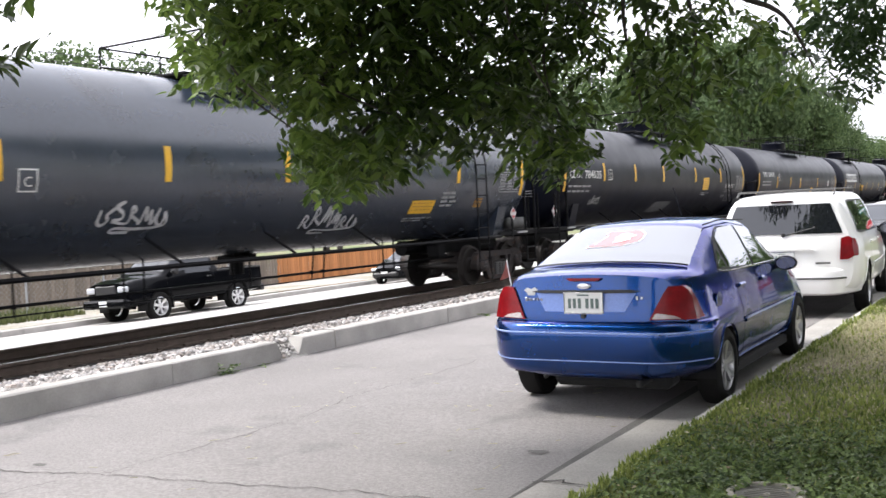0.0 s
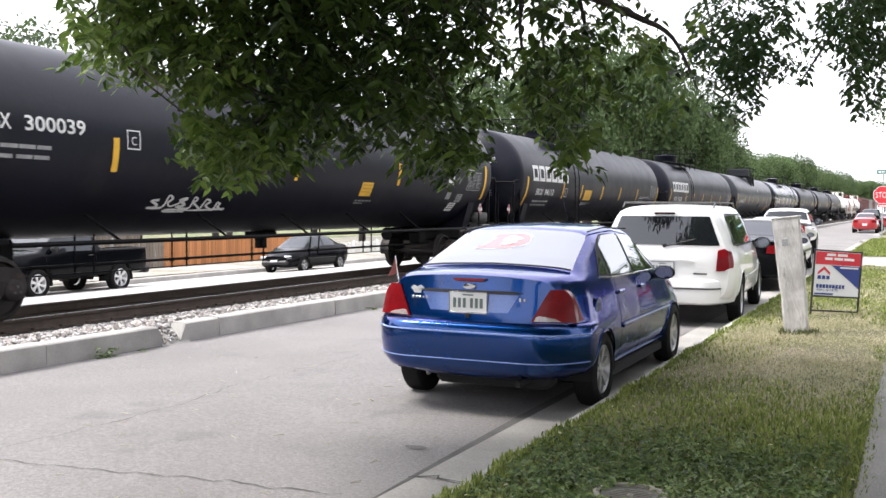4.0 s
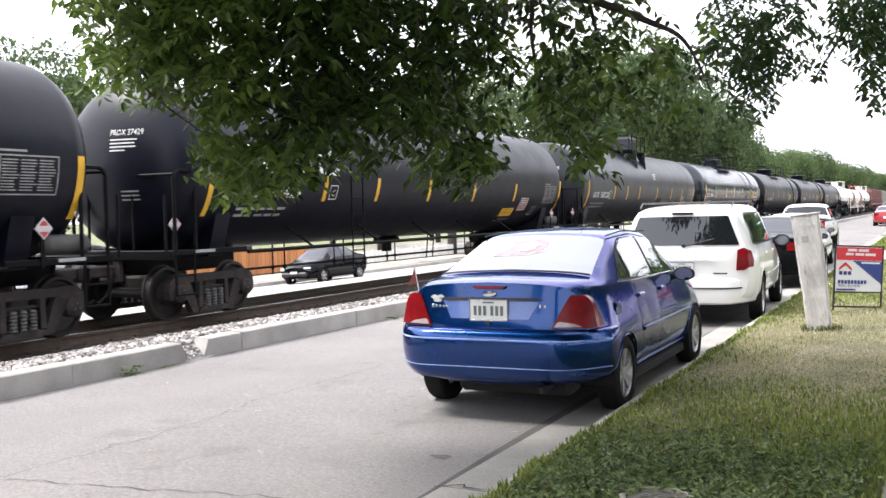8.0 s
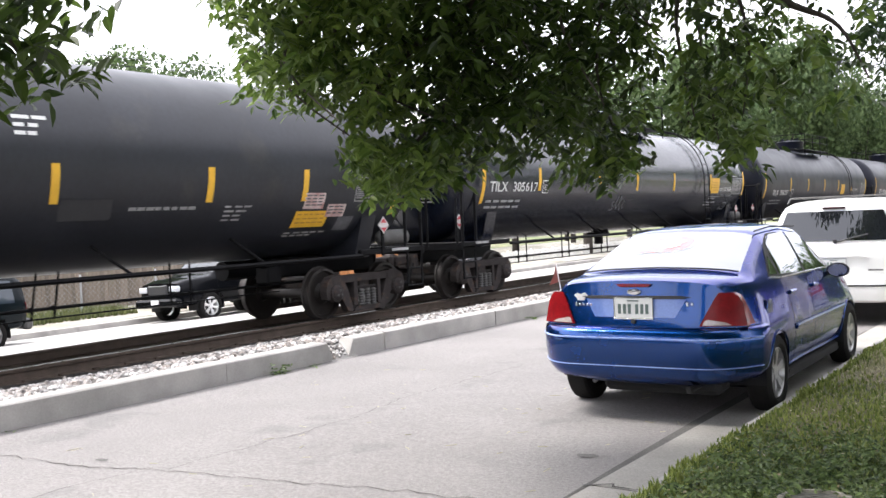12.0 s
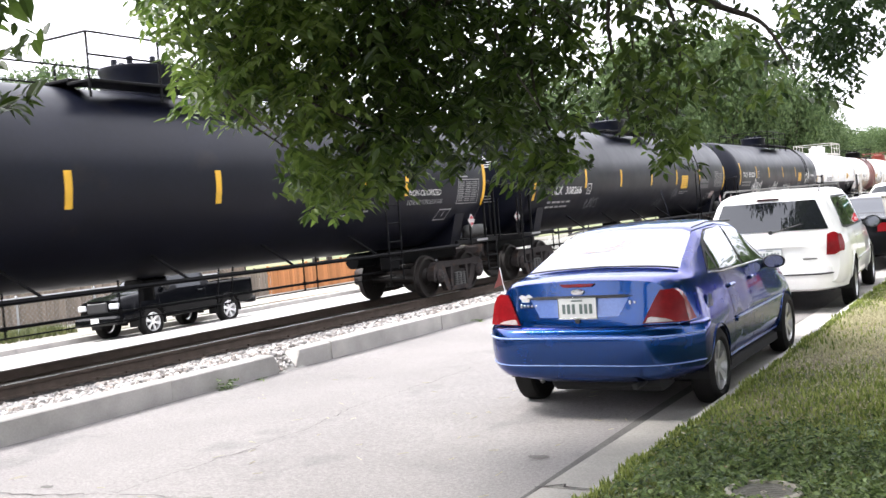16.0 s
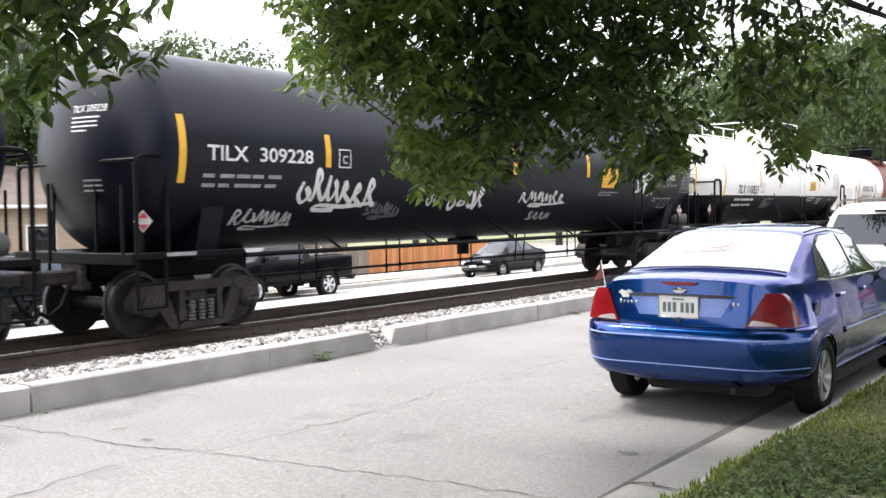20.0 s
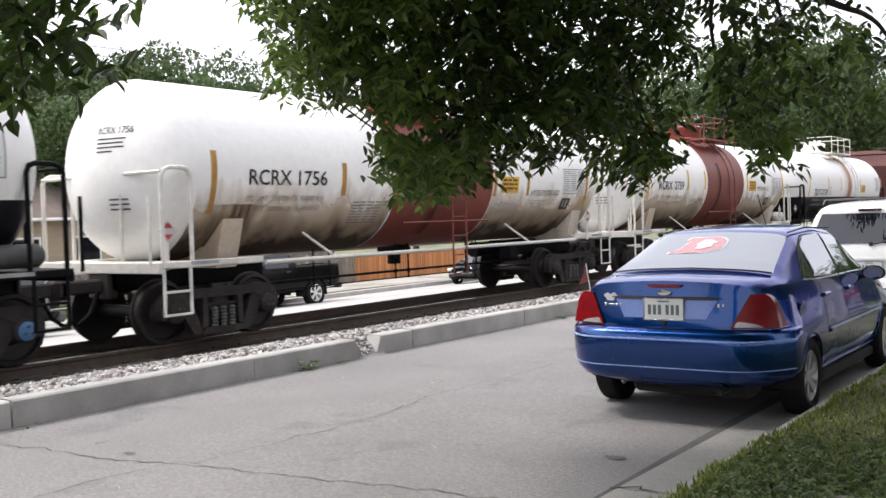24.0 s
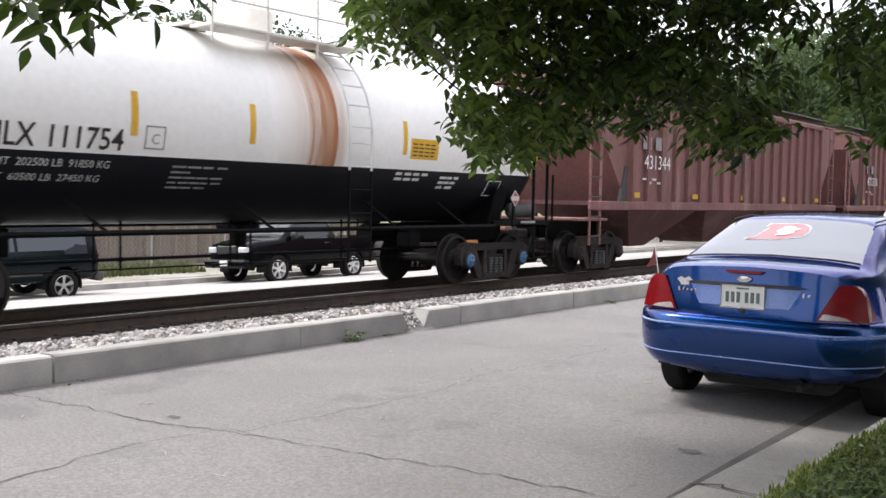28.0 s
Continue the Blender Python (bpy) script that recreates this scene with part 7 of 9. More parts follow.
    part("rear_wiper", Build().box((0.22, q[1] + 0.012, 1.13), (0.42, 0.015, 0.016), 0.004, m=Matrix.Rotation(-0.25, 3, "Y")).lathe([(0, 0.03), (-0.03, 0.025), (-0.03, 0.001)], 10, "y", (0.02, q[1] + 0.02, 1.09)), TRIM, c.ob)
    c.mirror(3.35, 1.05, TRIM, (0.26, 0.1, 0.19), 0.16)
    c.door_lines((1.38, 2.45, 3.4), 0.34, 1.05)
    c.side_strip("side_moulding", 1.4, 3.5, 0.6, 0.06, WHITE_PAINT, 0.02)
    c.handles((1.55, 2.62), 0.93, WHITE_PAINT)
    part("exhaust", Build().rod((-0.5, -0.02, 0.3), (-0.5, 0.6, 0.3), 0.03, 10), TRIM, c.ob)
    part("floor_pan", Build().box((0, 2.4, 0.3), (1.5, 4.2, 0.06), 0.02), TRIM, c.ob)
    part("badge_bar", Build().box((0.5, c.on_tail(0.5, 0.72, 0.01)[1], 0.72), (0.18, 0.006, 0.02)), GREY_STEEL, c.ob)
    return c


GLASS_DARK_SOLID = gloss_pane("tinted_rear_glass", (0.010, 0.012, 0.015), 0.05)
minivan()


def small_car(name, label, paint, m, rows=None, wheels=(0.85, 3.45), wr=0.3, dark=True, tail="sedan", h=1.40, group=""):
    """A plainer car for the further ranks of parked vehicles."""
    k = h / 1.40
    rows = rows or [(0.00, 0.30, 0.64, 0.62, 0.74, 0.92, 0.66, 0.97 * k, 0.56), (0.12, 0.25, 0.72, 0.60, 0.80, 0.95, 0.72, 1.0 * k, 0.62), (0.65, 0.22, 0.79, 0.60, 0.835, 0.95, 0.74, 1.03 * k, 0.64),
                    (1.35, 0.2, 0.79, 0.58, 0.84, 0.93, 0.76, 1.34 * k, 0.54), (2.0, 0.2, 0.79, 0.58, 0.84, 0.92, 0.76, 1.37 * k, 0.55), (2.5, 0.2, 0.79, 0.58, 0.84, 0.91, 0.76, 1.33 * k, 0.54),
                    (3.2, 0.21, 0.79, 0.56, 0.83, 0.9, 0.74, 0.93 * k, 0.64), (3.9, 0.22, 0.77, 0.54, 0.80, 0.76, 0.68, 0.8 * k, 0.56), (4.3, 0.28, 0.66, 0.48, 0.68, 0.6, 0.56, 0.64 * k, 0.42)]
    c = Vehicle(name, label, "car", rows, paint, m, wheels, wr, bow_back=0.16, crown=0.03, step=0.08, group=group)
    roof0, roof1 = rows[3][0], rows[-4][0]
    c.region("rear_window", GLASS_DARK_SOLID, lambda sp, y, x, z, s: sp in (4, 5) and rows[2][0] + 0.06 < y < roof0 - 0.06)
    c.region("windshield", GLASS_DARK_SOLID, lambda sp, y, x, z, s: sp in (4, 5) and rows[-4][0] + 0.06 < y < rows[-3][0] - 0.05)
    mid = (roof0 + roof1) / 2
    c.region("side_window", GLASS_DARK_SOLID, lambda sp, y, x, z, s: sp == 3 and (roof0 - 0.25 < y < mid - 0.04 or mid + 0.04 < y < roof1 + 0.3) and rows[4][5] + 0.05 < z < rows[4][7] - 0.06)
    c.make()
    for s in (-1, 1):
        c.tail_shape("tail_lamp", [(s * 0.44, 0.74), (s * 0.44, 0.9), (s * 0.72, 0.9), (s * 0.74, 0.74)], TAIL_RED, e=0.014, thick=0.03)
        y = c.L
        p = c.bend(s * 0.52, y, 0.6)
        part("headlamp", Build().box((s * 0.52, p[1] - 0.05, 0.62), (0.3, 0.16, 0.12), 0.03), HEAD_LENS, c.ob)
    c.plate(0.6, 0.04, bars=False)
    part("front_plate", Build().box((0, c.L + 0.01, 0.46), (0.305, 0.02, 0.152), 0.003), PLATE_WHITE, c.ob)
    part("front_bumper", Build().box((0, c.L - 0.1, 0.42), (1.15, 0.26, 0.18), 0.06), TRIM if paint is not RED_PAINT else paint, c.ob)
    c.mirror(rows[-3][0] - 0.3, 0.92, TRIM, (0.18, 0.09, 0.13), 0.1)
    c.door_lines((roof0 - 0.1, mid, rows[-3][0]), 0.3, 0.9)
    c.side_strip("side_moulding", 1.2, 3.2, 0.55, 0.05, TRIM, 0.015)
    return c


small_car("dark_sedan", "dark red-tailed black sedan parked beyond the minivan", BLACK_PAINT, pose(-3.05, 20.0, 0), group="cars along the kerb")
small_car("white_sedan", "white compact car between the parked cars", WHITE_PAINT, pose(-3.4, 25.4, 0), group="cars along the kerb")
small_car("red_sedan", "bright red sedan parked past the junction", RED_PAINT, pose(-3.3, 74.6, 0), group="cars along the kerb")
small_car("grey_suv", "dark suv parked ahead of the red car", NAVY_PAINT, pose(-3.2, 80.5, 0), h=1.7, group="cars along the kerb")
small_car("red_car_far", "red car far down the street", RED_PAINT, pose(-2.9, 88, 0), group="cars along the kerb")
small_car("white_car_far", "white car far down the street", WHITE_PAINT, pose(-2.8, 95, 0), group="cars along the kerb")
small_car("black_sedan", "black four-door sedan parked on the back street", BLACK_PAINT, pose(-21.8, 35.6, -1.0, 0, 2.5, 180), group="cars on the back street", h=1.42)


def pickup(name, label, paint, m, dims, cab_glass, facing_lamps=True, group="", chrome=False, quad=False):
    """A pickup truck: cab, open bed with inner walls, tailgate and bumpers."""
    Lg, wid, bed, roof0, roof1, cowl, zr, belt, wr, wheels = dims
    w = wid / 2
    rows = [(0.0, 0.55, w * 0.9, 0.8, w * 0.94, belt, w * 0.93, belt + 0.03, w * 0.9), (0.1, 0.5, w * 0.95, 0.8, w * 0.97, belt, w * 0.95, belt + 0.03, w * 0.92), (bed - 0.05, 0.45, w * 0.97, 0.8, w, belt, w * 0.96, belt + 0.03, w * 0.93),
            (bed + 0.02, 0.45, w * 0.97, 0.8, w, belt, w * 0.96, zr - 0.1, w * 0.76), (roof0, 0.45, w * 0.97, 0.8, w, belt, w * 0.96, zr, w * 0.74), (roof1, 0.45, w * 0.97, 0.8, w, belt, w * 0.96, zr, w * 0.74),
            (cowl, 0.45, w * 0.97, 0.8, w, belt - 0.02, w * 0.94, belt + 0.04, w * 0.84), (Lg - 0.4, 0.45, w * 0.96, 0.75, w * 0.98, belt - 0.08, w * 0.88, belt - 0.02, w * 0.78), (Lg, 0.5, w * 0.86, 0.7, w * 0.88, belt - 0.2, w * 0.8, belt - 0.12, w * 0.7)]
    c = Vehicle(name, label, "pickup truck", rows, paint, m, wheels, wr, rim_mat=CHROME_RIM, rim_spokes=6, arch=0.09, bow_back=0.03, bow_front=0.22, lean=0.0, crown=0.04, step=0.08, group=group)
    c.region("windshield", cab_glass, lambda sp, y, x, z, s: sp in (4, 5) and roof1 + 0.06 < y < cowl - 0.08)
    c.region("back_window", cab_glass, lambda sp, y, x, z, s: sp in (4, 5) and bed - 0.02 < y < bed + 0.12 and z > belt + 0.1)
    c.region("side_window", cab_glass, lambda sp, y, x, z, s: sp == 3 and bed + 0.12 < y < roof1 + 0.42 and belt + 0.06 < z < zr - 0.1)
    c.make(cut_top=lambda sp, y, x, z: sp in (4, 5) and 0.08 < y < bed - 0.1)
    inner = Build()
    wi = w * 0.86
    inner.add([(-wi, 0.1, belt), (wi, 0.1, belt), (wi, bed - 0.12, belt), (-wi, bed - 0.12, belt), (-wi, 0.1, 0.72), (wi, 0.1, 0.72), (wi, bed - 0.12, 0.72), (-wi, bed - 0.12, 0.72)],
              [(4, 5, 6, 7), (0, 1, 5, 4), (1, 2, 6, 5), (2, 3, 7, 6), (3, 0, 4, 7)])
    part("bed_liner", inner, TRIM, c.ob)
    for s in (-1, 1):
        part("bed_rail", Build().box((s * w * 0.915, bed / 2, belt + 0.02), (0.12, bed - 0.1, 0.05), 0.015), TRIM, c.ob)
        c.tail_shape("tail_lamp", [(s * w * 0.74, 0.82), (s * w * 0.74, 1.08), (s * w * 0.92, 1.08), (s * w * 0.92, 0.82)], TAIL_RED, e=0.012, thick=0.03)
        p = c.bend(s * w * 0.62, Lg, 0.8)
        part("headlamp", Build().box((s * w * 0.62, p[1] - 0.04, belt - 0.26), (0.34, 0.2, 0.16), 0.03), HEAD_LENS, c.ob)
    c.tail_shape("tailgate", [(-w * 0.7, 0.72), (-w * 0.7, belt), (w * 0.7, belt), (w * 0.7, 0.72)], paint, e=0.02, thick=0.0)
    c.tail_shape("tailgate_grip", [(-0.12, belt - 0.14), (-0.12, belt - 0.08), (0.12, belt - 0.08), (0.12, belt - 0.14)], TRIM, e=0.024, thick=0.0)
    bm_ = CHROME if chrome else TRIM
    part("rear_bumper", Build().box((0, -0.06, 0.58), (wid * 0.9, 0.2, 0.2), 0.04), bm_, c.ob)
    part("front_bumper", Build().box((0, Lg - 0.02, 0.58), (wid * 0.88, 0.24, 0.24), 0.06), paint, c.ob)
    part("grille", Build().box((0, Lg - 0.04, belt - 0.28), (0.8, 0.12, 0.3), 0.04), TRIM, c.ob)
    part("front_plate", Build().box((0, Lg + 0.11, 0.6), (0.305, 0.02, 0.152), 0.003), PLATE_WHITE, c.ob)
    c.mirror(cowl - 0.35, belt + 0.12, TRIM, (0.24, 0.1, 0.24), 0.16)
    c.door_lines((bed + 0.1, cowl - 0.1), 0.5, belt)
    c.handles((bed + 0.3,), belt - 0.12, TRIM)
    part("chassis", Build().box((0, Lg / 2, 0.5), (wid * 0.5, Lg * 0.85, 0.12), 0.03), TRIM, c.ob)
    return c


pickup("white_pickup", "white pickup truck parked at the kerb", WHITE_PAINT, pose(-4.15, 34.6, 0), (5.0, 1.78, 1.95, 2.35, 3.0, 3.75, 1.60, 1.05, 0.36, (1.05, 3.95)), GLASS_DARK_SOLID, group="cars along the kerb")
pickup("black_pickup", "black full-size pickup truck on the back street", BLACK_PAINT, pose(-22.05, 23.68, -1.0, 0, 2.5, 180), (5.25, 2.0, 2.0, 2.45, 3.2, 4.0, 1.92, 1.22, 0.40, (1.15, 4.2)), GLASS_DARK_SOLID, group="cars on the back street", chrome=False)


def suv():
    rows = [(0.0, 0.5, 0.78, 0.75, 0.86, 1.08, 0.84, 1.60, 0.66), (0.1, 0.46, 0.84, 0.75, 0.9, 1.08, 0.88, 1.68, 0.68), (0.6, 0.42, 0.88, 0.75, 0.93, 1.08, 0.9, 1.73, 0.68), (2.4, 0.42, 0.88, 0.75, 0.93, 1.06, 0.9, 1.73, 0.68),
            (2.8, 0.42, 0.88, 0.75, 0.93, 1.06, 0.9, 1.68, 0.66), (3.5, 0.42, 0.88, 0.75, 0.92, 1.06, 0.86, 1.12, 0.78), (4.4, 0.44, 0.86, 0.7, 0.88, 0.96, 0.8, 1.02, 0.7), (4.75, 0.48, 0.76, 0.66, 0.78, 0.8, 0.7, 0.86, 0.6)]
    c = Vehicle("suv", "dark green-blue sport utility vehicle on the back street", "car", rows, NAVY_PAINT, pose(-22.1, 13.9, -0.98, 0, -2.5, 180), (0.95, 3.75), 0.37, arch=0.08, bow_back=0.08, lean=0.1, lean_from=1.0, step=0.08, group="cars on the back street")
    c.region("windshield", GLASS_DARK_SOLID, lambda sp, y, x, z, s: sp in (4, 5) and 2.85 < y < 3.4)
    c.region("side_window", GLASS_TINT, lambda sp, y, x, z, s: sp == 3 and (0.3 < y < 1.15 or 1.22 < y < 2.05 or 2.12 < y < 3.0) and 1.14 < z < 1.6)
    c.make()
    c.tail_shape("rear_window", [(-0.66, 1.14), (-0.6, 1.54), (0.6, 1.54), (0.66, 1.14)], GLASS_TINT, e=0.012, thick=0.01)
    for s in (-1, 1):
        c.tail_shape("tail_lamp", [(s * 0.7, 0.8), (s * 0.7, 1.08), (s * 0.84, 1.08), (s * 0.84, 0.8)], TAIL_RED, e=0.016, thick=0.04)
        part("headlamp", Build().box((s * 0.58, 4.62, 0.85), (0.3, 0.2, 0.14), 0.03), HEAD_LENS, c.ob)
    part("rear_bumper", Build().box((0, -0.02, 0.56), (1.72, 0.24, 0.26), 0.06), GREY_STEEL, c.ob)
    part("front_bumper", Build().box((0, 4.72, 0.58), (1.6, 0.22, 0.26), 0.06), GREY_STEEL, c.ob)
    c.side_strip("cladding", 1.5, 3.2, 0.58, 0.2, GREY_STEEL, 0.015)
    c.mirror(3.05, 1.15, TRIM, (0.22, 0.1, 0.16), 0.12)
    c.door_lines((1.18, 2.08, 3.15), 0.48, 1.1)
    return c


GLASS_TINT = gloss_pane("reflective_blue_glass", (0.02, 0.03, 0.04), 0.06)
suv()

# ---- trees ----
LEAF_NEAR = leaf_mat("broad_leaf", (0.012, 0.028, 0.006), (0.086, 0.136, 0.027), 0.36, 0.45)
# brighter copy of the same leaf, with the light put into its colour
LEAF_LIT = leaf_mat("lit_leaf", (0.034, 0.07, 0.012), (0.165, 0.235, 0.052), 0.34, 0.5)
LEAF_FAR = leaf_mat("far_foliage", (0.065, 0.11, 0.04), (0.15, 0.21, 0.085), 0.6)
LEAF_DARK = leaf_mat("dark_foliage", (0.02, 0.045, 0.014), (0.06, 0.105, 0.03), 0.6)
LEAF_HEDGE = leaf_mat("hedge_leaf", (0.10, 0.15, 0.05), (0.22, 0.29, 0.11), 0.6)
BARK = surf("grey_brown_bark", (0.05, 0.042, 0.035), 0.9, var=0.35, scale=3, bump=0.8, fine=25, stretch=(3, 3, 0.6))
EYE0 = Vector((0, 0, 1.6))


def toward(azimuth, elevation, d):
    a, e = radians(azimuth), radians(elevation)
    return EYE0 + Vector((-math.sin(a) * math.cos(e), math.cos(a) * math.cos(e), math.sin(e))) * d


LEAF_SHAPE = np.array([(0, 0, 0), (0.2, 0.28, 0.05), (-0.2, 0.28, 0.05), (0.18, 0.58, 0.03), (-0.18, 0.58, 0.03), (0, 1.0, -0.06), (0, 0.44, -0.02)])
LEAF_FACES = np.array([(0, 1, 6), (1, 3, 6), (3, 5, 6), (5, 4, 6), (4, 2, 6), (2, 0, 6)])


def leaf_cloud(name, spots, rng, size, per, mat, parent=None, droop=0.55, spread=0.17, gaps=None):
    """Sprays of pointed leaflets, each spray on its own drooping twig, joined into one mesh."""
    vs, fs, k = [], [], 0
    for p in spots:
        a = rng.random() * 6.283
        tw = np.array([math.cos(a), math.sin(a), -droop * (0.4 + rng.random())])
        tw /= np.linalg.norm(tw)
        side = np.cross(tw, (0, 0, 1.0))
        side /= np.linalg.norm(side) + 1e-9
        up = np.cross(side, tw)
        for j in range(per):
            f = (j + 0.5) / per
            s = size * (0.65 + 0.6 * rng.random())
            sg = 1 if j % 2 else -1
            if j == per - 1:
                sg = 0
            d = tw * (0.55 + 0.4 * (sg == 0)) + side * sg * (0.75 + 0.3 * rng.random()) + np.array([0, 0, -0.35 - 0.6 * rng.random()]) * droop + rng.normal(0, 0.22, 3)
            d /= np.linalg.norm(d)
            n = up + rng.normal(0, 0.45, 3)
            r = np.cross(d, n)
            r /= np.linalg.norm(r) + 1e-9
            n = np.cross(r, d)
            base = np.asarray(p) + tw * (f - 0.5) * spread * 2
            if gaps is not None and (((base + d * s * 0.5)[None, :] - gaps[:, :3]) ** 2).sum(1).min() < 0.0009:
                continue
            vs.append(base + (LEAF_SHAPE[:, :1] * r + LEAF_SHAPE[:, 1:2] * d + LEAF_SHAPE[:, 2:] * n) * s)
            fs.append(LEAF_FACES + 7 * k)
            k += 1
    me = bpy.data.meshes.new(name)
    me.from_pydata(np.concatenate(vs).tolist(), [], np.concatenate(fs).tolist())
    me.materials.append(mat)
    return tagged(part(name, me, mat, parent), kind="stuff")


def limb(parent, pts, r0, r1, name="limb"):
    b = Build()
    pts = [Vector(p) for p in pts]
    # a smooth bend through the points
    fine = []
    for i in range(len(pts) - 1):
        p0, p1, p2, p3 = pts[max(0, i - 1)], pts[i], pts[i + 1], pts[min(len(pts) - 1, i + 2)]
        for k in range(5):
            t = k / 5
            fine.append(0.5 * ((2 * p1) + (p2 - p0) * t + (2 * p0 - 5 * p1 + 4 * p2 - p3) * t * t + (3 * p1 - p0 - 3 * p2 + p3) * t ** 3))
    fine.append(pts[-1])
    n = len(fine)
    for k in range(n - 1):
        ra, rb = r0 + (r1 - r0) * k / (n - 1), r0 + (r1 - r0) * (k + 1) / (n - 1)
        b.rod(fine[k], fine[k + 1], ra, 8 if r0 > 0.03 else 5, rb, caps=False)
    return part(name, b, BARK, parent, smooth=60)


def shade_tree():
    """The street tree whose boughs hang over the verge and the road."""
    t = thing("shade_tree", "large broad-leaved street tree with low hanging boughs", "tree")
    rng = np.random.default_rng(11)
    limb(t, [(-1.2, -1.6, 0.05), (-1.22, -1.55, 1.6), (-1.15, -1.35, 3.0)], 0.30, 0.21, "trunk")
    crotch = (-1.15, -1.35, 3.0)
    limb(t, [crotch, (-1.4, 0.6, 4.2), toward(25, 30, 3.6), toward(23.4, 18.0, 4.8), toward(22.9, 13.9, 5.3), toward(20.8, 12.6, 5.5), toward(17.8, 11.8, 5.7)], 0.085, 0.032)
    limb(t, [toward(17.8, 11.8, 5.7), toward(14.6, 10.4, 5.9), toward(12.6, 9.2, 6.0), toward(11.2, 6.4, 6.0)], 0.026, 0.005)
    limb(t, [toward(22.9, 13.9, 5.3), toward(25.2, 13.3, 5.4), toward(27.6, 13.6, 5.5), toward(30.5, 12.0, 5.9)], 0.04, 0.012)
    limb(t, [toward(20.8, 12.6, 5.5), toward(21.0, 9.5, 5.9), toward(20.2, 5.0, 6.0)], 0.016, 0.005)
    limb(t, [toward(17.8, 11.8, 5.7), toward(17.2, 8.6, 6.0), toward(17.6, 5.0, 6.1)], 0.014, 0.004)
    limb(t, [toward(25, 19.0, 5.4), toward(30, 13.6, 6.0), toward(36, 9.5, 6.3), toward(40, 5.0, 6.4)], 0.05, 0.01)
    limb(t, [toward(30, 13.6, 6.0), toward(34, 6.5, 6.1), toward(38.5, 2.0, 6.0)], 0.028, 0.007)
    limb(t, [toward(24, 17.0, 5.6), toward(25.5, 8.0, 5.9), toward(24.0, 3.2, 6.0)], 0.014, 0.004)
    limb(t, [toward(20, 12.4, 6.2), toward(19.5, 7.0, 6.3), toward(18.8, 3.0, 6.3)], 0.014, 0.004)
    limb(t, [crotch, (-3.0, -0.8, 4.6), toward(70, 28, 4.0), toward(60, 13.5, 3.7), toward(56.5, 8.0, 3.7)], 0.05, 0.003)
    limb(t, [toward(62, 16, 3.7), toward(59, 10, 3.5), toward(58.8, 6.0, 3.5)], 0.008, 0.003)
    limb(t, [crotch, (0.2, 1.6, 5.0), toward(0, 24, 7.0), toward(3, 12, 9.0), toward(6, 6.5, 9.4)], 0.06, 0.006)
    limb(t, [toward(0, 24, 7.0), toward(-4, 13, 9.0), toward(-2, 8, 9.5)], 0.022, 0.005)
    for j in range(14):
        a = 20 + 25 * rng.random()
        e = 6 + 10 * rng.random()
        p = toward(a, e + 4, 5.6 + rng.random())
        limb(t, [p, p + Vector((rng.normal(0, 0.25), rng.normal(0, 0.25), -0.35)), p + Vector((rng.normal(0, 0.45), rng.normal(0, 0.4), -0.75))], 0.012, 0.004, "twig")
    AZ = [8.5, 10, 12.5, 14, 15.5, 17.5, 19, 20.0, 20.7, 22.7, 23.4, 25, 27, 29, 31, 33, 35, 36.2, 37.8, 39.2, 39.8, 43, 44.6, 45.6, 46.6]
    LOW = [8.0, 5.0, 4.4, 5.0, 5.2, 2.6, 1.9, 3.0, 8.0, 8.4, 1.8, 1.7, 2.6, 3.0, 3.3, 2.6, 2.2, 1.1, 0.8, 1.2, 6.6, 6.7, 7.2, 8.6, 12.0]
    hang, lit = [], []
    while len(hang) + len(lit) < 2420:
        a, e = rng.uniform(8.5, 46.6), rng.uniform(0, 17.5)
        low = float(np.interp(a, AZ, LOW)) + 0.5 * math.sin(a * 7.0) + 0.25
        if e < low or (10.0 < a < 14.2 and e > 9.2 + 0.25 * (a - 10)) or (a < 11 and e > 8.5) or (35.2 < a < 39.8 and 4.5 + (a - 36) * 0.1 < e < 5.9):
            continue
        clump = noise.noise(Vector((a * 0.55, e * 0.75, 2.0))) + 0.5 * noise.noise(Vector((a * 1.6, e * 1.9, 9.0)))
        dense = float(np.interp(a, [8.5, 15.5, 17.5, 20, 21.4, 22.3, 27, 31, 42, 46.6], [0.18, 0.34, 0.64, 0.58, 0.32, 0.44, 0.82, 0.92, 1.0, 0.6])) * (0.7 if a < 19.5 and e > 7.6 else 1.0)
        if clump < 0.12 - 0.55 * dense or rng.random() > dense * (0.7 if e < low + 2.2 else 1.0):
            continue
        p = tuple(toward(a, e, rng.uniform(5.3, 7.2)))
        # left side, lower fringe and some thin spots take the lit-coloured leaves
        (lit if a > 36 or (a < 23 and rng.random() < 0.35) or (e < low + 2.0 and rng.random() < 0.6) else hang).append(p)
    for k in range(160):
        hang.append(tuple(toward(rng.uniform(12, 46), rng.uniform(17.5, 24), rng.uniform(5.0, 7.0))))
    # small rifts right through the boughs, where the sky shines in
    rifts = []
    for k in range(1000):
        a, e = rng.uniform(10, 44) if k < 330 else rng.uniform(24, 38) if k < 470 else rng.normal(20.5, 4.5), rng.uniform(3, 17)
        rifts += [tuple(toward(a, e, d)) for d in np.arange(5.2, 7.4, 0.1)]
    rifts = np.array(rifts)
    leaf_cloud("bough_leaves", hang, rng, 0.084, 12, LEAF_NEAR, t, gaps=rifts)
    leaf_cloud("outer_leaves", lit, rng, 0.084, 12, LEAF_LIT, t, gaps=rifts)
    # thin sprays against the sky further along the pavement
    far = []
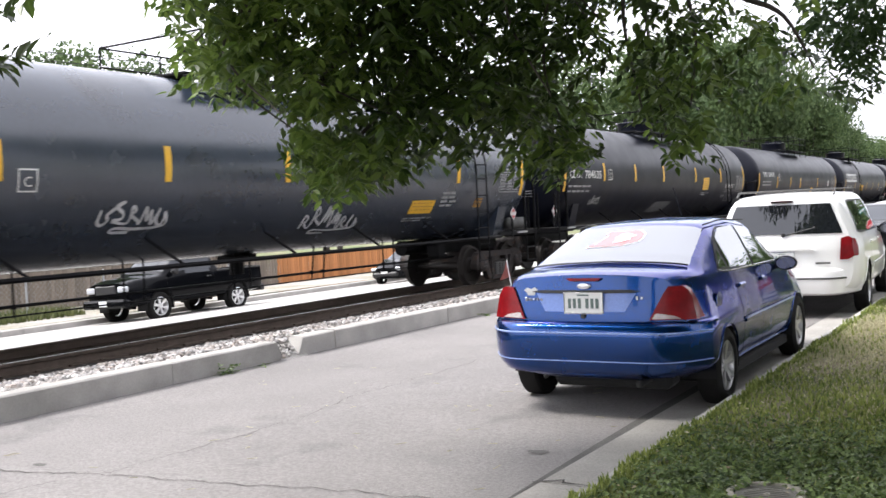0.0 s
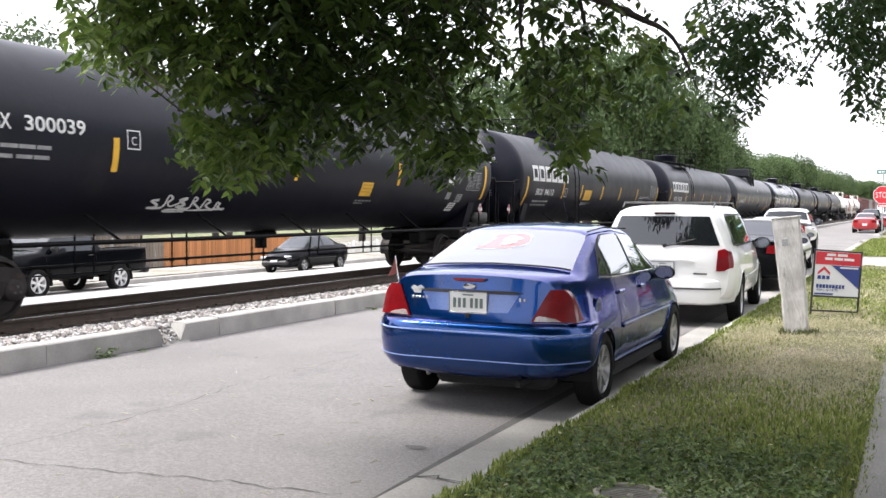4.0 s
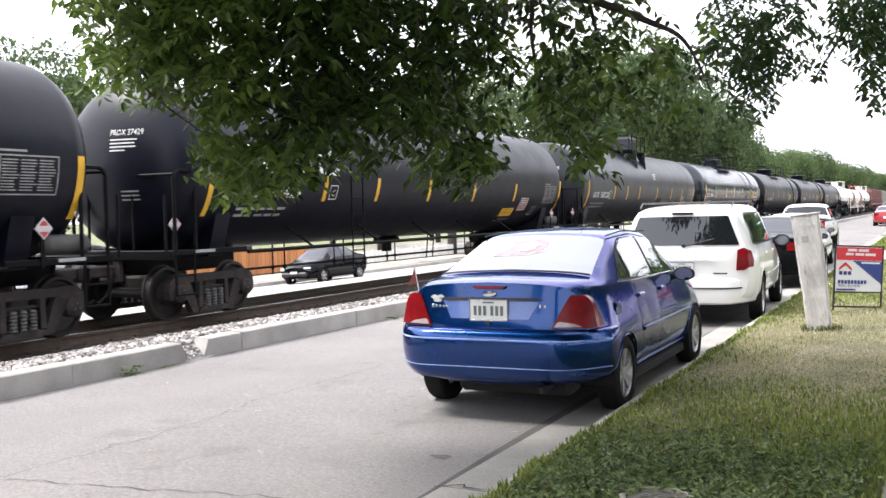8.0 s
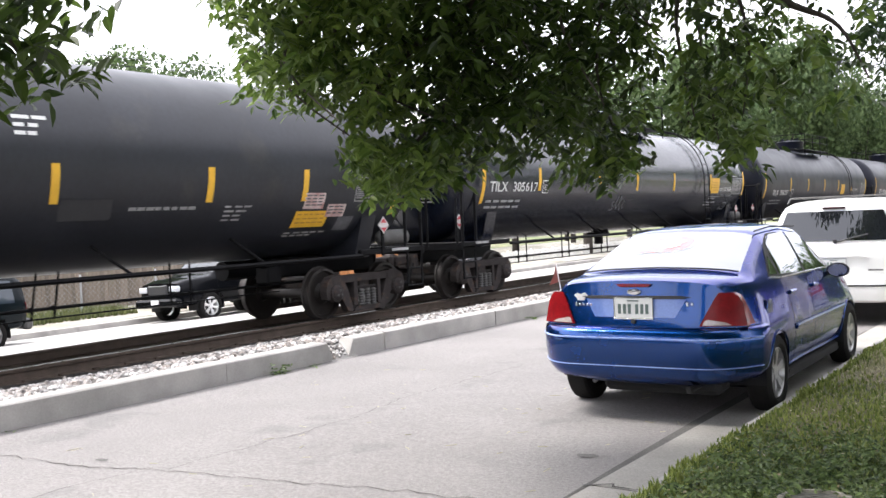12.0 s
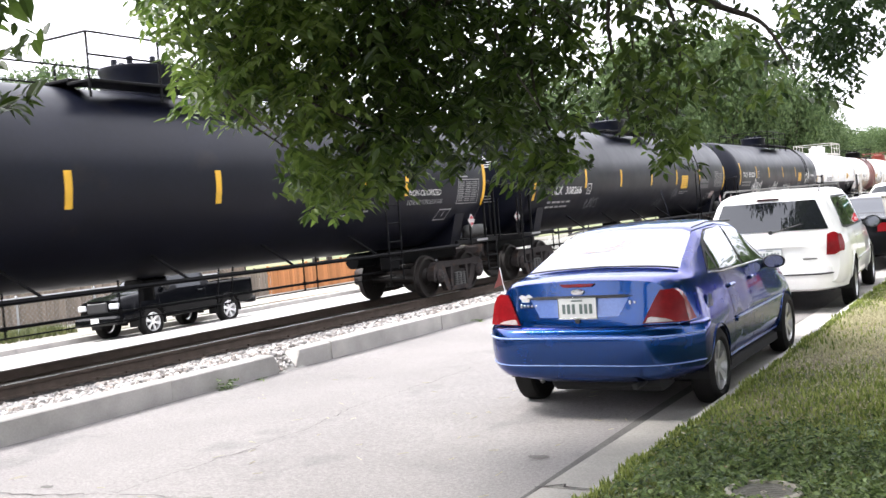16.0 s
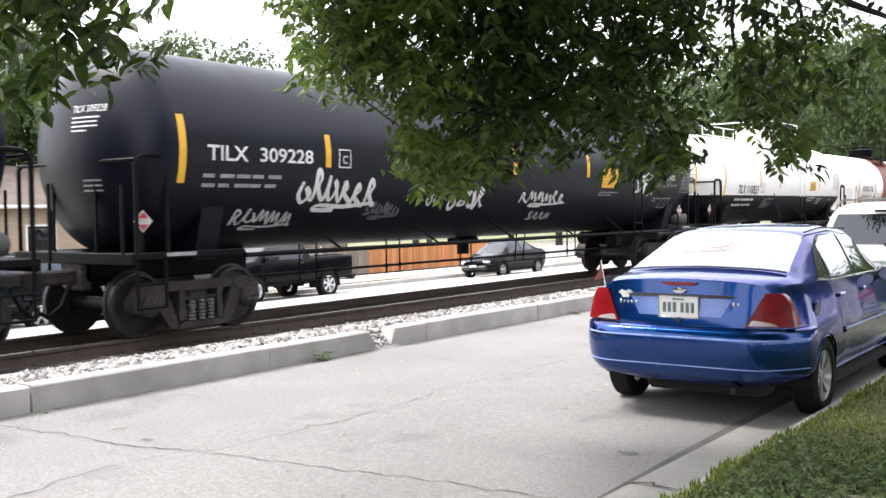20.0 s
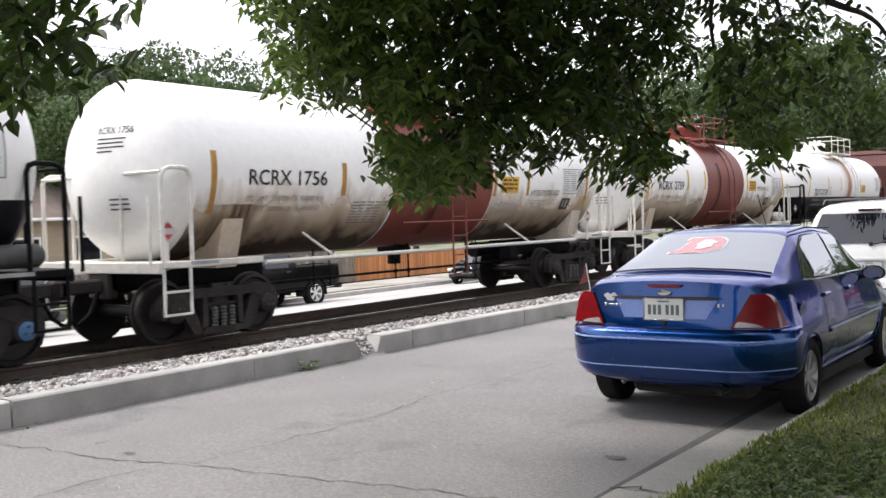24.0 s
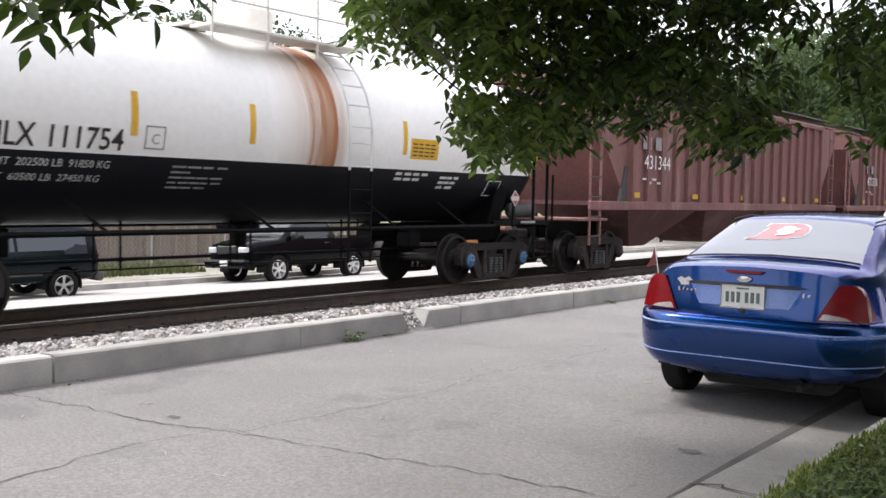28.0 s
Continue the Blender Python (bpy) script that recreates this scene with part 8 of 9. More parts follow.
    while len(far) < 720:
        ca, ce, ra, re, top = ((9.0, 9.2, 3.3, 4.1, 0.62), (2.1, 10.2, 3.2, 4.2, 0.6), (6.0, 14.5, 6.5, 2.6, 0.5))[0 if len(far) < 270 else 1 if len(far) < 590 else 2]
        u, v = rng.normal(0, top, 2)
        r = math.hypot(u, v)
        a, e = ca + ra * u, ce + re * v
        if r > 1.0 + 0.25 * math.sin(5 * math.atan2(v, u) + ca) or noise.noise(Vector((a * 0.8, e * 0.8, 4.0))) < -0.22:
            continue
        far.append(tuple(toward(a, e, rng.uniform(8.4, 10.2))))
    leaf_cloud("sky_sprays", far, rng, 0.08, 10, LEAF_DARK, t)
    near = []
    while len(near) < 74:
        a, e = rng.uniform(53.8, 66), rng.uniform(5, 15)
        if e < 6.7 + max(0, 57.0 - a) * 0.7 + 0.8 * math.sin(a * 3):
            continue
        if 9.2 < e < 9.9 and a < 58:
            continue
        near.append(tuple(toward(a, e, rng.uniform(3.3, 4.0))))
    leaf_cloud("left_sprays", near, rng, 0.095, 10, LEAF_NEAR, t)
    # the unseen crown overhead, its masses added to shade verge, pavement and car
    over = []
    while len(over) < 2600:
        v = rng.normal(0, 1, 3)
        v /= np.linalg.norm(v)
        r = rng.uniform(0.55, 1.0)
        p = np.array([1.6, 0.8, 6.6]) + v * r * np.array([4.4, 5.2, 2.4])
        q = Vector(p) - EYE0
        e = math.degrees(math.asin(q.z / q.length))
        if p[2] < 4.2 or e < 23:
            continue
        over.append(tuple(p))
    while len(over) < 6000:
        v = rng.normal(0, 1, 3)
        v /= np.linalg.norm(v)
        p = np.array([2.4, 1.6, 4.6]) + v * rng.uniform(0.3, 1.0) * np.array([3.8, 6.0, 1.7])
        q = Vector(p) - EYE0
        if math.degrees(math.asin(q.z / q.length)) > 23 or p[0] > 0.8 + 0.3 * max(0.0, p[1]):
            over.append(tuple(p))
    while len(over) < 7600:
        v = rng.normal(0, 1, 3)
        v /= np.linalg.norm(v)
        p = np.array([-1.4, 1.6, 5.4]) + v * rng.uniform(0.3, 1.0) * np.array([3.0, 3.4, 1.5])
        q = Vector(p) - EYE0
        if math.degrees(math.asin(q.z / q.length)) > 25:
            over.append(tuple(p))
    while len(over) < 8100:
        v = rng.normal(0, 1, 3)
        v /= np.linalg.norm(v)
        p = np.array([1.3, 6.4, 6.2]) + v * rng.uniform(0.2, 1.0) * np.array([3.4, 4.2, 1.8])
        q = Vector(p) - EYE0
        if math.degrees(math.asin(q.z / q.length)) > 21:
            over.append(tuple(p))
    while len(over) < 9300:
        v = rng.normal(0, 1, 3)
        v /= np.linalg.norm(v)
        p = np.array([-4.4, 7.2, 6.2]) + v * rng.uniform(0.2, 1.0) * np.array([2.2, 2.6, 1.2])
        q = Vector(p) - EYE0
        if math.degrees(math.asin(q.z / q.length)) > 23:
            over.append(tuple(p))
    while len(over) < 9650:
        v = rng.normal(0, 1, 3)
        v /= np.linalg.norm(v)
        p = np.array([-1.4, 4.4, 4.9]) + v * rng.uniform(0.2, 1.0) * np.array([1.5, 1.6, 0.8])
        q = Vector(p) - EYE0
        if math.degrees(math.asin(q.z / q.length)) > 25:
            over.append(tuple(p))
    while len(over) < 10650:
        v = rng.normal(0, 1, 3)
        v /= np.linalg.norm(v)
        p = np.array([0.5, 4.3, 4.9]) + v * rng.uniform(0.2, 1.0) * np.array([1.9, 1.9, 0.9])
        q = Vector(p) - EYE0
        if math.degrees(math.asin(q.z / q.length)) > 24:
            over.append(tuple(p))
    leaf_cloud("crown", over, rng, 0.2, 8, LEAF_NEAR, t, spread=0.3)
    return t


shade_tree()


def crown_mesh(name, seed, blobs, leaves, size, mat):
    """Leaf clumps on the skins of several uneven balls, with gaps; about one metre tall, to be scaled."""
    rng = np.random.default_rng(seed)
    balls = []
    for _ in range(blobs):
        v = rng.normal(0, 1, 3)
        v /= np.linalg.norm(v)
        balls.append((np.array([0, 0, 0.62]) + v * np.array([0.27, 0.27, 0.25]) * rng.uniform(0.5, 1.1), rng.uniform(0.11, 0.2)))
    vs, fs = [], []
    quad = np.array([(-0.5, -0.5, 0), (0.5, -0.45, 0.1), (0.55, 0.5, 0), (-0.45, 0.5, 0.12)])
    for k in range(leaves):
        c, r = balls[rng.integers(len(balls))]
        v = rng.normal(0, 1, 3)
        v /= np.linalg.norm(v)
        p = c + v * r * rng.uniform(0.75, 1.08)
        n = v + rng.normal(0, 0.6, 3)
        n /= np.linalg.norm(n)
        a = np.cross(n, rng.normal(0, 1, 3))
        a /= np.linalg.norm(a)
        b = np.cross(n, a)
        s = size * rng.uniform(0.5, 1.3)
        vs.append(p + (quad[:, :1] * a + quad[:, 1:2] * b + quad[:, 2:] * n) * s)
        fs += [(4 * k, 4 * k + 1, 4 * k + 2), (4 * k, 4 * k + 2, 4 * k + 3)]
    me = bpy.data.meshes.new(name)
    me.from_pydata(np.concatenate(vs).tolist(), [], fs)
    me.materials.append(mat)
    return me


LEAF_MID = leaf_mat("mid_foliage", (0.055, 0.095, 0.035), (0.135, 0.19, 0.075), 0.6)
CROWNS = [crown_mesh("crown", 60 + k, 19 + 3 * k, 17000, 0.0145, (LEAF_FAR, LEAF_MID, LEAF_FAR, LEAF_MID)[k]) for k in range(4)]
TRUNK_MESH = Build().rod((0, 0, 0), (0, 0.01, 0.4), 0.026, 10, 0.018).rod((0, 0.01, 0.38), (0.1, 0.05, 0.66), 0.014, 8, 0.005).rod((0, 0.01, 0.36), (-0.11, -0.03, 0.62), 0.013, 8, 0.005).rod((0, 0.01, 0.4), (0.02, 0.06, 0.8), 0.014, 8, 0.004).mesh("trunk", BARK, 60)


def far_tree(x, y, z, h, w, k, turn, group):
    side, d = math.degrees(math.atan2(-x, y)), math.hypot(x, y)
    if x < -12 and side < 31 and d < 300:
        h = min(h, 2.5 + float(np.interp(side, [0, 4, 9.0, 10.5, 13, 18.5, 20, 31], [0.035, 0.045, 0.075, 0.15, 0.175, 0.175, 0.165, 0.165])) * d)
    t = thing("tree", ("leafy green deciduous tree behind the fences", "dark green deciduous tree by the track", "bright green tree along the street", "dense dark street tree")[k % 4], "tree", pose(x, y, z, 0, 0, turn), group)
    sc = Matrix.Diagonal((w, w, h, 1))
    part("trunk", TRUNK_MESH, None, t, at=sc)
    part("crown", CROWNS[k % 4], None, t, at=sc)
    return t


rt = random.Random(4)
# behind the back street
for k in range(15):
    y = 14 + 7.5 * k + rt.uniform(-2, 2)
    far_tree(-33 - rt.uniform(0, 10), y, -0.9, rt.uniform(8.4, 9.6), rt.uniform(8.0, 10), k, rt.uniform(0, 360), "trees behind the fences")
# the taller row beside the track further on
for k in range(17):
    y = 52 + 11 * k + rt.uniform(-3, 3)
    far_tree(-19.5 - rt.uniform(0, 7), y, -0.9, rt.uniform(10.5, 14.0), rt.uniform(9, 12), k + 1, rt.uniform(0, 360), "trees beside the track")
for k in range(8):
    far_tree(-14 - rt.uniform(0, 12), 240 + 28 * k, -0.5, rt.uniform(12, 16), rt.uniform(11, 15), k, rt.uniform(0, 360), "trees beside the track")
# the tall pair behind the track and the clump at the near end of the back street
for k, (x, y, h, w) in enumerate(((-17.6, 69.0, 15.6, 10.5), (-23.0, 72.0, 16.0, 11.0), (-15.4, 78.0, 12.5, 7.5), (-36.0, 28.0, 10.5, 8.6), (-37.5, 34.5, 10.8, 8.6), (-44.0, 24.0, 12.5, 11.0), (-46.0, 14.0, 12.0, 11.0), (-41.0, 29.5, 10.8, 8.5), (-43.0, 26.5, 11.0, 8.5), (-36.5, 25.0, 8.4, 7.0), (-40.0, 34.0, 10.4, 8.0))):
    far_tree(x, y, -0.9, h, w, k + 1, 55 * k, "trees beside the track" if k < 3 else "trees behind the fences")
# along the right of the street
for k, (x, y, h, w) in enumerate(((2.2, 92, 15.5, 12.5), (8.2, 66, 9.8, 11.0), (5.2, 84, 11.5, 11.0), (5.5, 84, 13.0, 11.0), (4.0, 98, 12.0, 10.0), (3.0, 115, 12.0, 10.0), (3.2, 135, 13.0, 11.0), (2.8, 160, 13.0, 11.0), (3.0, 190, 13.0, 12.0), (3.0, 230, 14.0, 13.0), (9.5, 50, 12.0, 10.0))):
    far_tree(x, y, 0.1, h, w, (3, 1, 2, 3)[k % 4], 40 * k, "trees along the pavement")
for k in range(7):
    far_tree(-15 + 3.6 * k, 404 + 9 * (k % 3), 0.0, rt.uniform(11, 15), rt.uniform(11, 14), k, rt.uniform(0, 360), "trees closing the street")
# unseen trees added on the right to block sky and darken reflections
for k, (x, y, h, w) in enumerate(((7.0, 4.5, 9.5, 9.5), (6.6, 14.0, 10.5, 9.0), (6.0, -5.0, 10.0, 10.0), (6.4, 23.0, 13.0, 9.0), (7.0, 33.0, 14.0, 9.6), (8.4, 44.0, 14.0, 10.0))):
    far_tree(x, y, 0.1, h, w, (3, 1)[k % 2], 70 * k, "trees in the front gardens")
# a further unseen row, added to close off the sky on that side
for k in range(7):
    far_tree(10.5 + rt.uniform(0, 5), -28 + 11 * k, 0.1, rt.uniform(9, 12), rt.uniform(8, 10), k, rt.uniform(0, 360), "trees along the gardens")


def hedge():
    t = thing("hedge", "clipped flowering hedge beside the pavement", "hedge")
    rng = np.random.default_rng(21)
    pts = []
    while len(pts) < 2600:
        x, y, z = rng.uniform(1.0, 5.2), rng.uniform(40.5, 52.0), rng.uniform(0.1, 2.75)
        edge = min(x - 1.0, y - 40.5, 2.75 - z)
        if edge > 0.35 or rng.random() < 0.1:
            continue
        pts.append((x + 0.15 * math.sin(z * 3 + y), y + 0.12 * math.sin(x * 4), z + 0.12 * math.sin(x * 2.2 + y)))
    leaf_cloud("hedge_leaves", pts, rng, 0.16, 7, LEAF_HEDGE, t, spread=0.22)
    flowers = Build()
    for k in range(160):
        p = pts[rng.integers(len(pts))]
        flowers.box((p[0] - 0.1, p[1] - 0.1, p[2] + 0.05), (0.09, 0.05, 0.08), 0.02)
    tagged(part("blossom", flowers, PAPER, t), kind="stuff")
    core = Build().box((3.1, 46.3, 1.3), (3.7, 11.0, 2.3), 0.3)
    part("hedge_core", core, BARK, t)


hedge()


# ---- grass ----
GRASS = leaf_mat("grass_blade", (0.105, 0.155, 0.034), (0.36, 0.40, 0.115), 0.6)
STRAW = leaf_mat("straw_blade", (0.42, 0.385, 0.245), (0.60, 0.555, 0.38), 0.7)
VERGE_WEED = leaf_mat("verge_weed", (0.07, 0.09, 0.035), (0.18, 0.19, 0.08), 0.7)
WEED = leaf_mat("weed_leaf", (0.03, 0.06, 0.016), (0.23, 0.31, 0.11), 0.4)
DEAD_LEAF = leaf_mat("dead_leaf", (0.30, 0.22, 0.12), (0.66, 0.60, 0.46), 0.8)


def grass(name, n, xr, yr, zf, tall, mat, label, seed, keep=None, power=1.0, wide=0.006):
    rng = np.random.default_rng(seed)
    x = rng.uniform(*xr, n)
    y = yr[0] + (yr[1] - yr[0]) * rng.random(n) ** power
    if keep is not None:
        ok = np.array([keep(a, b, rng) for a, b in zip(x, y)])
        x, y = x[ok], y[ok]
        n = len(x)
    z = zf(x)
    h = tall * rng.uniform(0.4, 1.2, n)
    a = rng.uniform(0, 6.283, n)
    lean = rng.uniform(0.1, 0.8, n) * h
    w = wide * (1 + np.maximum(y, 0) / 9)
    p = np.stack([x, y, z], 1)
    s = np.stack([-np.sin(a), np.cos(a), 0 * a], 1) * w[:, None]
    d = np.stack([np.cos(a), np.sin(a), 0 * a], 1)
    mid = p + d * (lean * 0.35)[:, None] + np.stack([0 * h, 0 * h, h * 0.6], 1)
    tip = p + d * lean[:, None] + np.stack([0 * h, 0 * h, h], 1)
    vs = np.stack([p - s, p + s, mid + s * 0.7, mid - s * 0.7, tip], 1).reshape(-1, 3)
    k = 5 * np.arange(n)[:, None]
    tri = np.concatenate([k + np.array([[0, 1, 2]]), k + np.array([[0, 2, 3]]), k + np.array([[3, 2, 4]])], 0)
    me = bpy.data.meshes.new(name)
    me.from_pydata(vs.tolist(), [], tri.tolist())
    me.materials.append(mat)
    return tagged(new(name, me), label, "grass", kind="stuff")


def verge_z(x):
    return np.interp(x, [-2.07, -1.8, -1.1, -0.5, -0.26], [0.125, 0.14, 0.15, 0.145, 0.13]) - 0.012


def dry(x, y):
    """How straw-like the verge is: green near the tree, dry round the post."""
    rim = max(0.0, 1 - min(x + 2.08, -0.24 - x) / 0.28)
    return 0.14 + 0.4 * noise.noise(Vector((x * 0.9, y * 0.5, 1.0))) + 0.98 * min(1.0, max(0.0, (y - 6.8) / 2.2)) - 0.4 * min(1.0, max(0.0, (y - 12.8) / 3.0)) - 0.35 * rim


def lid_clear(x, y):
    """The round meter lid stays free of grass."""
    return math.hypot(x + 1.25, y - 4.84) > 0.155


def weedy(x, y):
    """Where broad-leaved weeds crowd out the grass."""
    return min(1.0, 1.25 * math.exp(-((x + 1.05) / 0.75) ** 2 - ((y - 5.0) / 0.95) ** 2) * (1 + 0.9 * noise.noise(Vector((x * 2.2, y * 2.2, 7.0)))))


def green_keep(x, y, r):
    return lid_clear(x, y) and r.random() > max(dry(x, y) * 0.96, 0.62 * weedy(x, y))


def straw_keep(x, y, r):
    return lid_clear(x, y) and r.random() < dry(x, y)


grass("verge_grass", 105000, (-2.035, -0.2), (2.8, 27.9), verge_z, 0.058, GRASS, "green mown grass of the verge", 31, green_keep, 2.0, 0.0045)
def ragged(x, y, r):
    """Grass that creeps over the kerb in uneven tongues."""
    reach = 0.055 + 0.085 * noise.noise(Vector((2.0, y * 1.7, 3.0))) + 0.06 * noise.noise(Vector((5.0, y * 6.0, 1.0))) + 0.05 * min(1.0, max(0.0, (6.6 - y) / 1.2))
    return x > -2.035 - reach * r.random() ** 0.5


grass("kerb_overgrowth", 16000, (-2.21, -2.02), (2.8, 26), lambda x: 0 * x + np.interp(x, [-2.2, -2.15, -2.06], [0.07, 0.125, 0.128]), 0.052, GRASS, "ragged grass creeping over the kerb", 40, ragged, 1.7, 0.0045)
grass("verge_straw", 82000, (-2.03, -0.24), (4.5, 24), verge_z, 0.036, STRAW, "dry straw-coloured grass of the verge", 32, straw_keep, 1.4, 0.004)
grass("post_tuft", 260, (-1.44, -1.02), (12.08, 12.5), verge_z, 0.09, VERGE_WEED, "taller grass tuft round the leaning post", 39, None, 1.0, 0.003)
grass("near_verge_grass", 26000, (-2.035, -0.24), (-6.0, 2.8), verge_z, 0.05, GRASS, "green mown grass of the verge", 41, None, 1.0, 0.006)
grass("pavement_edge_grass", 5000, (0.9, 1.04), (4, 27), lambda x: 0 * x + 0.12, 0.075, GRASS, "green grass leaning over the pavement edge", 38, None, 1.5, 0.005)
grass("joint_grass", 14000, (-0.26, 0.95), (4.0, 31), lambda x: 0 * x + 0.135, 0.035, GRASS, "grass growing in the pavement joints", 37, lambda x, y, r: min(abs(y - q) for q in JOINTS) < 0.05 * (0.15 + abs(noise.noise(Vector((x * 4, y, 5.0))))), 1.4, 0.004)
grass("lawn_grass", 26000, (0.94, 4.5), (8, 40), lambda x: 0 * x + 0.13, 0.08, GRASS, "green grass of the front lawn", 33, None, 1.3)
grass("near_lawn_grass", 26000, (0.97, 4.5), (-6.0, 8.0), lambda x: 0 * x + 0.13, 0.06, GRASS, "green grass of the front lawn", 42, None, 1.0, 0.008)
grass("far_strip_grass", 9000, (-2.08, -0.24), (34, 55), verge_z, 0.09, GRASS, "green grass of the further verge", 34, None, 1.0)
grass("back_verge_weeds", 7000, (-26.2, -24.2), (6, 19.5), lambda x: 0 * x - 0.85, 0.3, VERGE_WEED, "tall weeds along the back fence", 35, None, 1.0, 0.008)


def weeds():
    rng = np.random.default_rng(36)
    pts = []
    while len(pts) < 4600:
        x, y = rng.uniform(-2.0, -0.35), rng.uniform(3.0, 6.6)
        if rng.random() > weedy(x, y) or not lid_clear(x, y):
            continue
        pts.append((x, y, 0.15 + 0.055 * rng.random()))
    leaf_cloud("verge_weeds", pts, rng, 0.042, 4, WEED, None, droop=0.35, spread=0.035)["label"] = "low broad-leaved weeds in the grass"
    bpy.data.objects["verge_weeds"]["category"] = "weeds"
    for j, (x, y) in enumerate(((-7.5, 6.4), (-7.5, 7.75), (-7.5, 8.3), (-7.5, 4.55), (-7.5, 13.3))):
        ps = [(x + rng.uniform(0.0, 0.1), y + rng.uniform(-0.12, 0.12), rng.uniform(0.0, (0.03, 0.13, 0.06, 0.03, 0.06)[j])) for _ in range((5, 16, 8, 5, 9)[j])]
        o = leaf_cloud("kerb_weed", ps, rng, 0.05, 5, WEED, None, droop=0.1, spread=0.05)
        tagged(o, "small green weed tuft at the foot of the kerb wall", "weed", "weeds along the wall")
    litter = []
    while len(litter) < 620:
        x, y = rng.uniform(-2.0, 0.9), 3.2 + 9.5 * rng.random() ** 1.3
        if x > -0.2 and rng.random() < 0.86:
            continue
        litter.append((x, y, 0.168 if x > -0.24 else 0.185 + 0.02 * rng.random()))
    o = leaf_cloud("leaf_litter", litter, rng, 0.026, 1, DEAD_LEAF, None, droop=0.05, spread=0.02)
    tagged(o, "scattered dry leaves and bits of straw", "leaf litter")
    twigs = Build()
    for k in range(60):
        x, y, a = rng.uniform(-6.9, -2.7), rng.uniform(3.6, 8.5), rng.uniform(0, 3.14)
        s = rng.uniform(0.015, 0.05)
        twigs.rod((x - s * math.cos(a), y - s * math.sin(a), 0.02), (x + s * math.cos(a), y + s * math.sin(a), 0.022), 0.002, 4)
    tagged(part("fallen_twigs", twigs, STRAW), "tiny pale twigs fallen on the road", "twigs", kind="stuff")


weeds()

# ---- fences, signs and street furniture ----
CEDAR = surf("orange_cedar_board", (0.50, 0.21, 0.075), 0.8, var=0.2, scale=2, bump=0.3, fine=30, island=0.25, stretch=(3, 3, 0.4))
GREY_WOOD = surf("weathered_grey_board", (0.21, 0.175, 0.14), 0.9, var=0.25, scale=2, bump=0.35, fine=30, island=0.3, stretch=(3, 3, 0.4))
WHITE_WOOD = surf("white_picket_paint", (0.74, 0.74, 0.72), 0.6, var=0.08, scale=2, island=0.08)
GALV = surf("galvanised_steel", (0.42, 0.43, 0.44), 0.45, metal=0.7, var=0.15, scale=6)
PIPE_BLACK = surf("black_pipe_paint", (0.016, 0.016, 0.017), 0.5, var=0.2, scale=4)
TAN_WALL = surf("tan_siding", (0.36, 0.29, 0.21), 0.85, var=0.12, scale=1.0, stretch=(1, 1, 6))
ROOF_BROWN = surf("brown_shingle", (0.13, 0.10, 0.085), 0.9, var=0.25, scale=2, bump=0.4, fine=20)
POST_WOOD = surf("whitewashed_post", (0.60, 0.58, 0.55), 0.9, var=0.3, scale=4, bump=0.6, fine=28, spot=((0.36, 0.34, 0.31), 0.42, 5), stretch=(2, 2, 0.5))
SIGN_RED = plain("sign_red", (0.62, 0.025, 0.04), 0.45)
SIGN_BLUE = plain("sign_navy", (0.02, 0.045, 0.22), 0.45)
SIGN_GREEN = plain("street_sign_green", (0.01, 0.16, 0.12), 0.45)
LID_RIM = surf("pale_worn_iron", (0.34, 0.32, 0.27), 0.8, metal=0.1, var=0.25, scale=9, bump=0.3, fine=60)
IRON = surf("cast_iron_lid", (0.15, 0.145, 0.125), 0.75, metal=0.2, var=0.3, scale=10, bump=0.5, fine=60)


def board_fence(name, label, x, y0, y1, z0, h, w, mat, pointed=False, gap=0.012, rails=True):
    f = thing(name, label, "fence")
    n = int((y1 - y0) / (w + gap))
    top = [(-w / 2, h - 0.07), (0, h), (w / 2, h - 0.07)] if pointed else [(-w / 2, h - 0.02), (-w / 2 + 0.02, h), (w / 2 - 0.02, h), (w / 2, h - 0.02)]
    me = Build().prism([(-w / 2, 0.0), *top, (w / 2, 0.0)], -0.01, 0.01).mesh("board", mat)
    rng = random.Random(int(y0 * 10))
    for k in range(min(n, 300)):
        part("board", me, None, f, at=pose(x + rng.uniform(-0.004, 0.004), y0 + (k + 0.5) * (w + gap), z0 + rng.uniform(-0.02, 0.02), rng.uniform(-0.6, 0.6)))
    for z in (0.3, h - 0.3):
        part("fence_rail", Build().box((x - 0.035, (y0 + y1) / 2, z0 + z), (0.045, y1 - y0, 0.09), 0.006), mat, f)
    k = 0
    while y0 + 2.4 * k <= y1:
        part("fence_post", Build().box((x - 0.09, y0 + 2.4 * k, z0 + h / 2), (0.09, 0.09, h + 0.1), 0.01), mat, f)
        k += 1
    return f


board_fence("cedar_fence", "orange-brown new cedar board fence along the back street", -26.0, 30.2, 41.0, -1.15, 1.42, 0.135, CEDAR)
board_fence("grey_fence", "weathered grey board fence behind the wire fence", -27.0, 6.0, 29.9, -0.85, 1.35, 0.14, GREY_WOOD)
board_fence("grey_fence_short", "grey board fence next to the cedar fence", -26.0, 27.0, 30.1, -1.0, 1.25, 0.13, GREY_WOOD, gap=0.03)
board_fence("picket_fence", "white picket fence along the back street", -25.6, 41.4, 68.0, -1.25, 1.05, 0.075, WHITE_WOOD, True, gap=0.06)


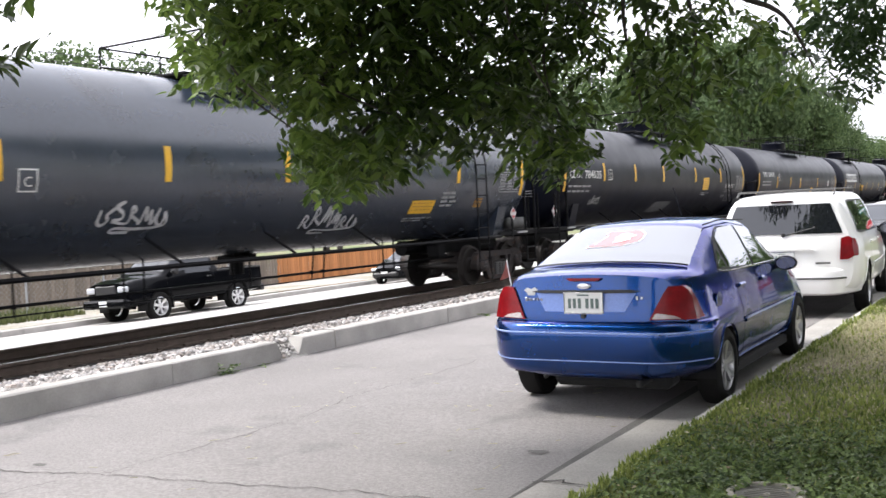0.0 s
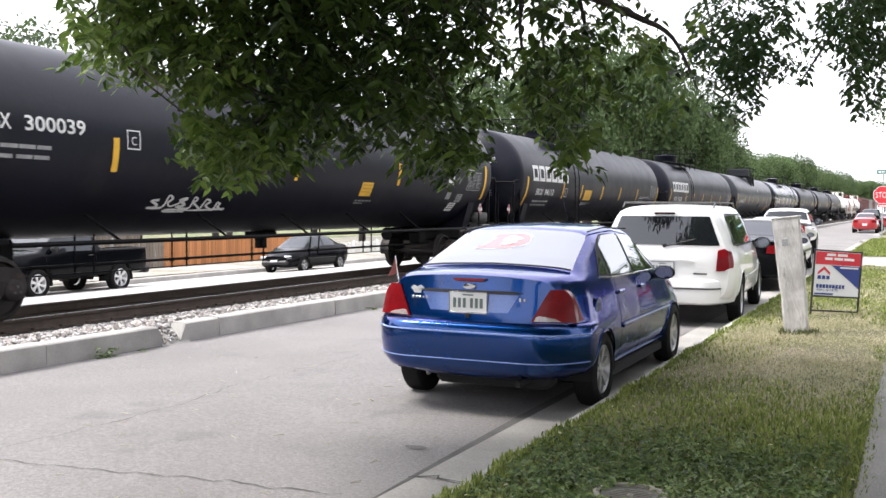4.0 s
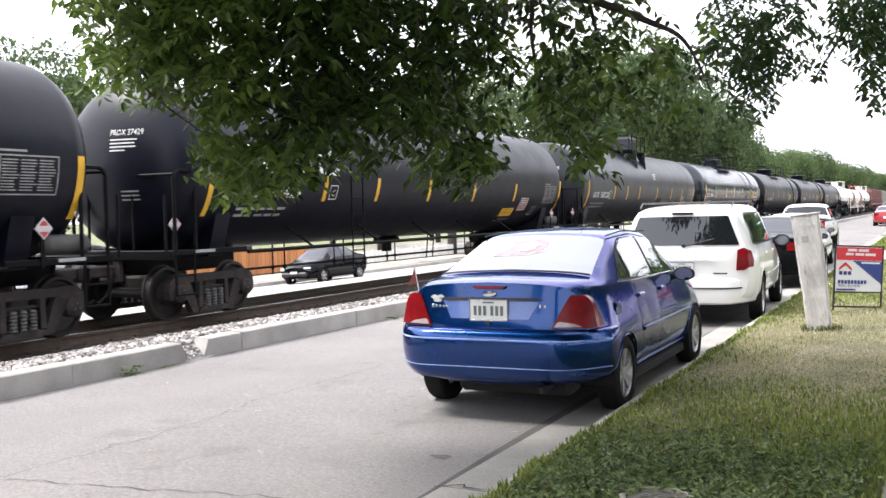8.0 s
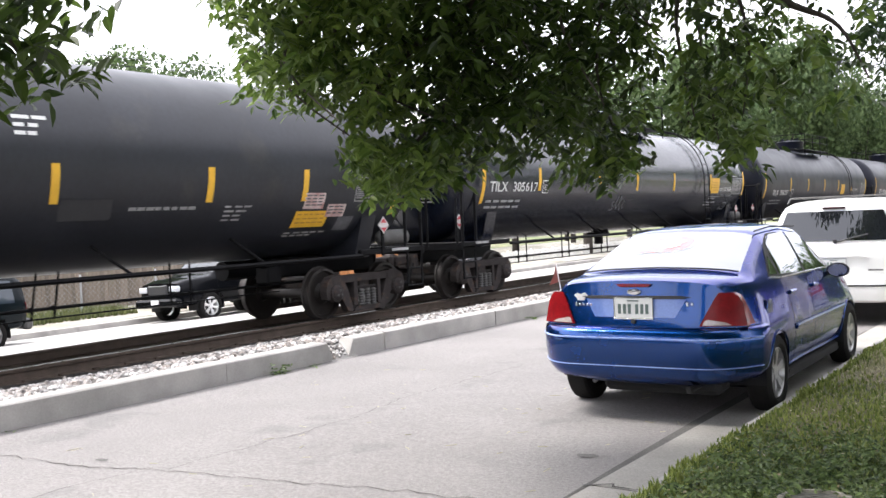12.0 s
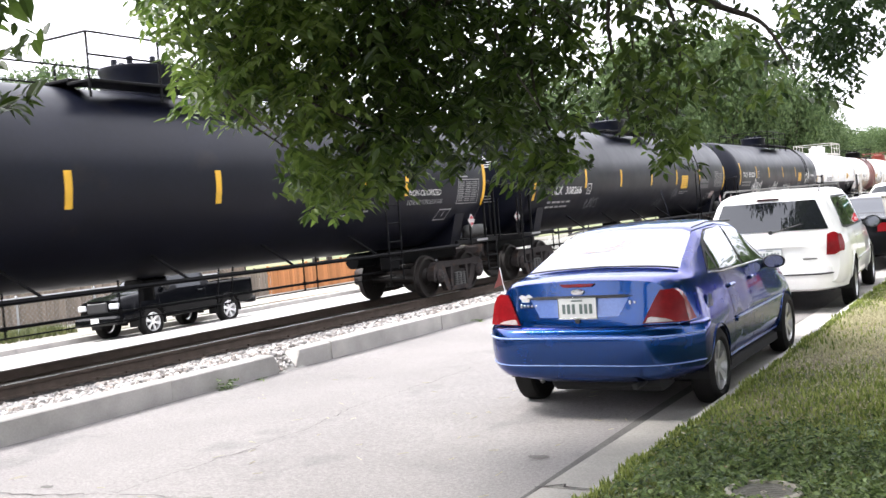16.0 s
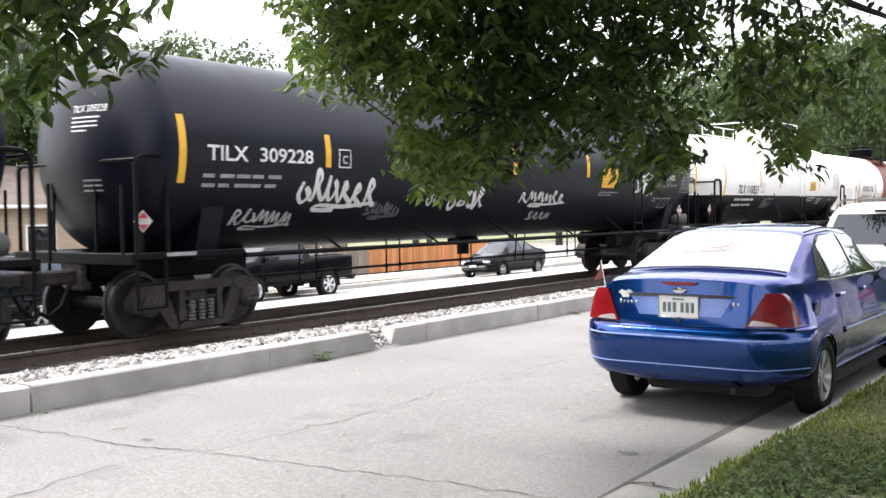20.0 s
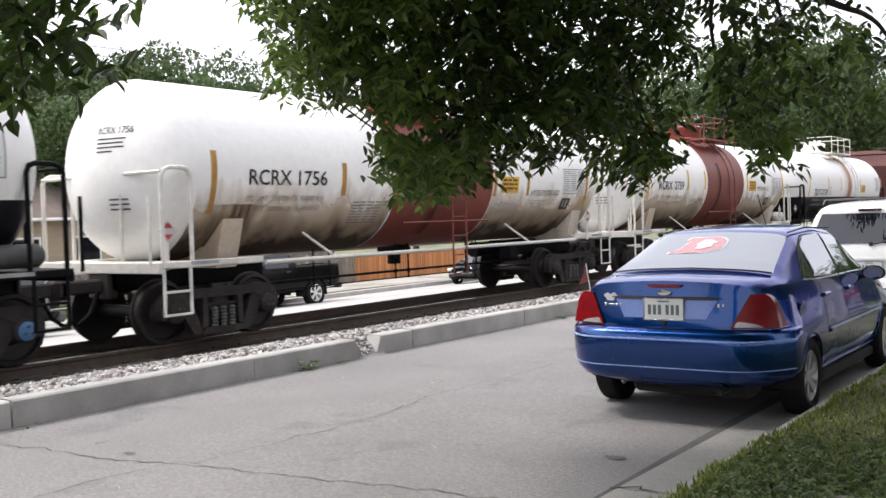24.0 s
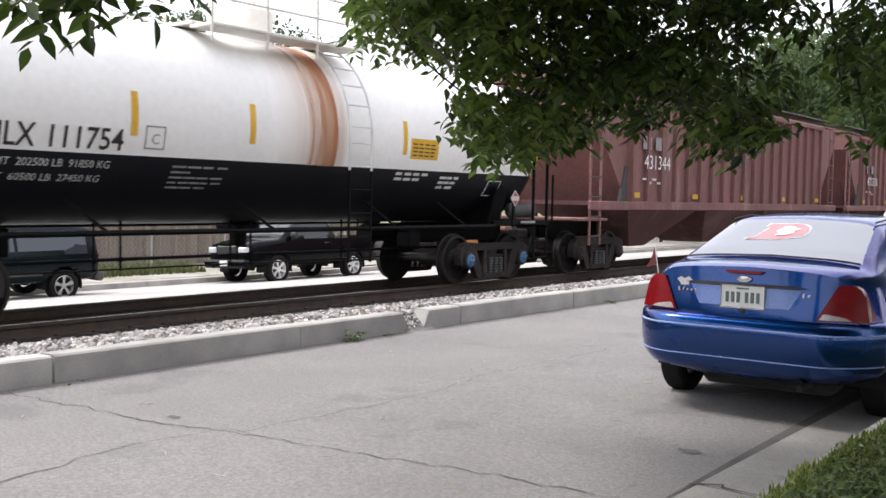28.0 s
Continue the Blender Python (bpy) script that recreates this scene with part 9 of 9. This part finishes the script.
def wire_fence():
    f = thing("wire_fence", "galvanised wire fence with round posts", "fence")
    x, z0 = -25.2, -0.85
    for k in range(9):
        y = 4.5 + 2.75 * k
        p = part("fence_post", Build().rod((x, y, z0), (x, y, z0 + 1.2), 0.032, 8).lathe([(1.2 + z0, 0.04), (1.24 + z0, 0.03), (1.26 + z0, 0.001)], 8, "z", (x, y, 0)), GALV, f)
    part("top_rail", Build().rod((x, 4.5, z0 + 1.17), (x, 26.5, z0 + 1.17), 0.024, 8), GALV, f)
    mesh = Build()
    for k in range(150):
        for s in (-1, 1):
            ya = 4.5 + 0.16 * k
            yb = min(26.5, max(4.5, ya + s * 1.1))
            mesh.rod((x, ya, z0 + 0.05), (x, yb, z0 + 0.05 + abs(yb - ya)), 0.003, 3, caps=False)
    tagged(part("wire_mesh", mesh, GALV, f), kind="stuff")


wire_fence()


def leaning_post():
    t = thing("leaning_post", "broad weathered whitewashed post leaning on the verge", "post", pose(-1.235, 12.32, 0.1, 0, -6.5, 0))
    b = Build()
    prof = [(-0.15, -0.055), (-0.13, -0.075), (0.13, -0.075), (0.15, -0.055), (0.15, 0.055), (0.13, 0.075), (-0.13, 0.075), (-0.15, 0.055)]
    n, vs, levels = len(prof), [], 13
    rng = random.Random(8)
    for k in range(levels):
        z = 1.45 * k / (levels - 1)
        for x, y in prof:
            j = 0.006 * rng.uniform(-1, 1)
            vs.append((x * (0.86 + 0.2 * k / levels) + j, y + j, z - 0.05 + (0.045 * (x + 0.14) if k == levels - 1 else 0)))
    b.add(vs, [(r * n + q, r * n + (q + 1) % n, (r + 1) * n + (q + 1) % n, (r + 1) * n + q) for r in range(levels - 1) for q in range(n)] + [tuple((levels - 1) * n + q for q in range(n))])
    part("post_body", b, POST_WOOD, t)
    part("mark", Build().box((-0.03, -0.079, 1.12), (0.07, 0.01, 0.08), 0.004), STENCIL_DIM, t, "faint worn mark")
    part("cap", Build().box((0, 0, 1.405), (0.32, 0.16, 0.02), 0.006), POST_WOOD, t)


leaning_post()


def yard_sign():
    t = thing("yard_sign", "red, white and navy estate-agent yard sign in a black frame", "sign", pose(-1.02, 14.8, 0.1, 0, 3.5, 41.5 - 0.0))
    w, z0, z1 = 0.76, 0.29, 0.92
    for s in (-1, 1):
        part("frame_leg", Build().box((s * w / 2, 0, 0.46), (0.025, 0.02, 0.96), 0.004), PIPE_BLACK, t)
    for z in (z1, z0, 0.09):
        part("frame_bar", Build().box((0, 0, z), (w, 0.02, 0.022), 0.004), PIPE_BLACK, t)
    panel = part("sign_panel", Build().box((0, 0, (z0 + z1) / 2), (w - 0.03, 0.012, z1 - z0 - 0.02), 0.002), PAPER, t)
    e = -0.009
    part("red_band", Build().box((0, e, z1 - 0.105), (w - 0.035, 0.006, 0.175)), SIGN_RED, panel)
    part("navy_wedge", Build().prism([(-0.1, z1 - 0.2), (0.36, z1 - 0.2), (0.36, z0 + 0.12)], e - 0.003, e + 0.002, "y"), SIGN_BLUE, panel)
    part("house_mark", Build().prism([(-0.32, 0.62), (-0.22, 0.70), (-0.12, 0.62), (-0.12, 0.585), (-0.22, 0.66), (-0.32, 0.585)], e - 0.004, e + 0.002, "y"), SIGN_RED, panel)
    for k in range(3):
        part("logo_bar", Build().box((-0.29 + 0.07 * k, e, 0.55), (0.05, 0.006, 0.05)), SIGN_BLUE, panel)
    for k in range(9):
        part("name_bar", Build().box((-0.31 + 0.052 * k, e, 0.43), (0.036, 0.006, 0.05)), SIGN_BLUE, panel)
    vs, fs, lw = lettering("REAL ESTATE", 0.028, 0.34)
    me = bpy.data.meshes.new("lettering")
    me.from_pydata([(u - 0.32, e - 0.004, v + 0.365) for u, v in vs], [], fs)
    part("lettering", me, None, panel).data.materials.append(SIGN_BLUE)
    for k, (x, ww, z) in enumerate(((-0.12, 0.14, 0.865), (0.06, 0.16, 0.865), (-0.16, 0.12, 0.81), (0.0, 0.14, 0.81), (0.17, 0.16, 0.81), (0.18, 0.3, 0.695), (-0.2, 0.3, 0.325))):
        part("print_bar", Build().box((x, e - 0.003, z), (ww, 0.006, 0.034 if k < 5 else 0.022)), PAPER if k < 6 else SIGN_BLUE, panel)


yard_sign()


def stop_sign():
    t = thing("stop_sign", "red octagonal stop sign with street-name blades on a steel post", "sign", pose(-1.66, 56.2, 0.05))
    part("post", Build().box((0, 0.03, 1.75), (0.06, 0.04, 3.5), 0.006), GALV, t)
    r = 0.45 / math.cos(radians(22.5))
    octo = [(r * math.cos(radians(22.5 + 45 * k)), 2.32 + r * math.sin(radians(22.5 + 45 * k))) for k in range(8)]
    plate = part("sign_plate", Build().prism(octo, -0.01, 0.0, "y"), PAPER, t)
    part("sign_face", Build().prism([(x * 0.94, 2.32 + (z - 2.32) * 0.94) for x, z in octo], -0.014, -0.010, "y"), SIGN_RED, plate)
    vs, fs, w = lettering("STOP", 0.3, 0.66)
    me = bpy.data.meshes.new("lettering")
    me.from_pydata([(u - w / 2, -0.017, v + 2.17) for u, v in vs], [], fs)
    me.materials.append(PAPER)
    part("lettering", me, None, plate)
    part("under_plate", Build().box((0, -0.005, 1.76), (0.46, 0.012, 0.15), 0.003), SIGN_RED, t)
    part("under_print", Build().box((0, -0.013, 1.76), (0.34, 0.006, 0.07)), PAPER, t)
    bl = part("street_blade", Build().box((0, 0.03, 3.5), (0.62, 0.012, 0.22), 0.003), SIGN_GREEN, t)
    for k in range(3):
        part("blade_bar", Build().box((-0.18 + 0.17 * k, 0.02, 3.5), (0.13, 0.006, 0.1)), PAPER, bl)
    part("street_blade", Build().box((0, 0.03, 3.28), (0.012, 0.6, 0.2), 0.003), SIGN_GREEN, t)


stop_sign()


def street_lamp():
    t = thing("street_lamp", "wooden pole with a cobra-head street lamp", "street lamp", pose(1.57, 75.0, 0.0))
    part("pole", Build().rod((0, 0, 0), (0, 0, 9.2), 0.15, 10, 0.11), BARK, t)
    part("arm", Build().pipe([(0, 0, 7.6), (-0.8, 0, 8.3), (-1.8, 0, 8.55)], 0.04, 8), GALV, t)
    part("lamp_head", Build().box((-2.05, 0, 8.52), (0.6, 0.24, 0.14), 0.05), GALV, t)
    for z in (8.0, 6.9):
        part("wire", Build().rod((0, 0, z), (30, 4, z - 0.4), 0.015, 4), PIPE_BLACK, t)


street_lamp()


def utility_line():
    for i in range(2):
        t = thing("utility_pole", "wooden utility pole beyond the back street", "utility pole", pose(-30.5, -12 + 52 * i, -0.9), "utility poles")
        part("pole", Build().rod((0, 0, 0), (0, 0, 10.2), 0.16, 10, 0.11), BARK, t)
        part("crossarm", Build().box((0, 0, 9.3), (2.0, 0.1, 0.12), 0.01), BARK, t)
        if i == 0:
            for x, z in ((-0.8, 9.42), (0.8, 9.42), (0.1, 7.8)):
                pts = [(x, 52 * k / 16, z - 3.0 * (k / 16) * (1 - k / 16)) for k in range(17)]
                part("wire", Build().pipe(pts, 0.016, 4), PIPE_BLACK, t)


utility_line()


def manhole():
    t = thing("meter_lid", "round worn iron meter lid set in the grass", "lid", pose(-1.25, 4.84, 0.15))
    part("ring", Build().lathe([(0.0, 0.185), (0.034, 0.185), (0.038, 0.178), (0.038, 0.158), (0.02, 0.152)], 32, "z"), LID_RIM, t, smooth=30)
    part("lid", Build().lathe([(0.018, 0.15), (0.027, 0.146), (0.027, 0.128), (0.022, 0.122), (0.022, 0.001)], 32, "z"), IRON, t, smooth=30)
    for k in range(7):
        half = math.sqrt(0.105 ** 2 - (0.03 * (k - 3)) ** 2)
        part("lid_rib", Build().box((0, 0.03 * (k - 3), 0.0235), (2 * half, 0.011, 0.005), 0.001), IRON, t)
    part("keyhole", Build().lathe([(0.02, 0.016), (0.028, 0.016), (0.028, 0.008)], 12, "z"), LID_RIM, t)


manhole()


def back_house():
    t = thing("house", "low tan house with a brown roof behind the fence", "house", pose(-38, 20.5, -0.9))
    part("wall", Build().box((0, 0, 1.5), (8, 9, 3.0), 0.02), TAN_WALL, t)
    part("roof", Build().prism([(-4.5, 2.95), (4.5, 2.95), (0, 4.6)], -5.0, 5.0, "y"), ROOF_BROWN, t)
    for y in (-2.6, 0.4, 3.0):
        w = part("window", Build().box((4.01, y, 1.7), (0.06, 1.1, 1.0), 0.01), GLASS_DARK_SOLID, t)
        for z in (1.18, 2.22):
            part("window_frame", Build().box((4.03, y, z), (0.08, 1.26, 0.08), 0.01), WHITE_WOOD, w)
        for s in (-1, 1):
            part("window_frame", Build().box((4.03, y + s * 0.59, 1.7), (0.08, 0.08, 0.96), 0.01), WHITE_WOOD, w)
    part("gutter", Build().rod((4.5, -5, 2.9), (4.5, 5, 2.9), 0.06, 8), WHITE_WOOD, t)


back_house()


# ---- what moves ----
def motions():
    for car, s in MOVING:
        walk(car, [(t, pose(XC, s - run(t), ZR)) for t in STEPS])
    # the wheels turn as far as the train goes
    first = WHEELSETS[0]
    walk(first, [(k / 15, pose(0, 0, 0, math.degrees(run(k / 15) / 0.457) % 360)) for k in range(421)])
    keys = first.animation_data
    for ws in WHEELSETS[1:]:
        ws.rotation_mode = "QUATERNION"
        ws.animation_data_create()
        ws.animation_data.action = keys.action
        ws.animation_data.action_slot = keys.action_slot


motions()
